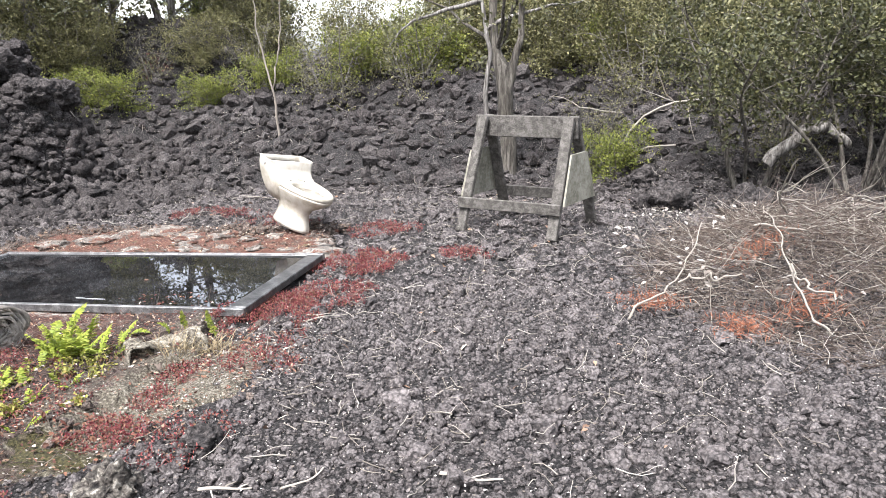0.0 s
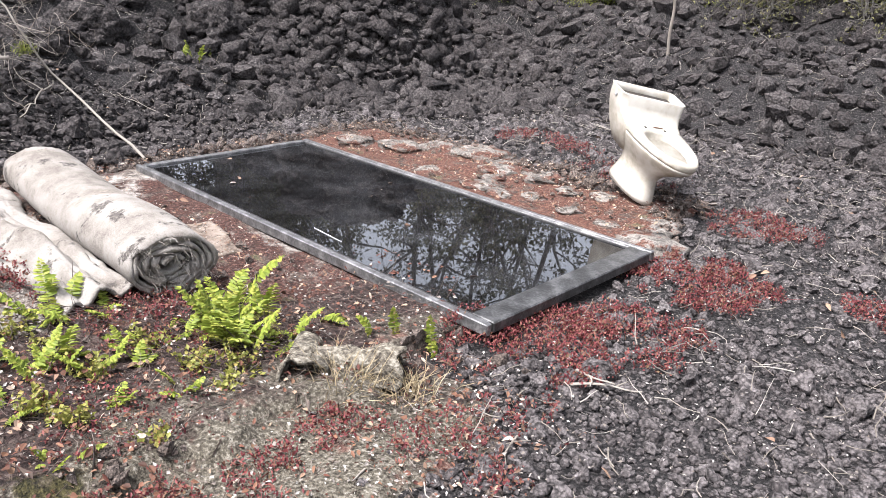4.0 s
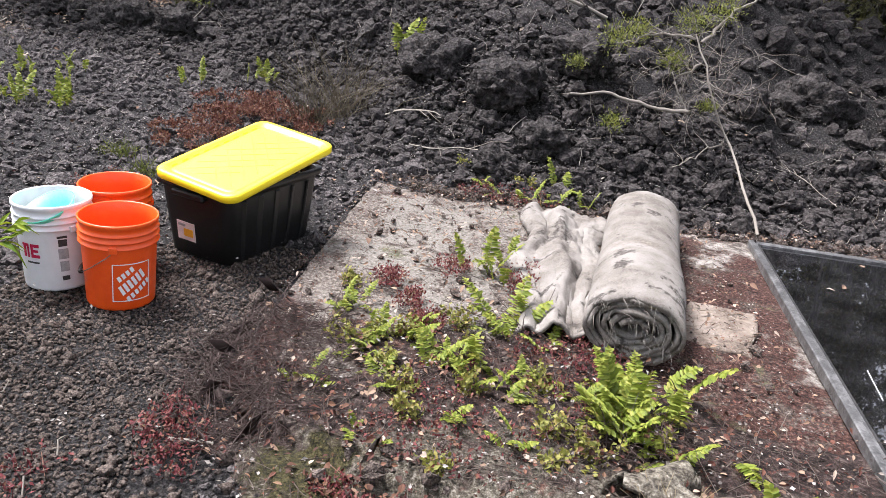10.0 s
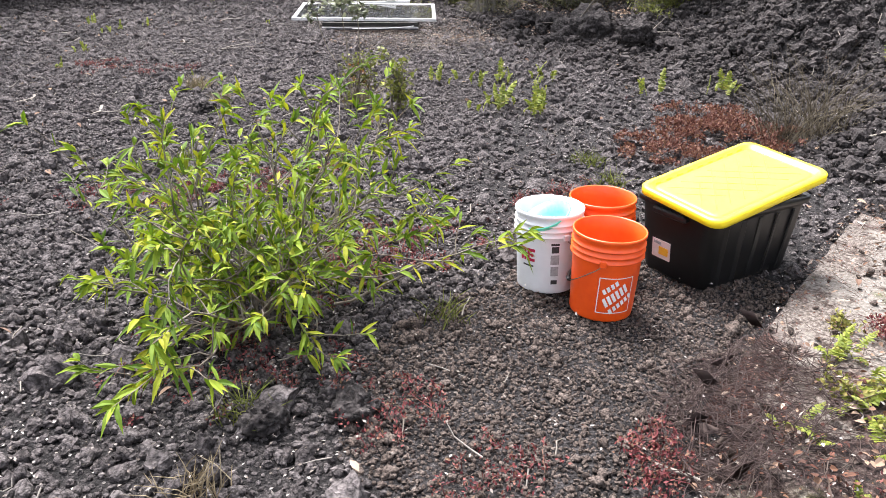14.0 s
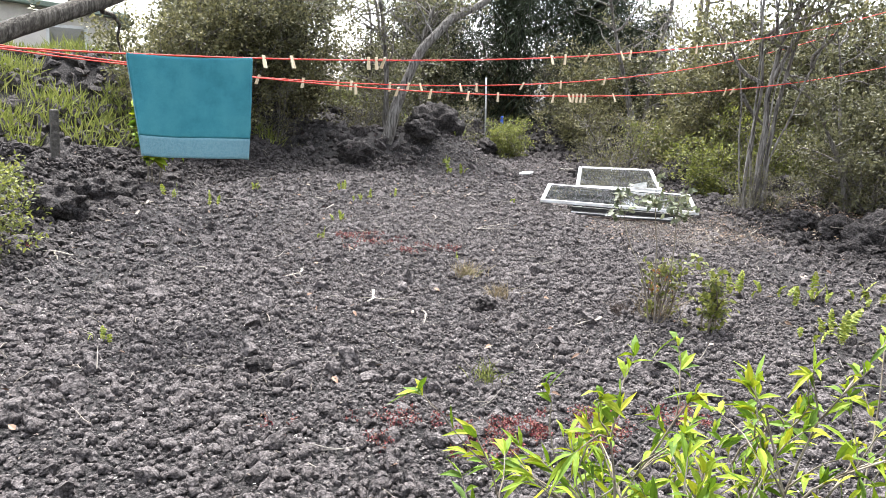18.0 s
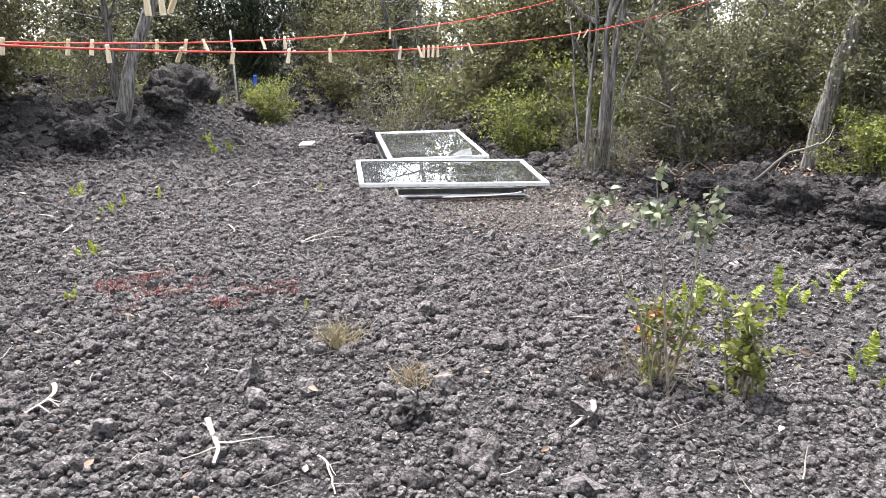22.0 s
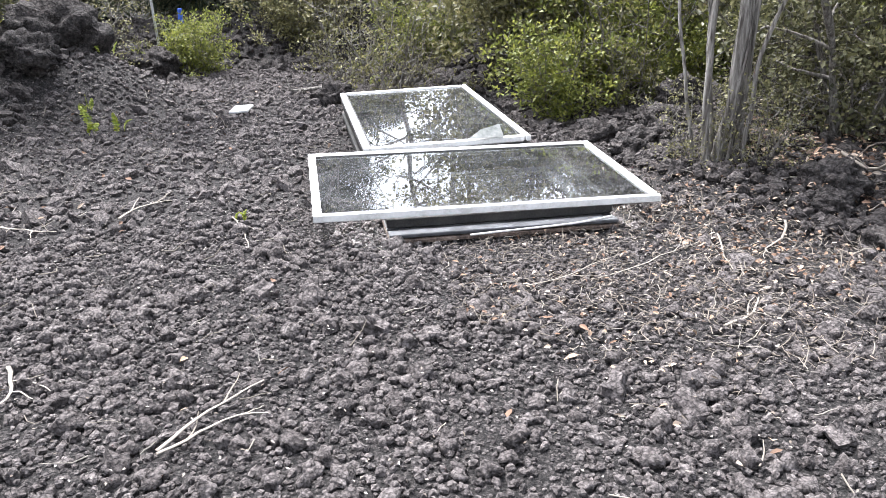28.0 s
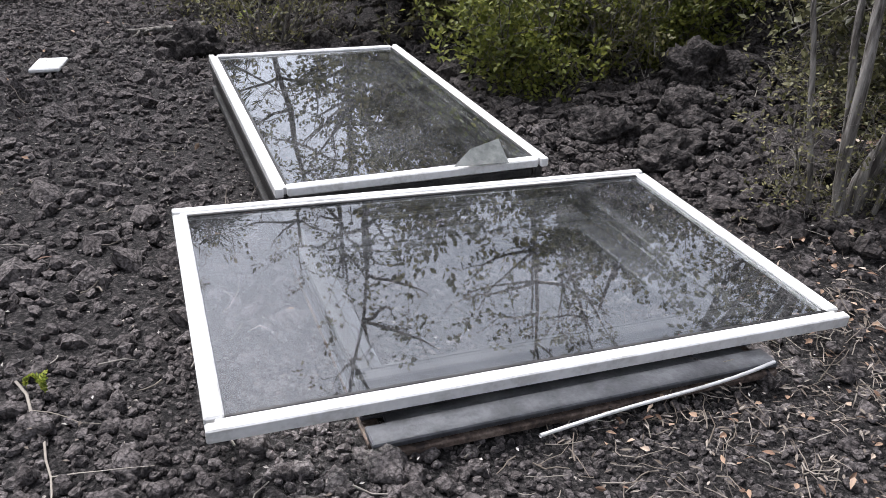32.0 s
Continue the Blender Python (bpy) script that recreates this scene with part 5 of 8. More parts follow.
# ---- sawhorse ----
def sawhorse():
    fl, fr, brr = Vector((-0.885, 6.525, 0.02)), Vector((-0.1, 6.215, 0.02)), Vector((0.225, 6.885, 0.02))
    bl = fl + (brr - fr)
    t = thing("sawhorse", "weathered grey timber sawhorse with plywood end gussets", "sawhorse")
    H = 0.95
    mid_l, mid_r = (fl + bl) / 2, (fr + brr) / 2
    ax = (mid_r - mid_l).normalized()
    side = Vector((-ax.y, ax.x, 0))
    tl, tr = mid_l + ax * 0.04 + Vector((0, 0, H)), mid_r - ax * 0.02 + Vector((0, 0, H))
    part("top_beam", beam(tl - ax * 0.1 - Vector((0, 0, 0.085)), tr + ax * 0.06 - Vector((0, 0, 0.085)), 0.042, 0.18, 0.006), "wood", t)
    for f, tp in ((fl, tl), (fr, tr)):
        part("leg", beam(f, tp - side * 0.045 - Vector((0, 0, 0.0)), 0.09, 0.04, 0.005), "wood", t)
    for f, tp in ((bl, tl), (brr, tr)):
        part("leg", beam(f, tp + side * 0.045 - Vector((0, 0, 0.0)), 0.09, 0.04, 0.005), "wood", t)
    k = 0.26
    a, b = fl.lerp(tl - side * 0.045, k), fr.lerp(tr - side * 0.045, k)
    part("lower_rail", beam(a - ax * 0.05 - side * 0.05, b + ax * 0.06 - side * 0.05, 0.035, 0.09, 0.005), "wood", t)
    a, b = bl.lerp(tl + side * 0.045, k), brr.lerp(tr + side * 0.045, k)
    part("lower_rail", beam(a - ax * 0.05 + side * 0.05, b + ax * 0.06 + side * 0.05, 0.035, 0.09, 0.005), "wood", t)
    for f, g, tp, s in ((fl, bl, tl, -1), (fr, brr, tr, 1)):
        lo, hi = 0.28, 0.70
        pts = [f.lerp(tp - side * 0.045, lo), g.lerp(tp + side * 0.045, lo), g.lerp(tp + side * 0.045, hi), f.lerp(tp - side * 0.045, hi)]
        bm = bmesh.new()
        vs = [bm.verts.new(p + ax * s * 0.052) for p in pts] + [bm.verts.new(p + ax * s * 0.068) for p in pts]
        for q in ((0, 1, 2, 3), (7, 6, 5, 4), (0, 4, 5, 1), (1, 5, 6, 2), (2, 6, 7, 3), (3, 7, 4, 0)):
            bm.faces.new([vs[i] for i in q])
        part("gusset", bm, "plywood", t, "peeling plywood gusset")


sawhorse()

# ---- clothesline ----
def cord(pts, label):
    g = Geo()
    g.tube(pts, 0.005, 6)
    return solo("clothesline", g.mesh("clothesline", "cord", True), "cord", label, "clothesline", group="clotheslines")


def sagged(a, b, sag, n=40):
    t = np.linspace(0, 1, n)[:, None]
    p = np.array(a) * (1 - t) + np.array(b) * t
    p[:, 2] -= sag * 4 * (t * (1 - t))[:, 0]
    return p


A_ = sagged((1.2, -2.95, 1.48), (-11.6, -3.10, 2.85), 0.42)
B_ = sagged((1.2, -4.5, 1.81), (-11.5, -2.95, 2.14), 0.56)
C_ = sagged((1.2, -4.75, 1.80), (-11.9, -3.9, 2.6), 0.72)
for pts, n in ((A_, "high"), (B_, "low"), (C_, "middle")):
    cord(pts, "thin red clothesline cord strung between the trees")


def peg(p, lean, along):
    t = thing("clothes_peg", "wooden spring clothes peg clipped on the red cord", "clothes peg", Matrix.Translation(p) @ pose(0, 0, 0, 0, lean, along), "clothes pegs")
    for s in (-1, 1):
        part("prong", beam((0, s * 0.007, -0.062), (0, s * 0.004, 0.022), 0.009, 0.014, 0.002), "pin", t)
    part("spring", box(0.006, 0.016, 0.008, (0, 0, -0.01), 0.002), "steel", t)
    return t


base_peg = peg(Vector(A_[20]), 0, 95)
for pts, places in ((A_, (0.30, 0.315, 0.36, 0.365, 0.37, 0.50, 0.535, 0.57, 0.58, 0.66, 0.70, 0.74)),
                    (B_, (0.33, 0.40, 0.43, 0.455, 0.485, 0.51, 0.56, 0.575, 0.579, 0.583, 0.587, 0.591, 0.62, 0.75, 0.76)),
                    (C_, (0.30, 0.32, 0.345, 0.375, 0.40, 0.41, 0.44, 0.455, 0.465, 0.50, 0.515, 0.56, 0.60, 0.65))):
    for s in places:
        i = s * (len(pts) - 1)
        p = pts[int(i)] * (1 - i % 1) + pts[int(i) + 1] * (i % 1)
        copy_thing(base_peg, Matrix.Translation(p) @ pose(0, 0, 0, RNG.uniform(-6, 6), RNG.choice([0, 0, 5, -25, 30, 12]), 95))


def hung_towel():
    nu, nv = 44, 40
    Hh = 0.58
    x1, x0 = -2.56, -1.82
    t = thing("towel", "teal terry towel with a pale border pegged on the cord", "towel")
    u, v = np.meshgrid(np.linspace(0, 1, nu), np.linspace(0, 1, nv), indexing="ij")
    px = x0 + (x1 - x0) * u - 0.075 * (1 - u) * v
    line_z = np.interp(-px[:, 0], -A_[:, 0], A_[:, 2])[:, None]
    py = np.interp(-px[:, 0], -A_[:, 0], A_[:, 1])[:, None] + 0.018 * v * np.sin(u * 9 + 1.5 * v) + 0.03 * v * (fbm(u * 3, v * 2, 71) - 0.47)
    pz = line_z + 0.004 - 0.03 * np.sin(np.pi * u) * (1 - v) * 0.4 - v * (Hh + 0.012 * np.sin(u * 4 + 1) + 0.05 * u - 0.035 * (1 - u))
    i, j = np.meshgrid(np.arange(nu - 1), np.arange(nv - 1), indexing="ij")
    q = np.stack([i * nv + j, (i + 1) * nv + j, (i + 1) * nv + j + 1, i * nv + j + 1], -1).reshape(-1, 4)
    V = np.stack([px.ravel(), py.ravel(), pz.ravel()], 1)
    cut = int(nv * 0.775)
    for name, sel, material, lab in (("cloth", q[(j.ravel() < cut)], "towel", ""), ("border", q[(j.ravel() >= cut)], "towel_band", "pale woven border")):
        used, inv = np.unique(sel, return_inverse=True)
        ob = part(name, mesh_np(name, V[used], inv.reshape(-1, 4), material, True), material, t, lab)
        ob.modifiers.new("thick", "SOLIDIFY").thickness = 0.008
    for e in (0, nu - 1):
        g = Geo()
        g.tube(V.reshape(nu, nv, 3)[e], 0.005, 5)
        part("hem", g.mesh("hem", "towel_band", True), "towel_band", t)


hung_towel()

# ---- plants ----
def leaf_dirs(k, up=0.4):
    d = RNG.normal(size=(k, 3))
    d[:, 2] += up
    return d


def wander(p, d, L, n, curl_=0.25, lift=0.0):
    """A crooked path of n points from p along d."""
    pts = [np.array(p, float)]
    d = np.array(d, float)
    d /= np.linalg.norm(d)
    for _ in range(n - 1):
        d = d + RNG.normal(0, curl_, 3) + [0, 0, lift]
        d /= np.linalg.norm(d)
        pts.append(pts[-1] + d * L / (n - 1))
    return np.array(pts)


def tree_meshes(height, spread, trunks, limbs, leaf, cluster, girth, leaf_mat, first=0.35, lean=0.12, clump=0.28, bark="bark", thin=0.42):
    """Trunk and crown meshes of one crooked small-leaved tree at the origin."""
    wood, leaves = Geo(), Geo()
    for k in range(trunks):
        a = 2 * np.pi * k / max(1, trunks) + RNG.uniform(0, 1)
        d = [lean * np.cos(a) * (1 + trunks > 2), lean * np.sin(a), 1]
        pts = wander((0.08 * np.cos(a) * (trunks > 1), 0.08 * np.sin(a) * (trunks > 1), -0.15), d, height * RNG.uniform(0.8, 1.0), 12, 0.09, 0.03)
        g = girth * RNG.uniform(0.6, 1.0) / math.sqrt(trunks)
        wood.tube(pts, np.linspace(g, g * 0.25, 12) * (1 + 0.25 * RNG.uniform(-1, 1, 12)), 8)
        for m in range(limbs):
            s = RNG.uniform(first, 1.0)
            i = s * 11
            p = pts[int(min(i, 10))]
            b = RNG.uniform(0, 2 * np.pi)
            lp = wander(p, [np.cos(b), np.sin(b), RNG.uniform(0.0, 0.8)], spread * RNG.uniform(0.5, 1.1) * (1.25 - 0.6 * s), 7, 0.22, 0.03)
            wood.tube(lp, np.linspace(g * 0.4, g * 0.08, 7), 5)
            for h in range(4):
                q0 = lp[RNG.integers(2, 7)]
                tp = wander(q0, RNG.normal(size=3) + [0, 0, 0.5], 0.35 * spread * RNG.uniform(0.5, 1), 4, 0.3, 0.02)
                wood.tube(tp, np.linspace(g * 0.1, 0.004, 4), 3)
                for c in (tp[-1], tp[2]):
                    n = 3 + int(cluster * RNG.uniform(0.3, 1.2))
                    if c[2] > 2.3:
                        n = RNG.integers(8, 18) if RNG.uniform() < thin else 0
                    if not n:
                        continue
                    hubs = RNG.normal(0, clump * 0.45, (max(1, n // 6), 3)) * [1, 1, 0.75]
                    hub = hubs[RNG.integers(0, len(hubs), n)]
                    off = hub + RNG.normal(0, leaf * 0.5, (n, 3))
                    leaves.leaves(c + off, (off - hub) * 8 / leaf * 0.1 + hub * 1.5 + leaf_dirs(n, 0.5) * 0.4, leaf, leaf * 0.58)
    return wood.mesh("trunk", bark, True), leaves.mesh("crown", leaf_mat)


def plant_kind(name, label, category, meshes, names=("trunk", "crown")):
    t = thing(name, label, category)
    for n, me in zip(names, meshes):
        part(n, me, None, t)
    return t


def plant_copies(base, spots, group=""):
    """Sets copies of a plant about; the first spot takes the original."""
    for k, (x, y, s) in enumerate(spots):
        m = Matrix.Translation((x, y, gz(x, y) - 0.05)) @ Matrix.Rotation(RNG.uniform(0, 6.28), 4, "Z") @ Matrix.Diagonal((s, s, s * RNG.uniform(0.9, 1.1), 1))
        if k == 0:
            base.matrix_world = m
            tagged(base, group=group)
        else:
            c = copy_thing(base, m)
            c.matrix_basis = m


K = {}
K["a"] = plant_kind("ohia_tree", "slender grey-barked tree with small olive leaves", "tree", tree_meshes(5.4, 1.4, 2, 22, 0.075, 40, 0.11, "leaf_dark", 0.1, clump=0.34))
K["b"] = plant_kind("ohia_tree", "tall crooked grey tree with sparse olive crown", "tree", tree_meshes(7.2, 1.8, 2, 22, 0.08, 42, 0.16, "leaf_dark", 0.25, clump=0.36))
K["c"] = plant_kind("ohia_tree", "bushy multi-stemmed tree with dense dark leaves", "tree", tree_meshes(3.8, 1.3, 4, 13, 0.07, 40, 0.12, "leaf_dark", 0.08, 0.3, 0.34))
K["d"] = plant_kind("shrub", "rounded yellow-green small-leaved shrub on the bank", "shrub", tree_meshes(1.25, 0.75, 7, 8, 0.055, 17, 0.045, "leaf_mid", 0.05, 0.5, 0.22), ("branchwork", "foliage"))
K["e"] = plant_kind("shrub", "olive scrub bush with bare twigs", "shrub", tree_meshes(2.3, 1.05, 5, 12, 0.07, 26, 0.05, "leaf_olive", 0.03, 0.4, 0.3), ("branchwork", "foliage"))
K["f"] = plant_kind("bare_shrub", "half-bare shrub of grey twigs with few leaves", "shrub", tree_meshes(1.7, 0.8, 6, 10, 0.05, 2, 0.05, "leaf_olive", 0.05, 0.45, 0.25), ("branchwork", "foliage"))
K["h"] = plant_kind("ohia_tree", "tall leafy tree of the woods beyond the yard", "tree", tree_meshes(4.6, 1.5, 3, 15, 0.09, 24, 0.13, "leaf_dark", 0.12, clump=0.4, thin=0.85))
K["g"] = plant_kind("ohia_tree", "dark many-stemmed tree with bare lower branches", "tree", tree_meshes(2.7, 0.72, 7, 7, 0.052, 20, 0.075, "leaf_deep", 0.45, 0.3, 0.23, "dark_bark"))
iw, il = Geo(), Geo()
pts = wander((0, 0, -0.2), (0, 0, 1), 9.0, 14, 0.03)
iw.tube(pts, np.linspace(0.2, 0.04, 14), 8)
for m in range(130):
    s = RNG.uniform(0.02, 1)
    p, b = pts[int(s * 12.9)], RNG.uniform(0, 6.28)
    lp = wander(p, [np.cos(b), np.sin(b), 0.5], 2.0 * (1.15 - 0.75 * s), 6, 0.12, 0.03)
    iw.tube(lp, np.linspace(0.03, 0.008, 6), 4)
    for c in lp[1:]:
        n = 40
        off = RNG.normal(0, 0.2, (n, 3))
        il.leaves(c + off, off + [0, 0, -0.12] + RNG.normal(0, 0.08, (n, 3)), 0.32, 0.035)
K["i"] = plant_kind("ironwood_tree", "dark feathery ironwood tree with drooping needles", "tree", (iw.mesh("trunk", "bark", True), il.mesh("crown", "needle")))

away = lambda x, y: (outside(np.array([x]), np.array([y]))[0])
plant_copies(K["i"], [(-17.5, -16.5, 1.0), (-16.0, -18.2, 0.9), (-19.5, -15.2, 1.0), (-19.0, -12.8, 0.36), (-21.0, -14.0, 0.42)], "ironwood trees")
plant_copies(K["b"], [(-12.3, -1.6, 0.75), (-9.4, -11.2, 0.8), (-15.5, -8.5, 1.0), (-9.3, 8.2, 0.95), (-8.5, 13.5, 0.8), (2.8, 11.8, 0.8), (-10.4, 11.3, 1.1), (-8.9, 12.2, 0.95), (-9.5, 4.5, 1.0), (-8.9, 6.6, 0.9), (-9.9, 7.5, 1.0), (-10.6, 6.2, 1.0), (-16.5, -10.5, 1.0)], "ohia trees")
plant_copies(K["a"], [(-6.4, -11.6, 0.9), (-7.3, -12.0, 1.0), (-5.7, -11.8, 0.9), (-10.4, -13.0, 1.0), (-14.2, -5.6, 1.0), (-12.9, -0.2, 1.0), (-11.0, 2.4, 0.9), (-9.9, 8.9, 1.0), (4.4, 9.9, 0.9)], "ohia trees")
plant_copies(K["c"], [(-8.9, 8.3, 0.62), (-9.4, 7.2, 0.85), (-9.6, 9.4, 0.62), (-14.4, -2.9, 0.8), (-14.1, -4.4, 0.9), (-14.6, -7.0, 0.8), (-15.4, -6.0, 0.85), (-10.5, -1.0, 0.7), (3.9, 9.8, 0.75), (1.8, 13.0, 0.7), (-1.6, 14.6, 0.7), (-7.6, -12.9, 0.9), (-6.2, -13.0, 0.9), (-11.2, -2.9, 0.72), (-11.7, -1.9, 0.75)], "ohia trees")
plant_copies(K["d"], [(-11.95, -5.5, 0.9), (-12.9, -5.2, 1.0), (-13.6, -5.9, 0.9), (-13.2, -4.7, 1.0), (-6.8, 10.8, 0.6), (-5.6, 11.6, 0.55), (-7.6, 10.4, 0.7), (-4.7, 12.0, 0.6), (0.45, 8.9, 0.5), (-13.0, -2.4, 0.7), (-10.9, -1.2, 0.7), (-9.9, 0.0, 0.9), (-1.1, -5.0, 0.72), (-13.3, -11.9, 0.8), (-11.2, -12.3, 0.8),
                      (-2.2, 12.6, 0.9), (-3.3, 12.4, 0.8), (0.6, 13.0, 0.8), (1.9, 12.4, 0.6), (-8.9, 2.6, 0.8), (-14.8, -8.7, 1.0), (-9.55, -0.85, 0.6), (-12.7, -4.7, 0.7)], "bank shrubs")
plant_copies(K["e"], [(-5.9, -11.5, 1.0), (-6.8, -12.1, 1.0), (-8.0, -12.4, 0.9), (-16.5, -12.4, 1.1), (-15.6, -11.6, 0.8), (-13.4, -6.2, 1.0), (-13.9, -6.6, 1.2), (-14.2, -5.3, 1.2), (-7.9, 11.8, 0.6), (-6.2, 12.6, 0.5), (-3.8, 13.4, 0.55), (-8.6, 12.4, 0.8), (-9.6, 12.0, 0.9), (-9.0, 13.4, 0.9), (-1.8, 13.2, 0.7), (-0.4, 13.0, 0.75), (0.9, 12.6, 0.7), (2.2, 11.6, 0.7), (-9.4, 6.6, 0.9), (-11.4, 0.4, 1.0), (-12.0, -0.9, 0.9), (-5.0, -11.0, 0.9)], "bank shrubs")
plant_copies(K["g"], [(1.8, 8.4, 0.9), (2.75, 8.0, 1.0), (3.3, 8.9, 0.95)], "ohia trees")
plant_copies(K["h"], [(-8.3, 13.0, 1.15), (-11.0, 10.6, 1.2), (-7.6, 14.2, 1.1), (-6.0, 15.4, 0.8), (-18.5, -8.6, 0.6), (-20.5, -5.8, 0.9), (-17.6, -3.4, 0.9), (-19.6, -0.8, 1.1), (-12.8, -16.0, 0.9), (-10.4, -16.2, 0.85), (-15.0, -17.6, 1.0), (-22.5, -10.8, 0.65), (-24.0, -7.6, 1.1), (-21.5, -17.8, 0.75), (-17.4, -14.2, 0.5), (-8.6, -15.8, 0.85), (-16.2, -1.0, 0.9), (-15.0, 1.0, 0.9)], "ohia trees")
plant_copies(K["f"], [(-6.9, 12.2, 0.6), (-5.2, 12.6, 0.6), (-3.6, 11.6, 0.8), (-2.4, 11.9, 0.8), (0.9, 11.4, 0.8), (1.9, 10.4, 0.7), (0.3, 9.9, 0.5), (-7.7, 9.6, 0.6), (2.3, 8.9, 0.7), (-11.6, -3.4, 0.7), (-11.3, -2.6, 0.7), (-12.3, -4.9, 0.8),
                      (-12.6, -7.9, 0.9), (-13.6, -9.2, 0.9), (-9.9, -11.9, 0.9), (-8.9, -11.7, 0.8), (-7.0, -11.3, 0.7), (-5.3, -11.0, 0.7), (-12.0, -12.6, 0.9), (-11.9, -0.6, 0.9), (-10.4, -0.4, 0.7), (-13.4, -1.5, 1.0), (-9.8, -3.75, 0.4), (-9.75, -3.4, 0.42), (-10.1, -1.2, 0.5)], "bare shrubs")
far = []
for k in range(210):
    b, rr = RNG.uniform(0, 2 * np.pi), RNG.uniform(0, 1)
    x, y = -5 + 13 * np.cos(b), -1 + 13 * np.sin(b)
    x, y = x + rr * 17 * np.cos(b), y + rr * 17 * np.sin(b)
    dd = away(x, y)
    house = x > -9 and -1.0 > x and y < -9
    if dd > 3.2 and not (house and dd < 30) and not (abs(x - 2) < 6 and -8 < y < 6):
        far.append((x, y, RNG.uniform(0.8, 1.25)))
for k in range(34):
    far.append((RNG.uniform(-12, 6), RNG.uniform(13.8, 18.5), 1.15))
for n, (x, y, s) in enumerate(far):
    for k in ("efedefd"[n % 7] if y > 5 else "efeecafebced"[n % 12]):
        s = s * (float(np.clip(0.54 + (y - 13.8) * 0.07, 0.45, 0.85)) + (0.2 if x > -2.8 else 0.0) if y > 5 else 0.85)
        m = Matrix.Translation((x, y, gz(x, y) - 0.1)) @ Matrix.Rotation(RNG.uniform(0, 6.28), 4, "Z") @ Matrix.Diagonal((s, s, s, 1))
        copy_thing(K[k], m).matrix_basis = m

# ---- ferns ----
def frond_mesh(L, curl_, seed, material="fern"):
    g = Geo()
    n = 26
    s = np.linspace(0, 1, n)
    pts = np.stack([L * s * (1 - 0.25 * curl_ * s), 0.03 * L * np.sin(3 * s + seed), L * (0.75 * s - 0.75 * curl_ * s * s)], 1)
    g.tube(pts[::3], np.linspace(0.0025, 0.0008, len(pts[::3])), 4)
    w = 0.17 * L * np.clip(np.sin(np.pi * (0.12 + 0.88 * s)) ** 0.6, 0.1, 1)
    t = np.gradient(pts, axis=0)
    t /= np.linalg.norm(t, axis=1, keepdims=True)
    side = np.cross(t, [0, 0, 1.0])
    side /= np.linalg.norm(side, axis=1, keepdims=True) + 1e-9
    for sg in (-1, 1):
        g.blades(pts[3:], sg * side[3:] + t[3:] * 0.25 + np.array([0, 0, 0.16]), w[3:] * 1.08, L * 0.06, 0.12, 0.3, ((0.0, 0.45), (0.35, 1.0), (0.75, 0.85), (1.0, 0.1)))
    return g.mesh("frond", material)


FRONDS = [frond_mesh(0.32, 0.5, 1), frond_mesh(0.26, 0.8, 2), frond_mesh(0.36, 0.3, 3), frond_mesh(0.22, 1.0, 4)]


def fern(x, y, n, size, label, upright=0.0, z=None):
    z = float(top(np.array([x]), np.array([y]))[0]) if z is None else z
    t = thing("fern", label, "fern", Matrix.Translation((x, y, z)), "ferns")
    for k in range(n):
        me = FRONDS[RNG.integers(0, 4)]
        o = part("frond", me, "fern", t)
        o.matrix_local = pose(RNG.normal(0, 0.11 * size), RNG.normal(0, 0.11 * size), 0, 0, -upright - RNG.uniform(-15, 25), 360 * k / n + RNG.uniform(-25, 25)) @ Matrix.Scale(size * RNG.uniform(0.7, 1.2), 4)


fern(-2.5, 3.52, 60, 0.56, "large lime green sword fern beside the rolled rug", 24)
fern(-2.62, 3.34, 11, 0.46, "lime green fern clump before the rolled rug", 8)
fern(-2.36, 3.62, 10, 0.48, "lime green fern clump before the rolled rug", 8)
fern(-2.60, 3.68, 8, 0.75, "lime green sword fern at the rug end", 18)
fern(-3.05, 3.10, 10, 0.55, "lime green fern clump on the old carpet", 8)
fern(-2.95, 3.22, 8, 0.5, "lime green fern clump on the old carpet", 8)
fern(-3.62, 3.04, 9, 0.62, "upright yellow-green fern against the crumpled rug", 38)
for x, y, n, s in ((-2.79, 2.72, 9, 0.4), (-2.67, 2.62, 9, 0.36), (-2.44, 2.56, 8, 0.34), (-2.66, 2.9, 9, 0.42), (-2.5, 2.72, 7, 0.34), (-2.6, 3.2, 8, 0.42), (-2.72, 3.02, 8, 0.38), (-2.25, 3.2, 6, 0.3), (-2.2, 2.75, 5, 0.26), (-2.93, 2.5, 6, 0.34), (-4.9, 3.24, 8, 0.5), (-4.95, 3.5, 6, 0.4), (-2.80, 2.66, 6, 0.36), (-2.58, 3.06, 7, 0.5), (-3.05, 2.5, 6, 0.36), (-2.9, 2.85, 6, 0.4), (-2.35, 3.0, 5, 0.4), (-4.95, 2.95, 6, 0.6), (-5.1, 3.35, 6, 0.6)):
    fern(x, y, n, s, "small yellow-green fern in the leaf litter", 12)
for x, y, s in ((-2.12, 3.92, 0.62), (-1.95, 4.05, 0.4)):
    fern(x, y, 2, s, "single upright yellowing fern frond by the glass panel", 55)
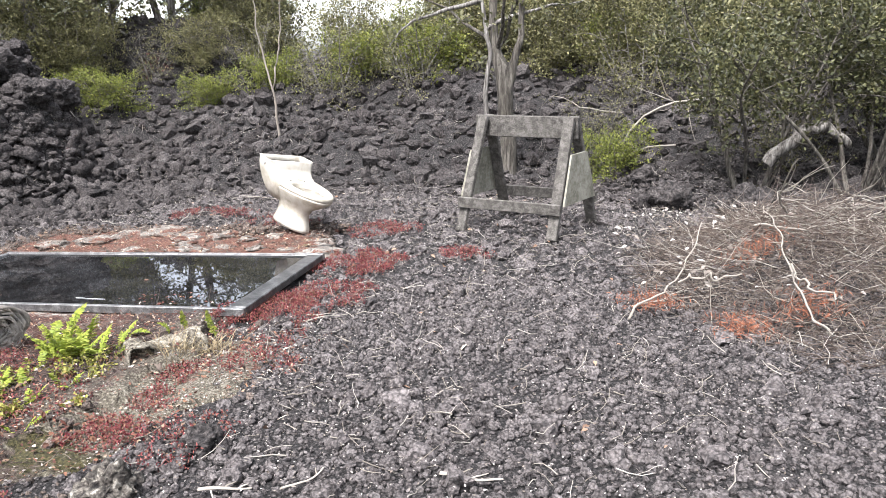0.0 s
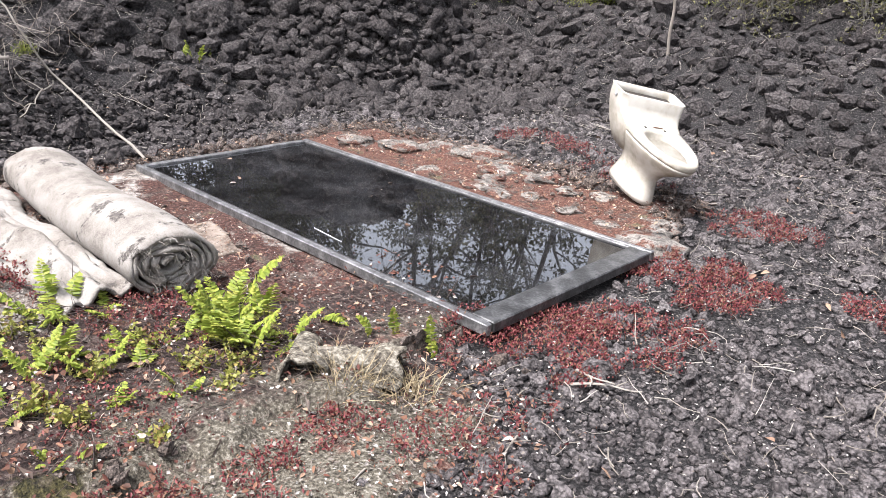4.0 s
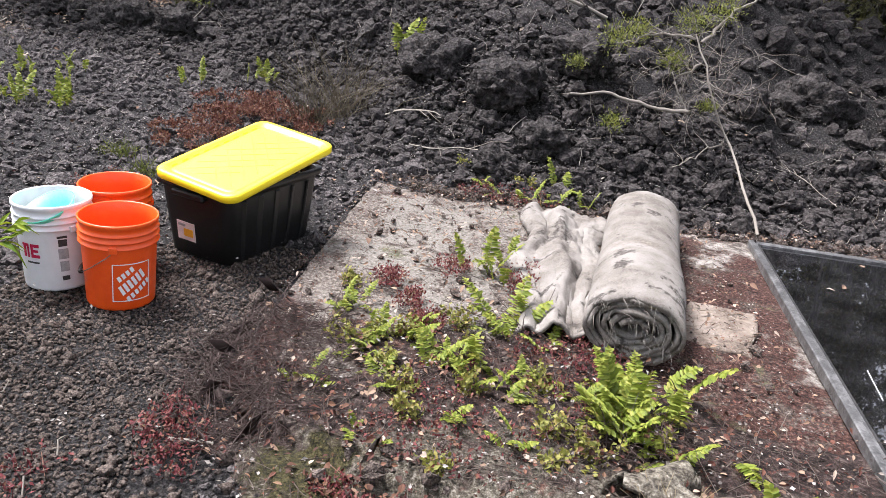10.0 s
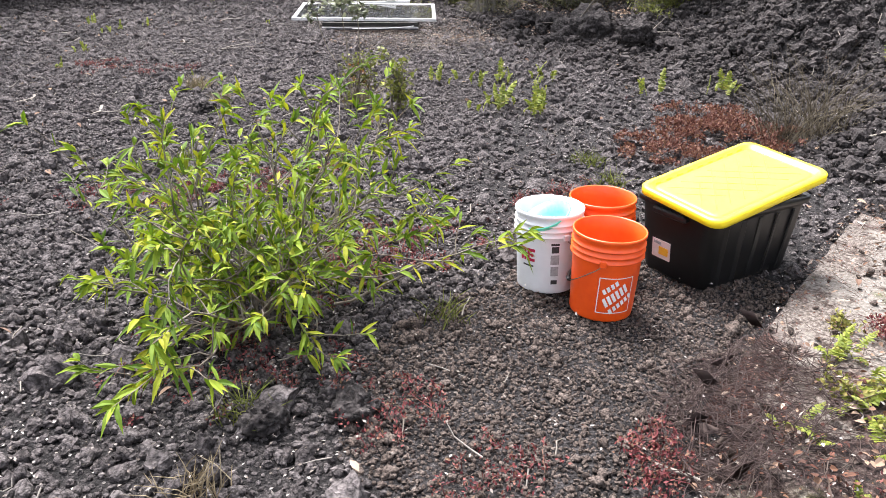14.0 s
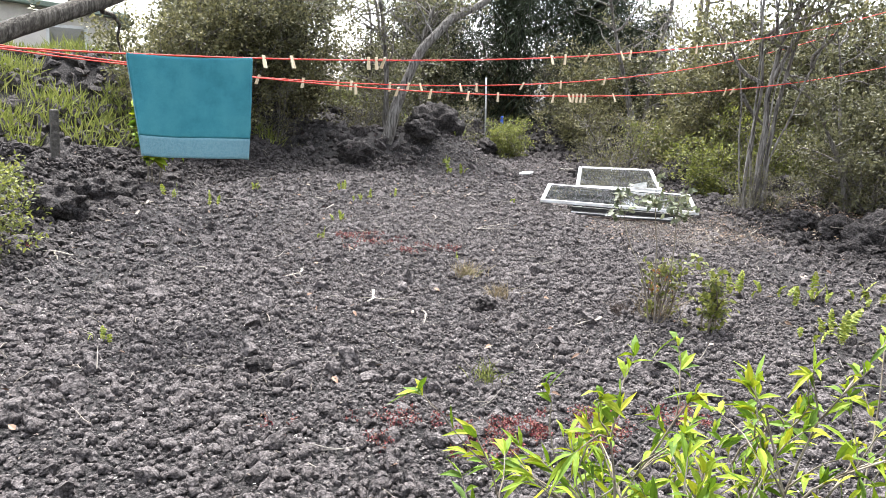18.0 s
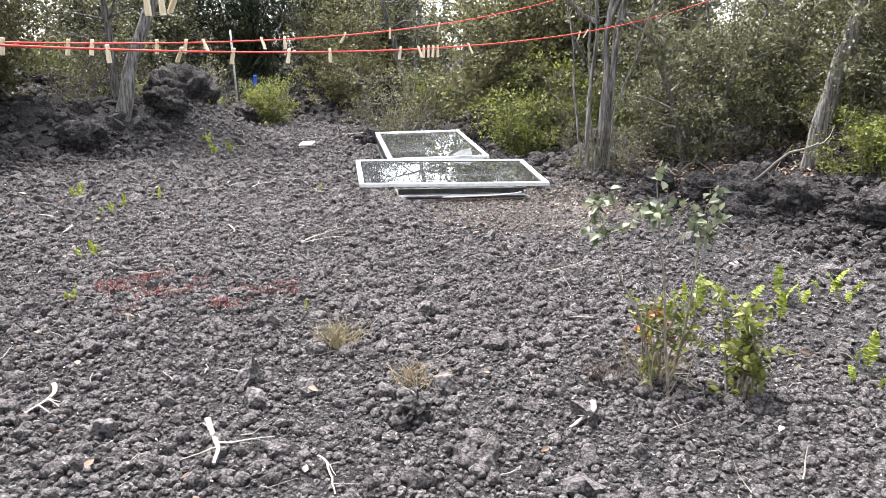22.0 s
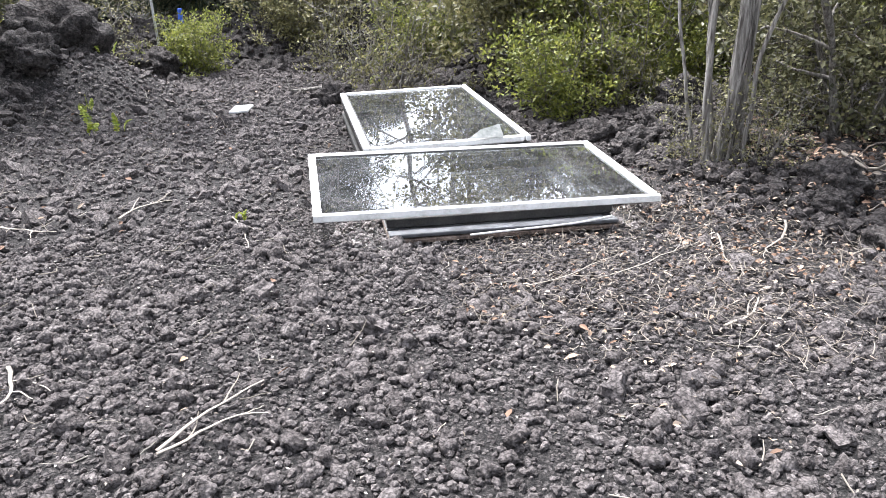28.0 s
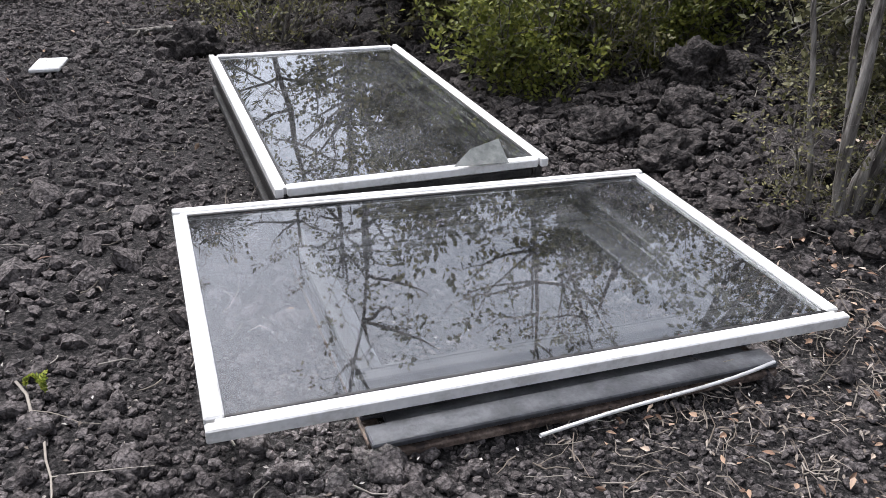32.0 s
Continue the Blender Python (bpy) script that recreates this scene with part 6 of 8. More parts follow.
for x, y, s in ((-6.19, -1.34, 0.65), (-6.45, -1.15, 0.6), (-6.75, -0.95, 0.6), (-5.31, -0.61, 0.6), (-5.49, -0.44, 0.75), (-5.44, -0.24, 0.6), (-5.6, -0.62, 0.5), (-6.05, -1.6, 0.5), (-6.9, 0.2, 0.6), (-7.1, 0.7, 0.6),
                (-9.2, -8.9, 0.8), (-4.9, -7.6, 0.5), (-3.6, -7.2, 0.5), (-3.9, -6.6, 0.4), (-6.8, 2.1, 1.0), (-6.6, 6.1, 0.6), (-13.2, -8.4, 0.9), (-1.55, -2.6, 0.35), (-6.0, -7.35, 0.4), (-5.95, -6.64, 0.3), (-5.7, -6.54, 0.3), (-6.38, -6.7, 0.3), (-10.55, -10.5, 0.6), (-4.7, -5.34, 0.35), (-7.69, -5.84, 0.3), (-4.02, -4.59, 0.3), (-4.64, -3.37, 0.2), (-9.55, -9.5, 0.4)):
    fern(x, y, RNG.integers(4, 7), s, "upright bright green fern rooted between lava stones", 50, gz(x, y) + 0.02)

def seedling(x, y, n, size, material="fern"):
    """A low plant of a few stems with rounded leaves."""
    t = thing("seedling", "small yellow-green round-leaved plant in the litter", "seedling", Matrix.Translation((x, y, float(top(np.array([x]), np.array([y]))[0]))), "seedlings")
    lv = Geo()
    for k in range(n):
        w = wander((RNG.normal(0, 0.02), RNG.normal(0, 0.02), 0), [RNG.normal(0, 0.7), RNG.normal(0, 0.7), 1], size * RNG.uniform(0.6, 1.1), 5, 0.2)
        g = Geo()
        g.tube(w, np.linspace(0.0022, 0.001, 5), 4)
        part("stem", g.mesh("stem", "twig_brown_grey", True), None, t)
        c = np.repeat(w[1:], 7, 0)
        lv.leaves(c + RNG.normal(0, 0.01, c.shape), RNG.normal(size=c.shape) + [0, 0, 0.4], 0.019, 0.014)
    part("foliage", lv.mesh("foliage", material), None, t)


for x, y, n, z in ((-2.73, 2.6, 8, 0.12), (-2.6, 2.72, 7, 0.1), (-2.45, 2.82, 8, 0.11), (-2.32, 2.87, 7, 0.1), (-2.53, 3.04, 8, 0.12), (-2.85, 2.75, 7, 0.1), (-2.1, 3.0, 5, 0.07), (-2.62, 3.26, 8, 0.13), (-2.28, 3.4, 8, 0.13), (-2.36, 3.3, 8, 0.12), (-2.2, 3.3, 6, 0.09),
                   (-3.0, 2.95, 8, 0.12), (-2.8, 3.0, 7, 0.1), (-3.25, 2.45, 6, 0.09), (-2.4, 3.62, 6, 0.1), (-2.02, 3.9, 3, 0.05), (-5.2, 3.1, 6, 0.12), (-5.3, 2.7, 6, 0.12)):
    seedling(x, y, n, z * 0.8, "seedling_leaf")

# ---- red groundcover ----
def red_patch(x, y, rx, ry, n, leaf=0.0145, material="red", lift=0.02, label="low mat of red succulent groundcover over the lava"):
    g = Geo()
    a, q = RNG.uniform(0, 2 * np.pi, n), np.sqrt(RNG.uniform(0, 1, n))
    px, py = x + rx * q * np.cos(a), y + ry * q * np.sin(a)
    keepit = fbm(px * 7, py * 7, 77) + 0.2 * (1 - q) > (0.47 if y > 2.4 else 0.56)
    px, py = px[keepit], py[keepit]
    z = top(px, py) + lift + RNG.uniform(0, 0.045, len(px)) * (1 - 0.5 * q[keepit])
    c = np.stack([px, py, z], 1)
    for _ in range(5):
        g.leaves(c + RNG.normal(0, 0.008, c.shape), leaf_dirs(len(c), 0.8), leaf, leaf * 0.55)
    for i in range(0, len(c), 14):
        g.tube([c[i] - [0, 0, 0.04], c[i] + RNG.normal(0, 0.01, 3), c[i] + [*RNG.normal(0, 0.03, 2), 0.015]], 0.0012, 3)
    ob = new("red_groundcover", g.mesh("red_groundcover", material))
    return tagged(ob, label, "groundcover", "red groundcover patches", "stuff")


for x, y, rx, ry, n in ((-1.50, 5.45, 0.40, 0.35, 1500), (-1.55, 6.5, 0.35, 0.3, 700), (-1.70, 4.35, 0.35, 0.4, 1300), (-1.45, 4.75, 0.3, 0.3, 700), (-1.85, 2.8, 0.22, 0.16, 380), (-2.35, 3.0, 0.35, 0.3, 240), (-1.78, 3.16, 0.14, 0.14, 200), (-1.8, 3.42, 0.14, 0.16, 220), (-0.74, 5.76, 0.25, 0.15, 300),
                        (-3.55, 7.3, 0.5, 0.3, 800), (-2.7, 7.0, 0.5, 0.25, 600), (-6.9, 12.4, 0.3, 0.2, 300), (-1.45, 3.7, 0.25, 0.35, 400), (-2.75, 3.35, 0.3, 0.25, 500), (-3.5, 3.2, 0.3, 0.1, 420), (-3.28, 2.62, 0.13, 0.08, 170), (-3.12, 2.74, 0.12, 0.07, 170), (-2.97, 2.83, 0.1, 0.07, 130), (-3.55, 2.85, 0.14, 0.08, 120),
                        (-1.72, 1.95, 0.3, 0.2, 200), (-2.05, 2.25, 0.3, 0.12, 330), (-1.45, 2.75, 0.22, 0.25, 160), (-1.75, 1.5, 0.25, 0.2, 160), (-2.7, 0.75, 0.5, 0.35, 900), (-1.7, 0.9, 0.5, 0.4, 700), (-3.9, 0.95, 0.4, 0.25, 500),
                        (-4.35, -4.4, 0.5, 0.3, 700), (-4.7, -3.8, 0.35, 0.2, 300), (-2.95, -0.5, 0.3, 0.25, 420), (-2.25, -1.0, 0.3, 0.2, 220), (-1.85, -1.15, 0.16, 0.14, 160), (-3.6, -0.4, 0.3, 0.2, 300), (-2.6, -0.6, 0.3, 0.2, 300), (-1.2, -5.2, 0.7, 0.4, 700), (-4.95, 3.0, 0.25, 0.4, 400)):
    red_patch(x, y, rx, ry, n)
for x, y, rx, ry, n in ((-5.25, 1.05, 0.6, 0.4, 1500), (-5.7, 1.25, 0.5, 0.45, 1200), (-6.1, 0.9, 0.5, 0.4, 900)):
    red_patch(x, y, rx, ry, n, 0.024, "russet", 0.08, "dense russet low shrub growth at the foot of the bank")

# ---- long-leaved shrub ----
def willow_shrub(cx, cy, n_stems, reach):
    t = thing("willow_leaved_shrub", "sprawling shrub with long lime green leaves", "shrub", Matrix.Translation((cx, cy, gz(cx, cy))))
    for k in range(n_stems):
        a = 2 * np.pi * k / n_stems + RNG.uniform(-0.25, 0.25)
        out = RNG.uniform(0.3, 1.05)
        L = RNG.uniform(0.6, 1.15) * reach
        pts = wander((RNG.normal(0, 0.07), RNG.normal(0, 0.07), 0), [out * np.cos(a), out * np.sin(a), RNG.uniform(0.45, 1.5)], L, 11, 0.17, -0.02)
        pts[:, 2] = np.clip(pts[:, 2], 0.04, 0.86)
        g, lv = Geo(), Geo()
        g.tube(pts, np.linspace(0.006, 0.0018, 11), 5)
        shoots = [pts[-4:]]
        for h in range(6):
            i = RNG.integers(3, 10)
            tw = wander(pts[i], RNG.normal(size=3) * [1, 1, 0.6] + (pts[i] - pts[0]) * 1.2 + [0, 0, 0.5], RNG.uniform(0.12, 0.3), 5, 0.2, 0.02)
            g.tube(tw, np.linspace(0.0028, 0.001, 5), 4)
            shoots.append(tw)
        for path in shoots:
            # a spray of leaves towards the end of each shoot
            n = RNG.integers(6, 13)
            f = np.clip(1 - RNG.exponential(0.22, n), 0.1, 1) * (len(path) - 1.01)
            base = path[f.astype(int)] + (path[f.astype(int) + 1] - path[f.astype(int)]) * (f % 1)[:, None]
            dr = (path[-1] - path[0]) / np.linalg.norm(path[-1] - path[0])
            lv.blades(base, dr * 0.9 + RNG.normal(0, 0.5, (n, 3)), 0.072, 0.0155, 0.35, 0.35, ((0.0, 0.15), (0.25, 0.85), (0.55, 1.0), (1.0, 0.03)))
        st = part("stem", g.mesh("stem", "twig_brown_grey", True), None, t)
        part("foliage", lv.mesh("foliage", "leaf_lime"), None, st)


willow_shrub(-1.83, 0.80, 28, 0.82)
willow_shrub(-2.1, 0.72, 28, 0.86)


def sapling(x, y, h, n, leaf, material, label, lean=(0.0, 0.0), bare=0.35):
    t = thing("sapling", label, "sapling", Matrix.Translation((x, y, gz(x, y))), "saplings")
    lv = Geo()
    for k in range(n):
        pts = wander((RNG.normal(0, 0.04), RNG.normal(0, 0.04), 0), [lean[0] + RNG.normal(0, 0.14), lean[1] + RNG.normal(0, 0.14), 1], h * RNG.uniform(0.65, 1), 8, 0.1, 0.02)
        g = Geo()
        g.tube(pts, np.linspace(0.007, 0.0025, 8), 5)
        stem = part("stem", g.mesh("stem", "twig_brown_grey", True), None, t)
        for h_ in range(7):
            i = RNG.integers(int(8 * bare), 8)
            tw = wander(pts[i], RNG.normal(size=3) + [0, 0, 0.5], RNG.uniform(0.08, 0.2), 4, 0.2)
            g = Geo()
            g.tube(tw, 0.002, 4)
            part("twig", g.mesh("twig", "twig_brown_grey", True), None, stem)
            m = 10
            lv.blades(np.repeat(tw[1:], 6, 0)[:m] + RNG.normal(0, 0.015, (m, 3)), leaf_dirs(m, 0.5), leaf, leaf * 0.72, 0.2, 0.2)
    part("foliage", lv.mesh("foliage", material), None, t)


sapling(-4.74, -1.44, 1.14, 3, 0.045, "leaf_grey", "thin leggy sapling with pale round leaves at its top", (0.02, 0.02), 0.75)
sapling(-4.87, -1.49, 0.46, 6, 0.03, "leaf_mid", "young sapling with tan stems and green leaves", bare=0.35)
sapling(-4.86, -1.5, 0.4, 1, 0.03, "orange_leaf", "young shoots with orange and russet leaves", (-0.25, -0.2), 0.5)
sapling(-4.90, -1.13, 0.46, 6, 0.042, "leaf_mid", "low leafy yellow-green sapling on the lava", bare=0.1)
sapling(-3.75, -8.2, 1.15, 6, 0.17, "leaf_lime", "broad-leaved bright green shrub before the house", bare=0.4)


def tuft(x, y, n, L, material, label, z=None):
    g = Geo()
    zz = gz(x, y) if z is None else z
    for k in range(n):
        a, o = RNG.uniform(0, 6.28), RNG.uniform(0.15, 1.2)
        p = np.array([x, y, zz]) + [*RNG.normal(0, 0.03 + 0.1 * L, 2), 0]
        l = L * RNG.uniform(0.5, 1.1)
        d = np.array([o * np.cos(a), o * np.sin(a), 1.0])
        d /= np.linalg.norm(d)
        g.tube([p, p + d * l * 0.55, p + d * l * 0.95 + [0.12 * l * np.cos(a), 0.12 * l * np.sin(a), -0.12 * l * o]], [0.0022, 0.0016, 0.0005], 3)
    ob = new("grass_tuft", g.mesh("grass_tuft", material))
    return tagged(ob, label, "grass", "grass tufts", "stuff")


for x, y, n, L, m in ((-4.38, -2.95, 110, 0.16, "straw"), (-4.38, -2.97, 25, 0.12, "grass"), (-4.21, -2.39, 90, 0.14, "straw"), (-4.87, -1.5, 60, 0.3, "straw"), (-4.7, -1.7, 60, 0.12, "brown_twig"), (-1.26, 1.95, 90, 0.15, "straw"), (-1.2, 1.35, 60, 0.13, "straw"),
                      (-1.95, 3.62, 140, 0.2, "straw"), (-1.8, 3.75, 80, 0.16, "straw"), (-5.9, 1.55, 120, 0.75, "dead_grass"), (-6.1, 1.7, 90, 0.7, "dead_grass"), (-3.0, -1.2, 50, 0.12, "grass"), (-2.4, 1.25, 40, 0.12, "grass"), (-1.5, 1.15, 50, 0.13, "grass"), (-4.6, 0.7, 90, 0.12, "grass"), (-4.3, 1.0, 60, 0.14, "grass")):
    tuft(x, y, n, L, m, {"grass": "short fresh green grass tuft", "straw": "dry straw-coloured grass tuft"}.get(m, "brown dead grass clump"))

# ---- twigs, leaves and stones on the lava ----
def lay_twigs(name, k, x0, x1, y0, y1, L, r, material, label, test=None, lift=0.03):
    g = Geo()
    x, y = scatter(k, x0, x1, y0, y1)
    ok = (outside(x, y) < 4) if test is None else test(x, y)
    for px, py in zip(x[ok], y[ok]):
        l, a = L * RNG.uniform(0.4, 1.3), RNG.uniform(0, 6.28)
        w = wander((0, 0, 0), (np.cos(a), np.sin(a), RNG.normal(0, 0.15)), l, 4, 0.3)
        g.tube(w + [px, py, 0], np.linspace(r, r * 0.5, 4) * RNG.uniform(0.6, 1.4), 4)
    V = np.concatenate(g.v)
    V[:, 2] += top(V[:, 0], V[:, 1]) + lift
    ob = new(name, mesh_np(name, V, np.concatenate(g.f), material, True))
    return tagged(ob, label, "twigs", kind="stuff")


lay_twigs("twig_litter", 2600, -13, 3, -10, 9, 0.14, 0.003, "twig", "scattered bleached twigs on the lava", lambda x, y: (outside(x, y) < 3) & (pad(x, y) < 0.5))
lay_twigs("twig_litter", 1900, -9.5, -6.8, -4.8, -2.3, 0.1, 0.002, "straw_twig", "bleached twig litter before the door stack", lambda x, y: (np.hypot(x + 8.1, y + 3.5) < 1.1))
lay_twigs("rootlets", 2600, -3.2, -2.0, 2.0, 2.75, 0.17, 0.0015, "root_brown", "tangle of thin dark brown rootlets", lambda x, y: np.hypot((x + 2.5) / 0.45, (y - 2.36) / 0.24) < 1, 0.035)
lay_twigs("fern_thatch", 1500, -3.3, -2.0, 2.7, 4.0, 0.14, 0.0016, "root_brown", "dead brown fern stems matted under the ferns", lambda x, y: (np.hypot((x + 2.5) / 0.3, (y - 3.47) / 0.24) < 1) | (np.hypot((x + 2.98) / 0.26, (y - 3.12) / 0.16) < 1), 0.05)
lay_twigs("rootlets", 900, -3.2, -1.7, 2.4, 4.4, 0.13, 0.0014, "brown_twig", "brown rootlets and stems in the litter", lambda x, y: litter_area(x, y) > 0.5, 0.035)


def lay_leaves(name, k, x0, x1, y0, y1, leaf, material, label, test, lift=0.02, ratio=0.5):
    g = Geo()
    x, y = scatter(k, x0, x1, y0, y1)
    ok = test(x, y)
    x, y = x[ok], y[ok]
    d = RNG.normal(size=(len(x), 3)) * [1, 1, 0.25]
    at = np.stack([x, y, top(x, y) + lift + RNG.uniform(0, 0.025, len(x))], 1)
    if leaf < 0.018:
        g.leaves(at, d, leaf, leaf * ratio, 0.4)
    else:
        g.blades(at, d, leaf, leaf * ratio, 0.35, 0.2)
    ob = new(name, g.mesh(name, material))
    return tagged(ob, label, "fallen leaves", kind="stuff")


lay_leaves("fallen_leaves", 24000, -13, 3, -10, 9, 0.016, "pale_leaf", "pale dead leaf flecks caught between lava stones", lambda x, y: (outside(x, y) < 2.5) & (pad(x, y) < 0.5), 0.025)
lay_leaves("fallen_leaves", 24000, -7.5, 3, 3.2, 11, 0.0115, "pale_leaf", "pale dead leaf flecks over the rubble north of the carpet", lambda x, y: (outside(x, y) < 3.0) & (pad(x, y) < 0.5), 0.035, 0.6)
lay_leaves("fallen_leaves", 9000, -7.5, 1.0, 0.2, 3.4, 0.012, "pale_leaf", "pale dead leaf flecks over the rubble beside the carpet", lambda x, y: (outside(x, y) < 2.0) & (pad(x, y) < 0.5) & (fine_gravel(x, y) < 0.5), 0.03, 0.6)
lay_twigs("twig_litter", 2600, -7.5, 3, 2.5, 11, 0.12, 0.0022, "twig", "thin bleached twigs over the rubble and bank", lambda x, y: (outside(x, y) < 2.6) & (pad(x, y) < 0.5), 0.045)
lay_leaves("fallen_leaves", 900, -13, 3, -10, 9, 0.05, "dry", "curled brown fallen leaves on the lava", lambda x, y: outside(x, y) < 2)
lay_leaves("fallen_leaves", 3200, -5.2, -1.2, 2.0, 6.8, 0.026, "dry", "dry brown leaves over the old carpet", lambda x, y: ((carpet_area(x, y) > 0.3) | (litter_area(x, y) > 0.3)) & ((x < -4.7) | (x > -1.8) | (y < 4.25) | (y > 5.7)), 0.02)
ON = lambda x, y: ((carpet_area(x, y) > 0.3) | (litter_area(x, y) > 0.3)) & ((x < -4.72) | (x > -1.8) | (y < 4.25) | (y > 5.75))
lay_leaves("fallen_leaves", 11000, -5.2, -1.2, 2.0, 6.8, 0.011, "pale_leaf", "pale bits of dead leaf over the old carpet", ON, 0.016)
lay_leaves("fallen_leaves", 15000, -5.2, -1.2, 2.0, 6.8, 0.011, "russet", "russet crumbs of leaf over the old carpet", ON, 0.014)
lay_twigs("rootlets", 3200, -5.1, -1.5, 2.2, 6.7, 0.09, 0.0013, "brown_twig", "thin brown stems lying over the old carpet", ON, 0.02)
lay_leaves("fallen_leaves", 1300, -3.4, -1.3, 2.1, 4.6, 0.024, "russet", "russet and red dead leaves in the litter", lambda x, y: litter_area(x, y) > 0.3, 0.03)
lay_leaves("fallen_leaves", 600, -9.6, -6.8, -4.7, -2.6, 0.028, "dry", "tan dead leaf drift before the door stack", lambda x, y: (np.hypot((x + 8.1) / 1.2, (y + 3.6) / 0.9) < 1), 0.025)
lay_leaves("fallen_leaves", 6500, -9.8, -6.3, -4.7, -2.3, 0.03, "shreds", "narrow pale dead leaves and bark shreds before the door stack", lambda x, y: (np.hypot((x + 8.5) / 1.4, (y + 3.5) / 0.85) + 2.0 * (fbm(x * 3, y * 3, 5) - 0.45) + RNG.uniform(-0.5, 0.5, len(x)) < 0.75), 0.02, 0.22)
lay_leaves("fallen_leaves", 420, -2.9, -1.6, 2.45, 3.9, 0.024, "rust_leaf", "orange-brown dead leaves among the small ferns", lambda x, y: (litter_area(x, y) > 0.4) & (fbm(x * 5, y * 5, 83) > 0.45), 0.045, 0.75)
lay_leaves("fallen_leaves", 1000, -3.3, -1.3, 2.1, 4.4, 0.017, "pale_leaf", "pale dead leaf flakes over the leaf litter", lambda x, y: litter_area(x, y) > 0.25, 0.03, 0.7)
lay_leaves("fallen_leaves", 1500, -11.6, -9.2, -3.6, -1.4, 0.045, "dry", "brown leaf litter in the hollow under the bank trees", lambda x, y: outside(x, y) > 0.3, 0.06)
lay_leaves("fallen_leaves", 2400, -11.0, -7.2, -4.6, -1.6, 0.032, "dry", "drift of dry pale brown leaves beside the doors", lambda x, y: (np.hypot((x + 9.5) / 1.3, (y + 3.1) / 0.8) < 1), 0.02)


def stick(x, y, a, L, r, label="bleached crooked stick lying on the lava", forks=2, rise=0.0, material="twig", z=None):
    g = Geo()
    p = wander((0, 0, 0), (math.cos(radians(a)), math.sin(radians(a)), rise), L, 9, 0.16)
    g.tube(p, np.linspace(r, r * 0.45, 9), 6)
    for k in range(forks):
        q = wander(p[RNG.integers(2, 7)], (math.cos(radians(a + RNG.uniform(-60, 60))), math.sin(radians(a + RNG.uniform(-60, 60))), rise + RNG.uniform(-0.1, 0.3)), L * RNG.uniform(0.25, 0.5), 5, 0.2)
        g.tube(q, np.linspace(r * 0.5, r * 0.2, 5), 5)
    V = np.concatenate(g.v)
    if z is None:
        V[:, 2] = V[:, 2] * (1 if rise else 0.35) + (top(V[:, 0] + x, V[:, 1] + y) + 0.035 if not rise else gz(x, y))
    else:
        V[:, 2] += z
    ob = new("stick", mesh_np("stick", V, np.concatenate(g.f), material, True))
    ob.location = (x, y, 0)
    return tagged(ob, label, "stick", "sticks")


for x, y, a, L, r in ((0.44, 4.58, 40, 1.0, 0.012), (-0.35, 2.61, -7, 0.24, 0.012), (-1.2, 2.4, 35, 0.2, 0.012), (-0.9, 2.44, 40, 0.2, 0.008), (-1.46, 4.28, -28, 0.18, 0.009), (-1.42, 4.17, 48, 0.26, 0.01),
                      (-3.41, -2.81, 55, 0.44, 0.014), (-4.42, -1.63, 38, 0.28, 0.015), (-3.44, -2.29, 80, 0.25, 0.006), (-3.3, -3.62, 70, 0.3, 0.012), (-5.29, -6.87, 117, 0.32, 0.014), (-4.56, -4.78, 140, 0.28, 0.01), (-7.35, -6.45, 207, 0.55, 0.011),
                      (-6.93, -6.89, 72, 0.5, 0.01), (-5.8, -4.43, 170, 0.45, 0.008), (-6.11, -2.66, 136, 0.45, 0.006), (-5.39, -2.13, 152, 0.27, 0.007), (-5.79, -4.42, 178, 0.38, 0.007), (-5.92, -5.3, 88, 0.32, 0.009), (-7.68, -5.9, 78, 0.55, 0.005),
                      (-7.75, -3.75, 150, 0.9, 0.005), (-7.5, -4.0, 130, 0.6, 0.004), (-7.48, -3.15, 160, 0.4, 0.008), (-2.06, 2.24, 108, 0.13, 0.008), (-5.2, -6.3, 60, 0.2, 0.012),
                      (-2.9, 8.0, 170, 0.8, 0.01), (-5.2, 7.6, 150, 0.7, 0.009), (-6.2, 9.0, 20, 0.8, 0.01), (-1.6, 8.6, 10, 0.9, 0.01), (-5.3, 3.6, 150, 0.5, 0.007), (-5.4, 5.2, 200, 0.5, 0.008), (-5.5, 2.3, 100, 0.6, 0.007),
                      (-5.9, 2.0, 60, 0.5, 0.008), (-3.4, -7.0, 30, 0.6, 0.012), (-2.2, -5.6, 70, 0.5, 0.012), (-1.6, -5.0, 140, 0.6, 0.014), (-10.6, -3.0, 170, 0.9, 0.01), (-9.9, -2.2, 150, 1.0, 0.011), (-8.2, -1.0, 140, 0.9, 0.009), (-9.0, -1.9, 200, 0.8, 0.009), (-11.6, -5.0, 100, 0.7, 0.01),
                      (-2.7, -6.6, 20, 0.35, 0.02), (-3.0, -6.4, 80, 0.3, 0.018), (-2.4, -6.9, 140, 0.4, 0.018), (-3.3, -7.0, 50, 0.3, 0.016), (-2.0, -6.0, 10, 0.4, 0.016), (-10.3, -3.3, 60, 0.8, 0.01), (-10.6, -2.6, 100, 0.7, 0.009), (-9.5, -3.2, 130, 0.6, 0.008), (-9.0, -3.1, 20, 0.6, 0.008),
                      (-9.1, -2.7, 80, 0.7, 0.008), (-8.7, -3.4, 30, 0.7, 0.006)):
    stick(x, y, a, L, r)


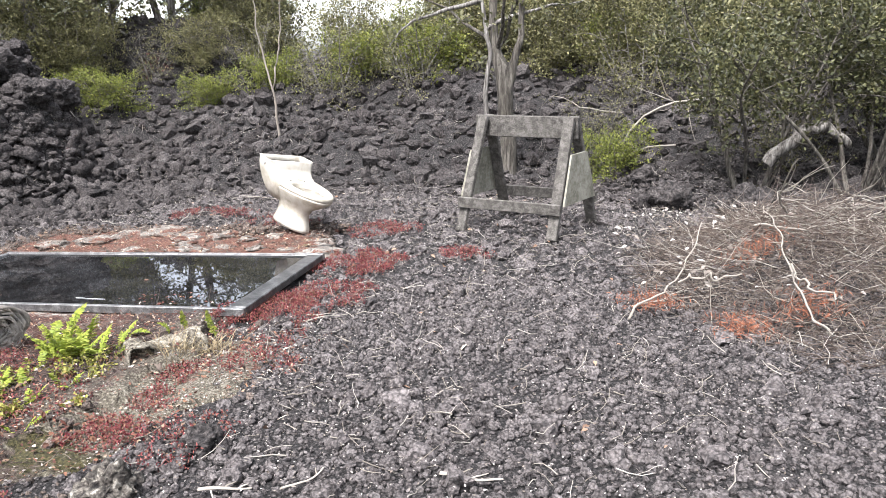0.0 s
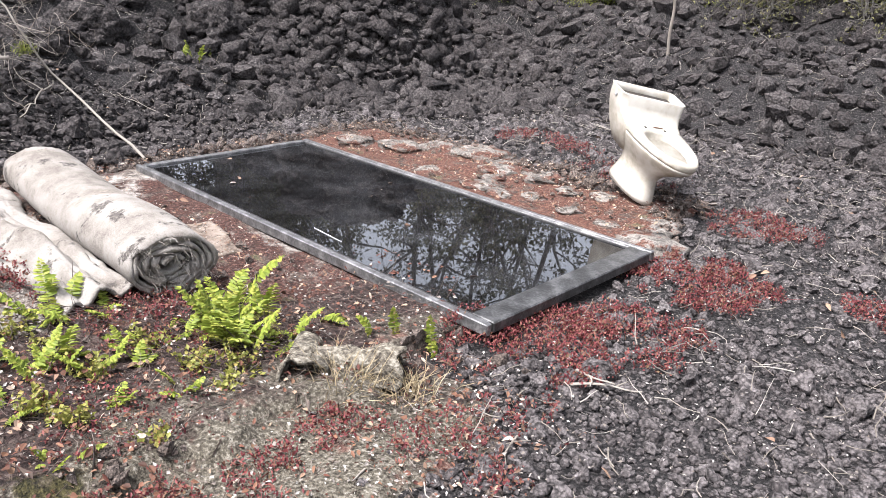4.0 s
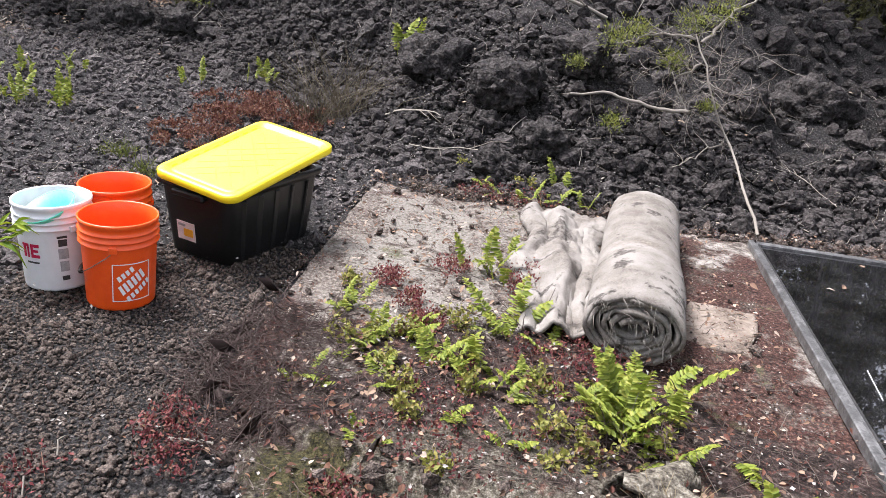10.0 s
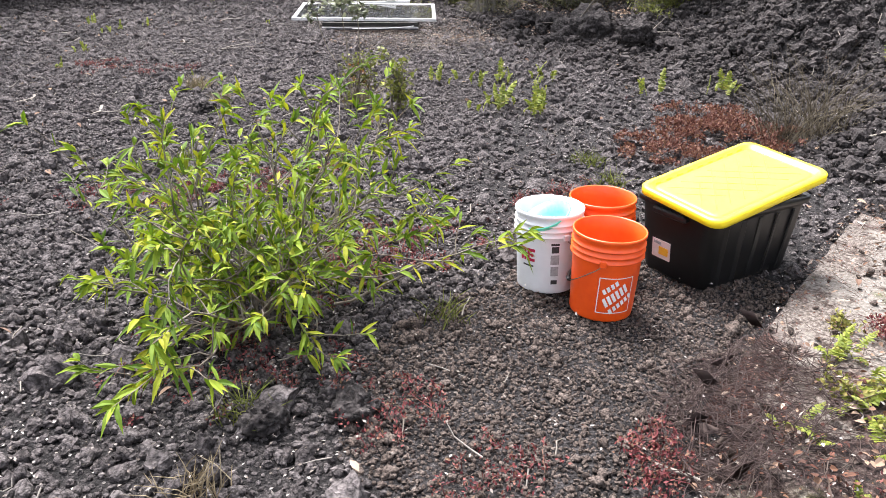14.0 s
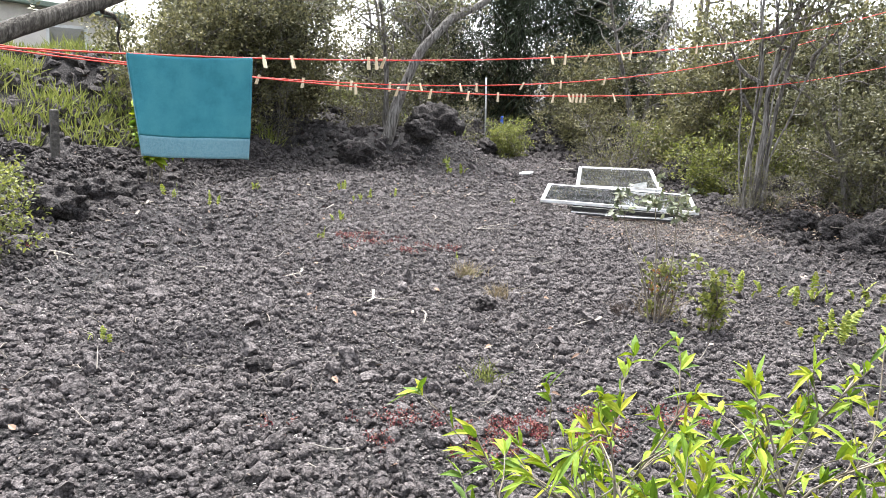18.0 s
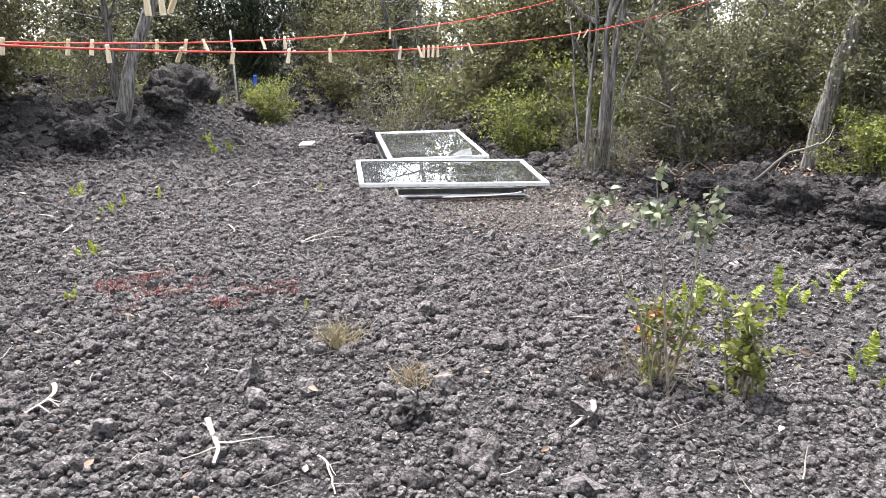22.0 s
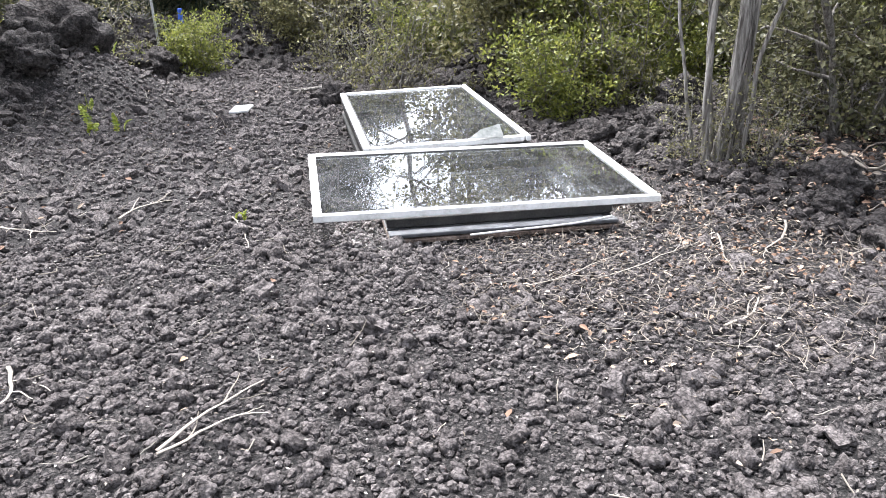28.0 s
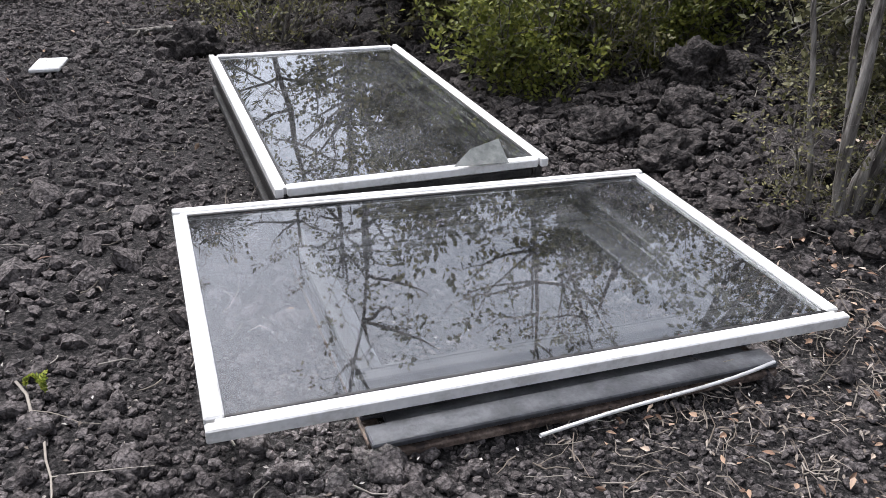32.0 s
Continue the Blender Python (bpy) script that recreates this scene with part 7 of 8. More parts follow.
def rock(x, y, r, material, label, seed, name="lava_rock", group="", flat=0.8, sub=4):
    bm = bmesh.new()
    bmesh.ops.create_icosphere(bm, subdivisions=sub, radius=r)
    off = Vector((seed * 7.1, seed * 3.3, 1.7))
    for v in bm.verts:
        n = v.co / r
        k = 1 + 0.45 * noise.noise(n * 1.4 + off) + 0.5 * (0.25 - abs(noise.noise(n * 3 + off))) + 0.4 * (0.2 - abs(noise.noise(n * 6.5 + off))) + 0.15 * noise.noise(n * 12 + off)
        v.co = Vector((v.co.x * k * 1.1, v.co.y * k, v.co.z * k * flat))
    for q in bm.faces:
        q.smooth = True
    return solo(name, bm, material, label, "rock", pose(x, y, gz(x, y) + r * 0.35, 0, 0, seed * 40), group)


for k, (x, y, r) in enumerate(((-3.64, 6.0, 0.11), (-3.14, 5.92, 0.13), (-2.96, 5.85, 0.09), (-3.65, 6.61, 0.2), (-3.99, 6.5, 0.16), (-2.98, 6.36, 0.13), (-2.79, 5.98, 0.09), (-2.46, 6.33, 0.1), (-1.9, 5.75, 0.17), (-2.5, 5.91, 0.07), (-1.99, 6.05, 0.12), (-3.3, 6.32, 0.14), (-4.16, 6.28, 0.17), (-3.4, 6.5, 0.1), (-3.2, 6.1, 0.08), (-2.7, 6.25, 0.08), (-4.5, 6.1, 0.14), (-2.2, 5.85, 0.07))):
    rock(x, y, r, "stone_pad", "low weathered grey stone showing through the red soil", k + 60, "flat_stone", "flat stones", 0.22, 3).location.z = gz(x, y) + 0.042
rock(-1.52, 2.36, 0.1, "lichen_rock", "dark lava rock crusted with white lichen", 1, flat=0.95)
rock(-10.35, -10.9, 0.45, "boulder", "craggy dark lava outcrop on the bank", 5, "lava_outcrop")
rock(-11.0, -11.4, 0.36, "lichen_rock", "craggy lava outcrop with pale lichen", 9, "lava_outcrop")
for k, (x, y, r) in enumerate(((-6.5, 7.8, 0.22), (-7.0, 7.7, 0.26), (-6.2, 8.4, 0.2), (-6.8, 8.5, 0.28), (-7.4, 8.2, 0.26), (-6.3, 9.0, 0.22), (-7.2, 7.3, 0.2), (-1.72, 1.42, 0.07), (-1.5, 1.25, 0.065), (-1.3, 1.75, 0.06), (-1.35, 2.75, 0.08), (-2.1, -1.9, 0.055), (-3.9, -2.2, 0.07), (-2.0, 0.0, 0.05), (-6.0, 2.9, 0.22), (-5.6, 3.2, 0.16), (-6.4, 2.3, 0.24), (-6.3, 3.4, 0.2), (-6.9, 5.3, 0.26), (-5.3, 2.9, 0.12), (-7.0, 6.6, 0.28), (-7.6, 7.6, 0.3),
                               (-8.2, 8.2, 0.38), (-10.9, -4.75, 0.17), (-10.55, -4.35, 0.14), (-11.2, -4.3, 0.16), (-9.3, -2.9, 0.1), (-9.25, -1.95, 0.22), (-8.95, -1.45, 0.2), (-9.5, -2.35, 0.2), (-8.9, -2.55, 0.13), (-9.6, -2.9, 0.16), (-8.75, -1.9, 0.12), (-10.0, -3.6, 0.12), (-10.5, -4.4, 0.11), (-9.6, -1.9, 0.24), (-8.6, -0.8, 0.2), (-3.0, -7.4, 0.26), (-7.8, -9.9, 0.25), (-9.6, -10.4, 0.28), (-12.7, -12.0, 0.3), (-11.8, -8.2, 0.2), (-2.2, -6.3, 0.25), (0.9, 7.6, 0.2), (1.6, 7.4, 0.22), (2.2, 7.0, 0.2))):
    rock(x, y, r, "boulder", "jagged dark lava boulder in the rubble", k + 2, "lava_boulder", "lava boulders")

k = 0
while k < 80:
    x, y = RNG.uniform(-14, 3), RNG.uniform(-12, 11)
    if 0.15 < away(x, y) < 2.4:
        rock(x, y, float(np.exp(RNG.normal(-2.25, 0.35))), "boulder", "jagged dark lava boulder on the bank", 40 + k, "lava_boulder", "lava boulders", sub=4)
        k += 1

# ---- brush pile, fallen branches and roots ----
def heap_z(x, y):
    e = np.hypot((x - 1.75) / 1.2, (y - 5.4) / 1.6)
    return 0.5 * ramp01(1.0, 0.15, e) * (0.7 + 0.6 * fbm(x * 2, y * 2, 91))


def brush_pile():
    t = thing("brush_pile", "low heap of dead grey-brown twigs and branches", "brush pile")
    for name, n, L, r, m in (("brown_twigs", 4300, 0.26, 0.0024, "brown_twig"), ("pale_twigs", 700, 0.34, 0.003, "twig")):
        g = Geo()
        for k in range(n):
            a, q = RNG.uniform(0, 6.28), math.sqrt(RNG.uniform(0, 1))
            x, y = 1.75 + 1.2 * q * math.cos(a), 5.4 + 1.6 * q * math.sin(a)
            z = float(heap_z(np.array(x), np.array(y))) * RNG.uniform(0.3, 1.05)
            b = RNG.uniform(0, 6.28)
            w = wander((x, y, gz(x, y) + 0.03 + z), (math.cos(b), math.sin(b), RNG.normal(0, 0.25)), L * RNG.uniform(0.5, 1.5), 5, 0.28)
            g.tube(w, np.linspace(r, r * 0.4, 5), 3)
        tagged(part("twig_mass", g.mesh("twig_mass", m, True), None, t, {"brown_twigs": "dead brown twigs", "pale_twigs": "bleached twigs"}[name]), kind="stuff")
    for x, y, a, L, r in ((0.95, 5.2, 150, 0.9, 0.012), (1.3, 5.9, -70, 1.2, 0.014), (1.75, 6.6, 175, 1.4, 0.013), (1.9, 6.7, -50, 1.0, 0.012), (1.2, 5.6, -100, 1.1, 0.014), (0.7, 5.9, -120, 0.8, 0.01), (1.5, 4.6, 10, 0.9, 0.01), (0.8, 4.7, 60, 0.9, 0.011), (2.0, 5.8, 160, 1.0, 0.012)):
        g = Geo()
        z = gz(x, y) + 0.08 + float(heap_z(np.array(x), np.array(y)))
        p = wander((x + 0.3, y, z - 0.05), (math.cos(radians(a)), math.sin(radians(a)), 0.0), L * 0.75, 11, 0.2)
        r = r * 0.6
        g.tube(p, np.linspace(r, r * 0.4, 11), 6)
        for k in range(5):
            q = wander(p[RNG.integers(2, 8)], (math.cos(radians(a + RNG.uniform(-70, 70))), math.sin(radians(a + RNG.uniform(-70, 70))), RNG.uniform(-0.2, 0.4)), L * 0.4, 5, 0.2)
            g.tube(q, np.linspace(r * 0.5, r * 0.2, 5), 5)
        part("branch", g.mesh("branch", "twig", True), None, t, "bleached forked branch")
    for x, y in ((0.55, 4.55), (1.0, 4.2), (1.35, 4.35), (1.2, 5.0), (2.3, 5.0)):
        g = Geo()
        n = 420
        c = np.stack([RNG.normal(x, 0.09, n), RNG.normal(y, 0.08, n), np.full(n, gz(x, y) + 0.05) + RNG.uniform(0, 0.06, n)], 1)
        c[:, 2] += heap_z(c[:, 0], c[:, 1]) * 0.7
        g.leaves(c, leaf_dirs(n, 0.1), 0.05, 0.004)
        tagged(part("needle_clump", g.mesh("needle_clump", "rust_needle"), None, t, "rust-orange dead needles"), kind="stuff")


brush_pile()
lay_leaves("fallen_leaves", 500, 0.3, 2.6, 4.2, 7.0, 0.05, "pale_leaf", "pale curled dead leaves in the brush", lambda x, y: np.hypot((x - 1.3) / 1.0, (y - 5.6) / 1.3) < 1, 0.2)


def branch_thing(name, label, category, paths, material="twig", leaves=None):
    """A dead branch or root from (start, way, length, radius, points) rows."""
    t = thing(name, label, category)
    tips = []
    for p, d, L, r, n in paths:
        g = Geo()
        w = wander(p, d, L, n, 0.19)
        g.tube(w, np.linspace(r, r * 0.4, n), 7)
        tips.append(w)
        for k in range(4):
            q = wander(w[RNG.integers(1, n)], np.array(d) + RNG.normal(0, 0.5, 3), L * 0.3, 5, 0.2)
            g.tube(q, np.linspace(r * 0.4, r * 0.12, 5), 5)
            tips.append(q)
        part("limb", g.mesh("limb", material, True), None, t)
    if leaves:
        lv = Geo()
        for w in tips:
            c = np.repeat(w[-2:], 70, 0) + RNG.normal(0, 0.09, (140, 3))
            lv.leaves(c, leaf_dirs(140, 0.5), 0.032, 0.011)
        part("foliage", lv.mesh("foliage", leaves), None, t)
    return t


def bank_bush():
    """A half-dead bush: a pale bare stem down the bank, a bare side limb, fine grey twigs and a few green tufts."""
    t = thing("bank_bush", "half-dead bush with bare pale limbs and green tufts on the bank", "bush")
    limbs = (((-4.62, 4.44, 0.02), (-5.0, 4.43, 0.16), (-5.54, 4.39, 0.34), (-5.6, 4.25, 0.6), (-5.75, 4.15, 0.82), (-5.95, 4.12, 0.98)), ((-5.62, 4.13, 0.5), (-5.66, 3.9, 0.5), (-5.68, 3.62, 0.56), (-5.7, 3.34, 0.52)),
             ((-5.75, 4.15, 0.8), (-5.8, 4.0, 0.68), (-5.66, 4.1, 0.5)), ((-5.95, 4.12, 0.95), (-5.95, 3.85, 0.95), (-5.9, 3.6, 0.85)), ((-5.9, 4.15, 0.92), (-6.1, 4.35, 1.12), (-6.2, 4.6, 1.3)), ((-5.55, 4.36, 0.36), (-5.5, 4.2, 0.25), (-5.35, 4.05, 0.18)))
    for k, (pts, r) in enumerate(zip(limbs, (0.013, 0.014, 0.008, 0.01, 0.013, 0.006))):
        q = np.array(pts)
        f = np.linspace(0, len(q) - 1, 14)
        c = np.stack([np.interp(f, np.arange(len(q)), q[:, i]) for i in range(3)], 1) + RNG.normal(0, 0.008, (14, 3))
        g = Geo()
        g.tube(c, np.linspace(r, r * 0.55, 14) * (0.7 if k == 0 else 1), 7)
        for h in range(3):
            w = wander(c[RNG.integers(3, 13)], RNG.normal(size=3) + [0, -0.3, 0.0], RNG.uniform(0.1, 0.3), 6, 0.25)
            g.tube(w, np.linspace(0.004, 0.0015, 6), 4)
        part("limb", g.mesh("limb", "twig", True), None, t, "bare pale limb")
    g = Geo()
    for k in range(150):
        p = np.array([-5.75, 4.15, 0.75]) + RNG.normal(0, 1, 3) * [0.12, 0.22, 0.2]
        w = wander(p, RNG.normal(size=3) + [0, 0.2, -0.35], RNG.uniform(0.12, 0.35), 5, 0.3)
        g.tube(w, [0.002, 0.0018, 0.0015, 0.0012, 0.0008], 3)
    tagged(part("twig_mass", g.mesh("twig_mass", "straw_twig", True), None, t, "fine grey dead twigs"), kind="stuff")
    for x, y, z, r in ((-5.9, 3.6, 0.9, 0.13), (-6.0, 3.75, 0.95, 0.1), (-6.0, 4.1, 1.04, 0.12), (-6.05, 4.3, 1.14, 0.12), (-5.5, 3.63, 0.4, 0.075), (-5.8, 3.98, 0.8, 0.09), (-5.62, 4.22, 0.55, 0.05), (-5.95, 3.35, 0.7, 0.06)):
        lv = Geo()
        n = int(3400 * r)
        o = RNG.normal(0, r * 0.5, (n, 3)) * [1, 1, 0.8]
        lv.leaves(np.array([x, y, z]) + o, o * 4 + leaf_dirs(n, 0.9) * 0.3, 0.03, 0.009)
        tagged(part("foliage_tuft", lv.mesh("foliage_tuft", "leaf_mid"), None, t), kind="stuff")


bank_bush()
branch_thing("fallen_branch", "tangle of dead grey branches on the bank", "branch", [((-7.2, 3.6, gz(-7.2, 3.6) + 0.1), (0.5, -0.9, 0.1), 1.6, 0.016, 9), ((-7.0, 2.6, gz(-7.0, 2.6) + 0.2), (0.3, 0.8, 0.1), 1.3, 0.012, 8)])
branch_thing("fallen_branch", "forked bleached branch lying behind the sawhorse", "branch", [((2.0, 10.0, gz(2.0, 10.0) + 0.25), (-0.9, 0.1, 0.0), 2.0, 0.02, 10), ((0.6, 10.1, gz(0.6, 10.1) + 0.25), (-0.7, 0.3, 0.05), 1.0, 0.013, 8), ((1.2, 9.6, gz(1.2, 9.6) + 0.1), (-0.8, -0.3, 0.1), 1.1, 0.012, 8)])
branch_thing("root_stump", "gnarled bleached root standing on the far bank", "root", [((-12.85, -8.1, gz(-12.85, -8.1)), (0.2, 0.3, 1.0), 0.7, 0.05, 8), ((-12.9, -8.0, gz(-12.9, -8.0) + 0.1), (0.4, 0.8, 0.5), 0.7, 0.045, 8), ((-12.6, -8.6, gz(-12.6, -8.6) + 0.1), (0.7, -0.6, 0.1), 0.7, 0.035, 7)], "bark")
branch_thing("fallen_branch", "curved grey limb on the lava bank", "branch", [((-9.5, -2.3, gz(-9.5, -2.3) + 0.1), (0.25, 0.9, 0.02), 1.2, 0.02, 10), ((-10.0, -2.9, gz(-10.0, -2.9) + 0.1), (0.4, 0.8, 0.05), 0.8, 0.013, 9)], "straw_twig")
def big_limb(name, label, pts, radii, leafy=0, material="bark", category="tree"):
    t = thing(name, label, category)
    q = np.array(pts, float)
    s = np.linspace(0, len(q) - 1, 30)
    c = np.stack([np.interp(s, np.arange(len(q)), q[:, k]) for k in range(3)], 1) + RNG.normal(0, 0.02, (30, 3))
    for _ in range(2):
        c[1:-1] = (c[:-2] + c[1:-1] * 2 + c[2:]) / 4
    g, lv = Geo(), Geo()
    g.tube(c, np.interp(s, np.arange(len(q)), radii), 10)
    stem = part("trunk" if leafy else "limb", g.mesh("trunk", material, True), None, t)
    for k in range(leafy):
        g = Geo()
        w = wander(c[RNG.integers(14, 30)], RNG.normal(size=3) + [0, 0, 0.6], RNG.uniform(0.5, 1.3), 7, 0.22, 0.02)
        g.tube(w, np.linspace(0.03, 0.006, 7), 5)
        part("branch", g.mesh("branch", material, True), None, stem)
        for m in (3, 5, 6):
            for hub in RNG.normal(0, 0.11, (3, 3)):
                o = RNG.normal(0, 0.035, (11, 3))
                lv.leaves(w[m] + hub + o, o * 6 + leaf_dirs(11, 0.5) * 0.3, 0.075, 0.04)
    if leafy:
        part("crown", lv.mesh("crown", "leaf_dark"), None, t)


big_limb("fallen_log", "grey log arched over the rubble under the trees", [(1.91, 8.2, 0.35), (2.06, 8.2, 0.5), (2.24, 8.25, 0.66), (2.45, 8.3, 0.7), (2.63, 8.3, 0.6), (2.73, 8.3, 0.48)], [0.06, 0.06, 0.055, 0.05, 0.04, 0.03], 0, "bark", "log")
big_limb("brush_branch", "bleached bare branch lying over the brush heap", [(0.41, 4.35, 0.08), (0.53, 4.48, 0.14), (0.66, 4.58, 0.2), (0.78, 4.78, 0.3), (0.88, 5.08, 0.42)], [0.0072, 0.0060, 0.0048, 0.0042, 0.0030], 0, "twig", "branch")
big_limb("brush_branch", "bleached bare branch lying over the brush heap", [(0.66, 4.58, 0.2), (0.83, 4.55, 0.24), (0.98, 4.45, 0.28)], [0.0072, 0.0060, 0.0048], 0, "twig", "branch")
big_limb("brush_branch", "bleached bare branch lying over the brush heap", [(1.39, 4.07, 0.1), (1.31, 4.27, 0.2), (1.28, 4.63, 0.3), (1.31, 4.95, 0.44), (1.29, 5.33, 0.5)], [0.0072, 0.0060, 0.0048, 0.0042, 0.0030], 0, "twig", "branch")
big_limb("brush_branch", "bleached bare branch lying over the brush heap", [(1.22, 5.1, 0.42), (1.49, 5.12, 0.4), (1.7, 5.21, 0.43), (2.06, 5.41, 0.44)], [0.0072, 0.0060, 0.0048, 0.0042], 0, "twig", "branch")
big_limb("brush_branch", "bleached bare branch lying over the brush heap", [(1.27, 4.51, 0.3), (1.34, 4.27, 0.28), (1.43, 4.03, 0.3)], [0.0072, 0.0060, 0.0048], 0, "twig", "branch")
zb = gz(-3.8, 9.85)
big_limb("bare_sapling", "thin bare forked sapling rooted in the rubble", [(-3.8, 9.85, zb - 0.05), (-3.84, 9.85, zb + 0.75), (-4.0, 9.85, zb + 1.4), (-4.05, 9.9, zb + 2.2)], [0.018, 0.014, 0.009, 0.005], 0, "straw_twig", "sapling")
big_limb("bare_sapling", "bare fork of the thin sapling", [(-3.84, 9.85, zb + 0.72), (-3.7, 9.86, zb + 1.3), (-3.66, 9.9, zb + 2.1)], [0.011, 0.009, 0.005], 0, "straw_twig", "sapling")
big_limb("leaning_tree", "grey tree limb arching low over the yard edge", [(-0.2, -6.7, gz(-0.2, -6.7) - 0.1), (-0.9, -6.3, 1.0), (-1.7, -6.25, 1.62), (-2.6, -6.5, 1.98), (-3.4, -6.8, 2.4), (-4.0, -7.0, 3.2), (-4.4, -7.2, 4.2)], [0.13, 0.1, 0.085, 0.08, 0.07, 0.05, 0.03], 16, "dark_bark")
big_limb("bent_tree", "bent pale grey tree with a forked leaning trunk", [(-8.7, -10.3, gz(-8.7, -10.3) - 0.1), (-8.85, -10.2, 1.2), (-9.15, -10.0, 2.1), (-9.8, -9.9, 2.75), (-10.6, -9.9, 3.1), (-11.2, -10.0, 3.9)], [0.12, 0.085, 0.08, 0.075, 0.06, 0.03], 14)
big_limb("bark_trunk", "split grey-barked trunk behind the sawhorse", [(-0.72, 9.1, gz(-0.72, 9.1) - 0.1), (-0.74, 9.1, 0.8), (-0.78, 9.12, 1.3), (-0.88, 9.15, 1.55), (-0.9, 9.2, 2.6), (-0.95, 9.2, 4.4)], [0.1, 0.09, 0.09, 0.05, 0.04, 0.02], 4, "dark_bark")
big_limb("bark_trunk", "thin bent stem of the split trunk", [(-0.72, 9.08, 0.9), (-0.66, 9.1, 1.35), (-0.55, 9.15, 1.7), (-0.6, 9.2, 2.6), (-0.5, 9.2, 4.0)], [0.05, 0.045, 0.034, 0.03, 0.015], 3, "dark_bark")
big_limb("bark_trunk", "thin twisted stem beside the split trunk", [(-0.85, 9.05, gz(-0.85, 9.05) - 0.05), (-0.98, 9.1, 1.0), (-0.9, 9.1, 1.5), (-1.06, 9.15, 2.2), (-1.0, 9.2, 3.4)], [0.03, 0.028, 0.025, 0.02, 0.01], 3)
def trunk_clump(x, y):
    """A clump of slim grey stems with peeling bark, rooted close together."""
    for dx, dy, r, lean, leafy in ((0, 0, 0.036, 0.02, 8), (-0.05, 0.07, 0.027, 0.05, 6), (0.06, -0.06, 0.021, -0.06, 4), (-0.08, -0.04, 0.014, -0.14, 3), (0.03, 0.12, 0.013, 0.2, 3), (-0.02, -0.12, 0.011, -0.26, 3), (0.08, 0.05, 0.01, 0.12, 2)):
        z = gz(x + dx, y + dy)
        w = RNG.normal(0, 0.04, 6)
        big_limb("bark_trunk", "slim grey trunk with peeling bark in the bank clump", [(x + dx, y + dy, z - 0.1), (x + dx * 1.1 + w[0], y + dy * 1.1 + lean * 0.5 + w[1], z + 0.7), (x + dx * 1.3 - 0.04 + w[2], y + dy * 1.4 + lean * 1.2 + w[3], z + 1.5), (x + dx * 2.2 - 0.08 + w[4], y + dy * 2.4 + lean * 2.4 + w[5], z + 2.8), (x + dx * 3 - 0.15, y + dy * 3 + lean * 3.4, z + 4.4)], [r * 1.25, r, r * 0.9, r * 0.7, r * 0.35], leafy)


trunk_clump(-9.72, -3.6)
big_limb("bark_trunk", "leaning grey tree trunk on the bank", [(-10.2, -1.5, gz(-10.2, -1.5) - 0.1), (-10.22, -1.42, 1.1), (-10.3, -1.26, 2.0), (-10.4, -1.12, 3.2), (-10.5, -0.9, 4.8)], [0.105, 0.085, 0.075, 0.06, 0.03], 11)
big_limb("bark_trunk", "slim pale tree trunk beside the leaning one", [(-10.5, -1.1, gz(-10.5, -1.1) - 0.1), (-10.5, -1.0, 1.2), (-10.55, -0.9, 2.2), (-10.6, -0.85, 3.8)], [0.05, 0.04, 0.035, 0.02], 7)

# ---- stakes, slab chip, post and the far house ----
def stake():
    t = thing("survey_stake", "thin white pole standing at the far bank", "pole", Matrix.Translation((-14.1, -13.5, gz(-14.1, -13.5) - 0.05)) @ pose(0, 0, 0, 2, 3, 0))
    bm = lathe([(0, 0), (0.022, 0), (0.022, 1.62), (0, 1.63)], 12)
    part("pole", bm, "whiteframe", t)
    u = thing("blue_topped_post", "short grey post with a blue top", "post", Matrix.Translation((-14.35, -13.2, gz(-14.35, -13.2) - 0.05)))
    part("shaft", box(0.06, 0.06, 0.8, (0, 0, 0.4), 0.006), "wood", u)
    part("cap", box(0.065, 0.065, 0.26, (0, 0, 0.72), 0.01), "blue", u, "blue plastic sleeve")


stake()
solo("tile_scrap", box(0.3, 0.2, 0.03, (0, 0, 0), 0.008), "whiteframe", "small white slab scrap lying on the lava", "slab scrap", pose(-10.73, -8.62, gz(-10.73, -8.62) + 0.05, 4, 3, 30))
post = thing("fence_post", "short weathered wooden post in the grass", "post", Matrix.Translation((-2.75, -8.6, gz(-2.75, -8.6) - 0.1)))
part("shaft", box(0.09, 0.09, 0.75, (0, 0, 0.36), 0.012), "wood", post)


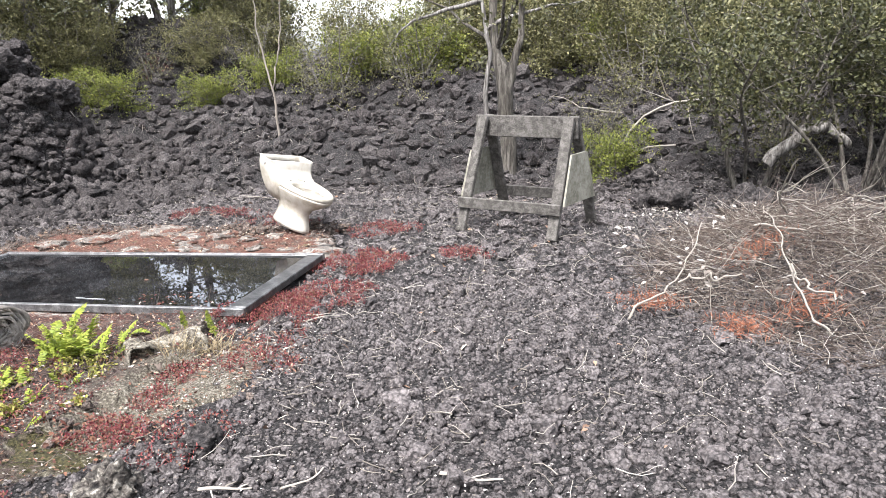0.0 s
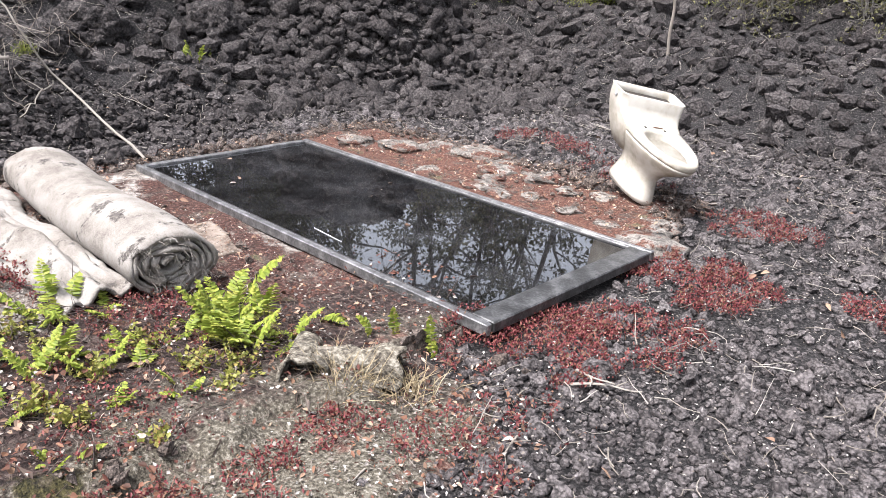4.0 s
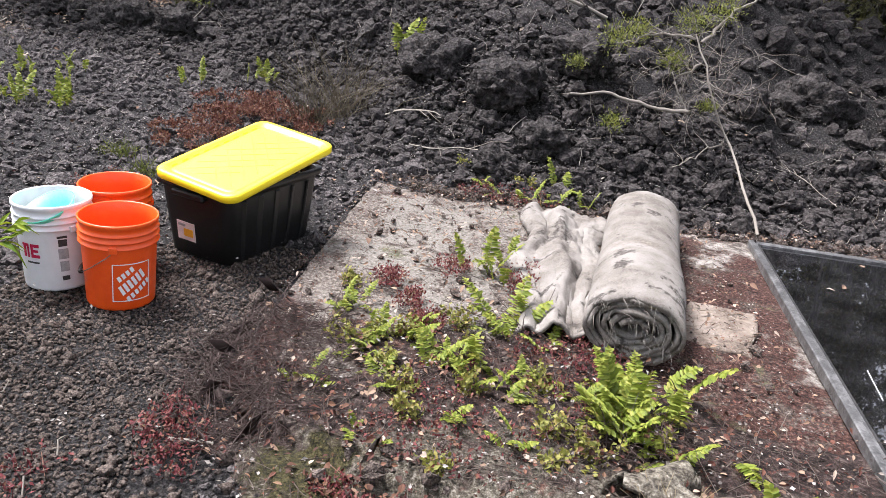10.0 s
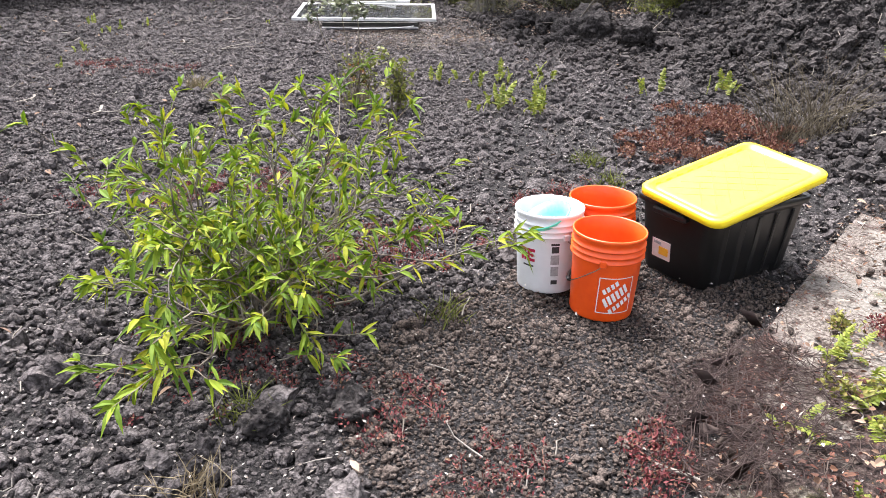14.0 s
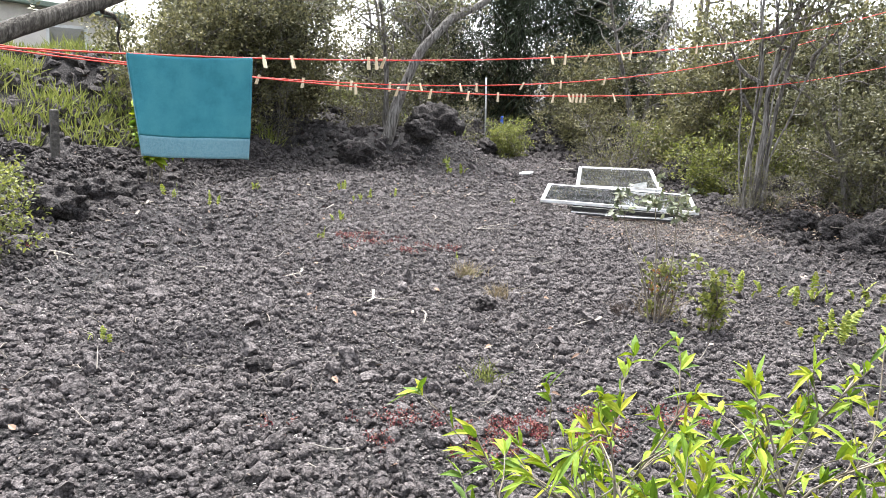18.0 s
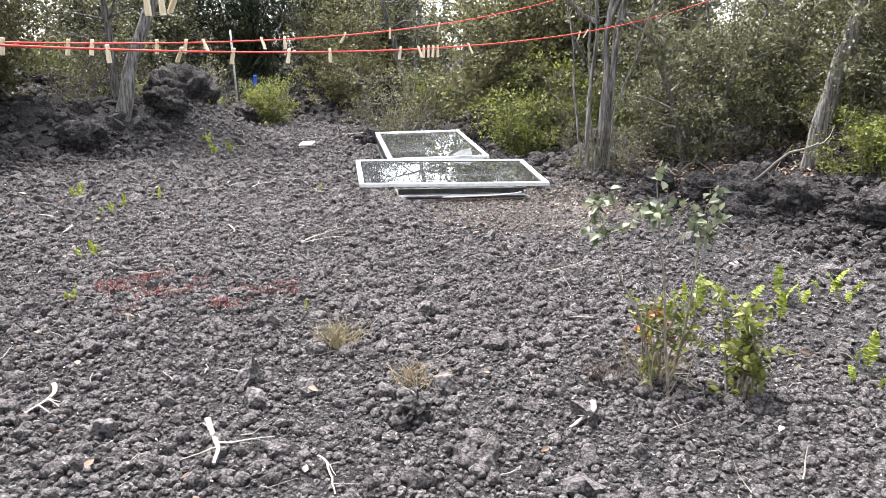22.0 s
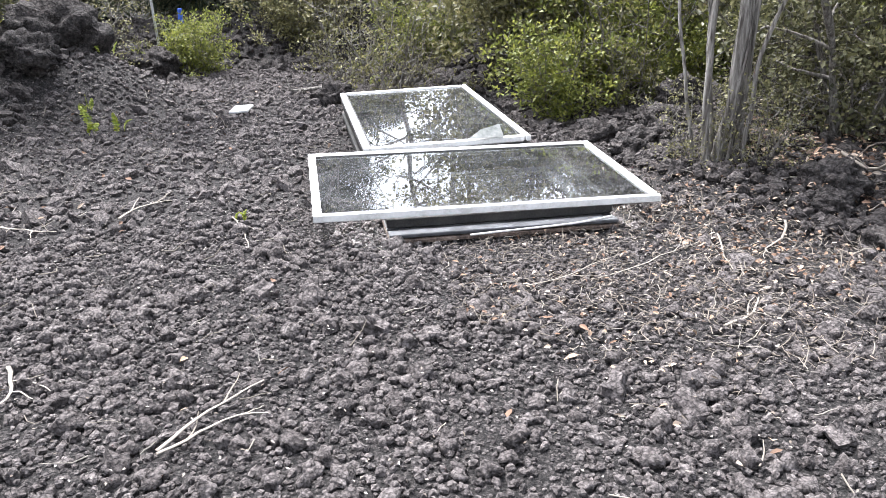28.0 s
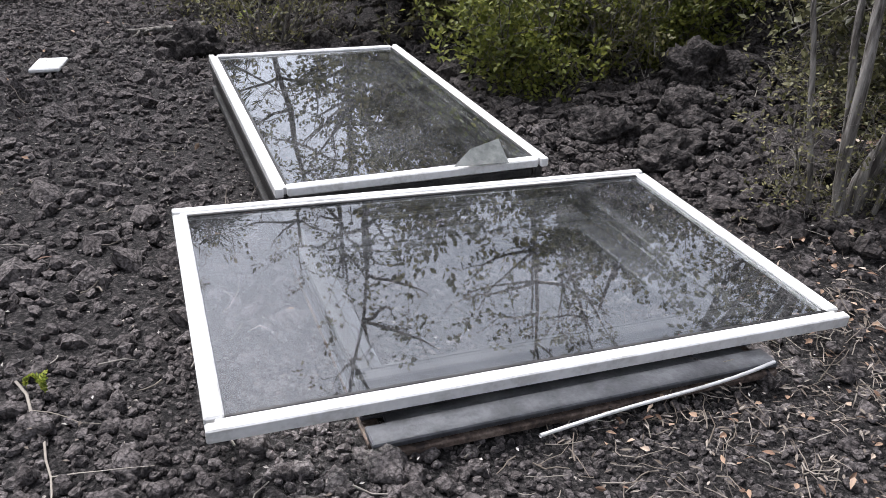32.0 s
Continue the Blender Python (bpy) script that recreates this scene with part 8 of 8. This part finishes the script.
def house():
    t = thing("house", "low beige house with a green metal roof behind trees", "house", Matrix.Translation((-4.1, -21.9, 0.6)) @ pose(0, 0, 0, 0, 0, 162))
    part("wall", box(6.4, 4.0, 2.2, (0, 0, 1.1), 0.01), "stucco", t)
    part("roof", box(7.2, 4.9, 0.14, (0, 0, 2.3), 0.02, Matrix.Rotation(radians(4), 3, "Y")), "roofing", t)
    for x in (-2.0, 0.2, 2.2):
        wi = part("window", box(0.9, 0.06, 0.8, (x, -2.0, 1.35), 0.01), "whiteframe", t)
        part("pane", box(0.76, 0.02, 0.66, (x, -2.035, 1.35), 0), "darkglass", wi)
        wi2 = part("window", box(0.9, 0.06, 0.8, (x, 2.0, 1.35), 0.01), "whiteframe", t)
        part("pane", box(0.76, 0.02, 0.66, (x, 2.035, 1.35), 0), "darkglass", wi2)
    for k in range(4):
        part("blue_mark", box(0.28, 0.02, 0.2, (-1.2 + 0.45 * k, 2.012, 1.75 - 0.08 * (k % 2)), 0.005, Matrix.Rotation(radians(25 * (k - 1)), 3, "Y")), "blue", t, "blue painted mark on the wall")


house()
lay = Geo()
x, y = scatter(34000, -7.0, 1.0, -16.5, -6.2)
ok = (outside(x, y) > 1.5) & (fbm(x * 0.8, y * 0.8, 15) > 0.38)
x, y = x[ok], y[ok]
lay.leaves(np.stack([x, y, land(x, y)], 1), leaf_dirs(len(x), 1.6), 0.3, 0.018)
tagged(new("meadow_grass", lay.mesh("meadow_grass", "grass")), "yellow-green grass on the slope before the house", "grass", kind="stuff")

# ---- the stones nearest the walk, one by one ----
STONES = []
for s in range(10):
    v, f = ico(2, 100 + s, 0.5)
    STONES.append(mesh_np("stone", v * 0.042, f, "stone", False))
placed = 0
while placed < 290:
    i = RNG.integers(0, len(LINE) - 1)
    c = LINE[i] + (LINE[i + 1] - LINE[i]) * RNG.uniform() + RNG.normal(0, 1.4, 2)
    if outside(c[:1], c[1:])[0] > -0.2 or pad(c[:1], c[1:])[0] > 0.05 or fine_gravel(c[:1], c[1:])[0] > 0.3:
        continue
    k = RNG.uniform(0.65, 1.5)
    o = new("stone", STONES[placed % 10])
    o.parent = ground
    o.matrix_basis = Matrix.Translation((c[0], c[1], gz(*c) + 0.012 * k)) @ Euler(RNG.uniform(0, 6.28, 3)).to_matrix().to_4x4() @ Matrix.Scale(k, 4)
    placed += 1
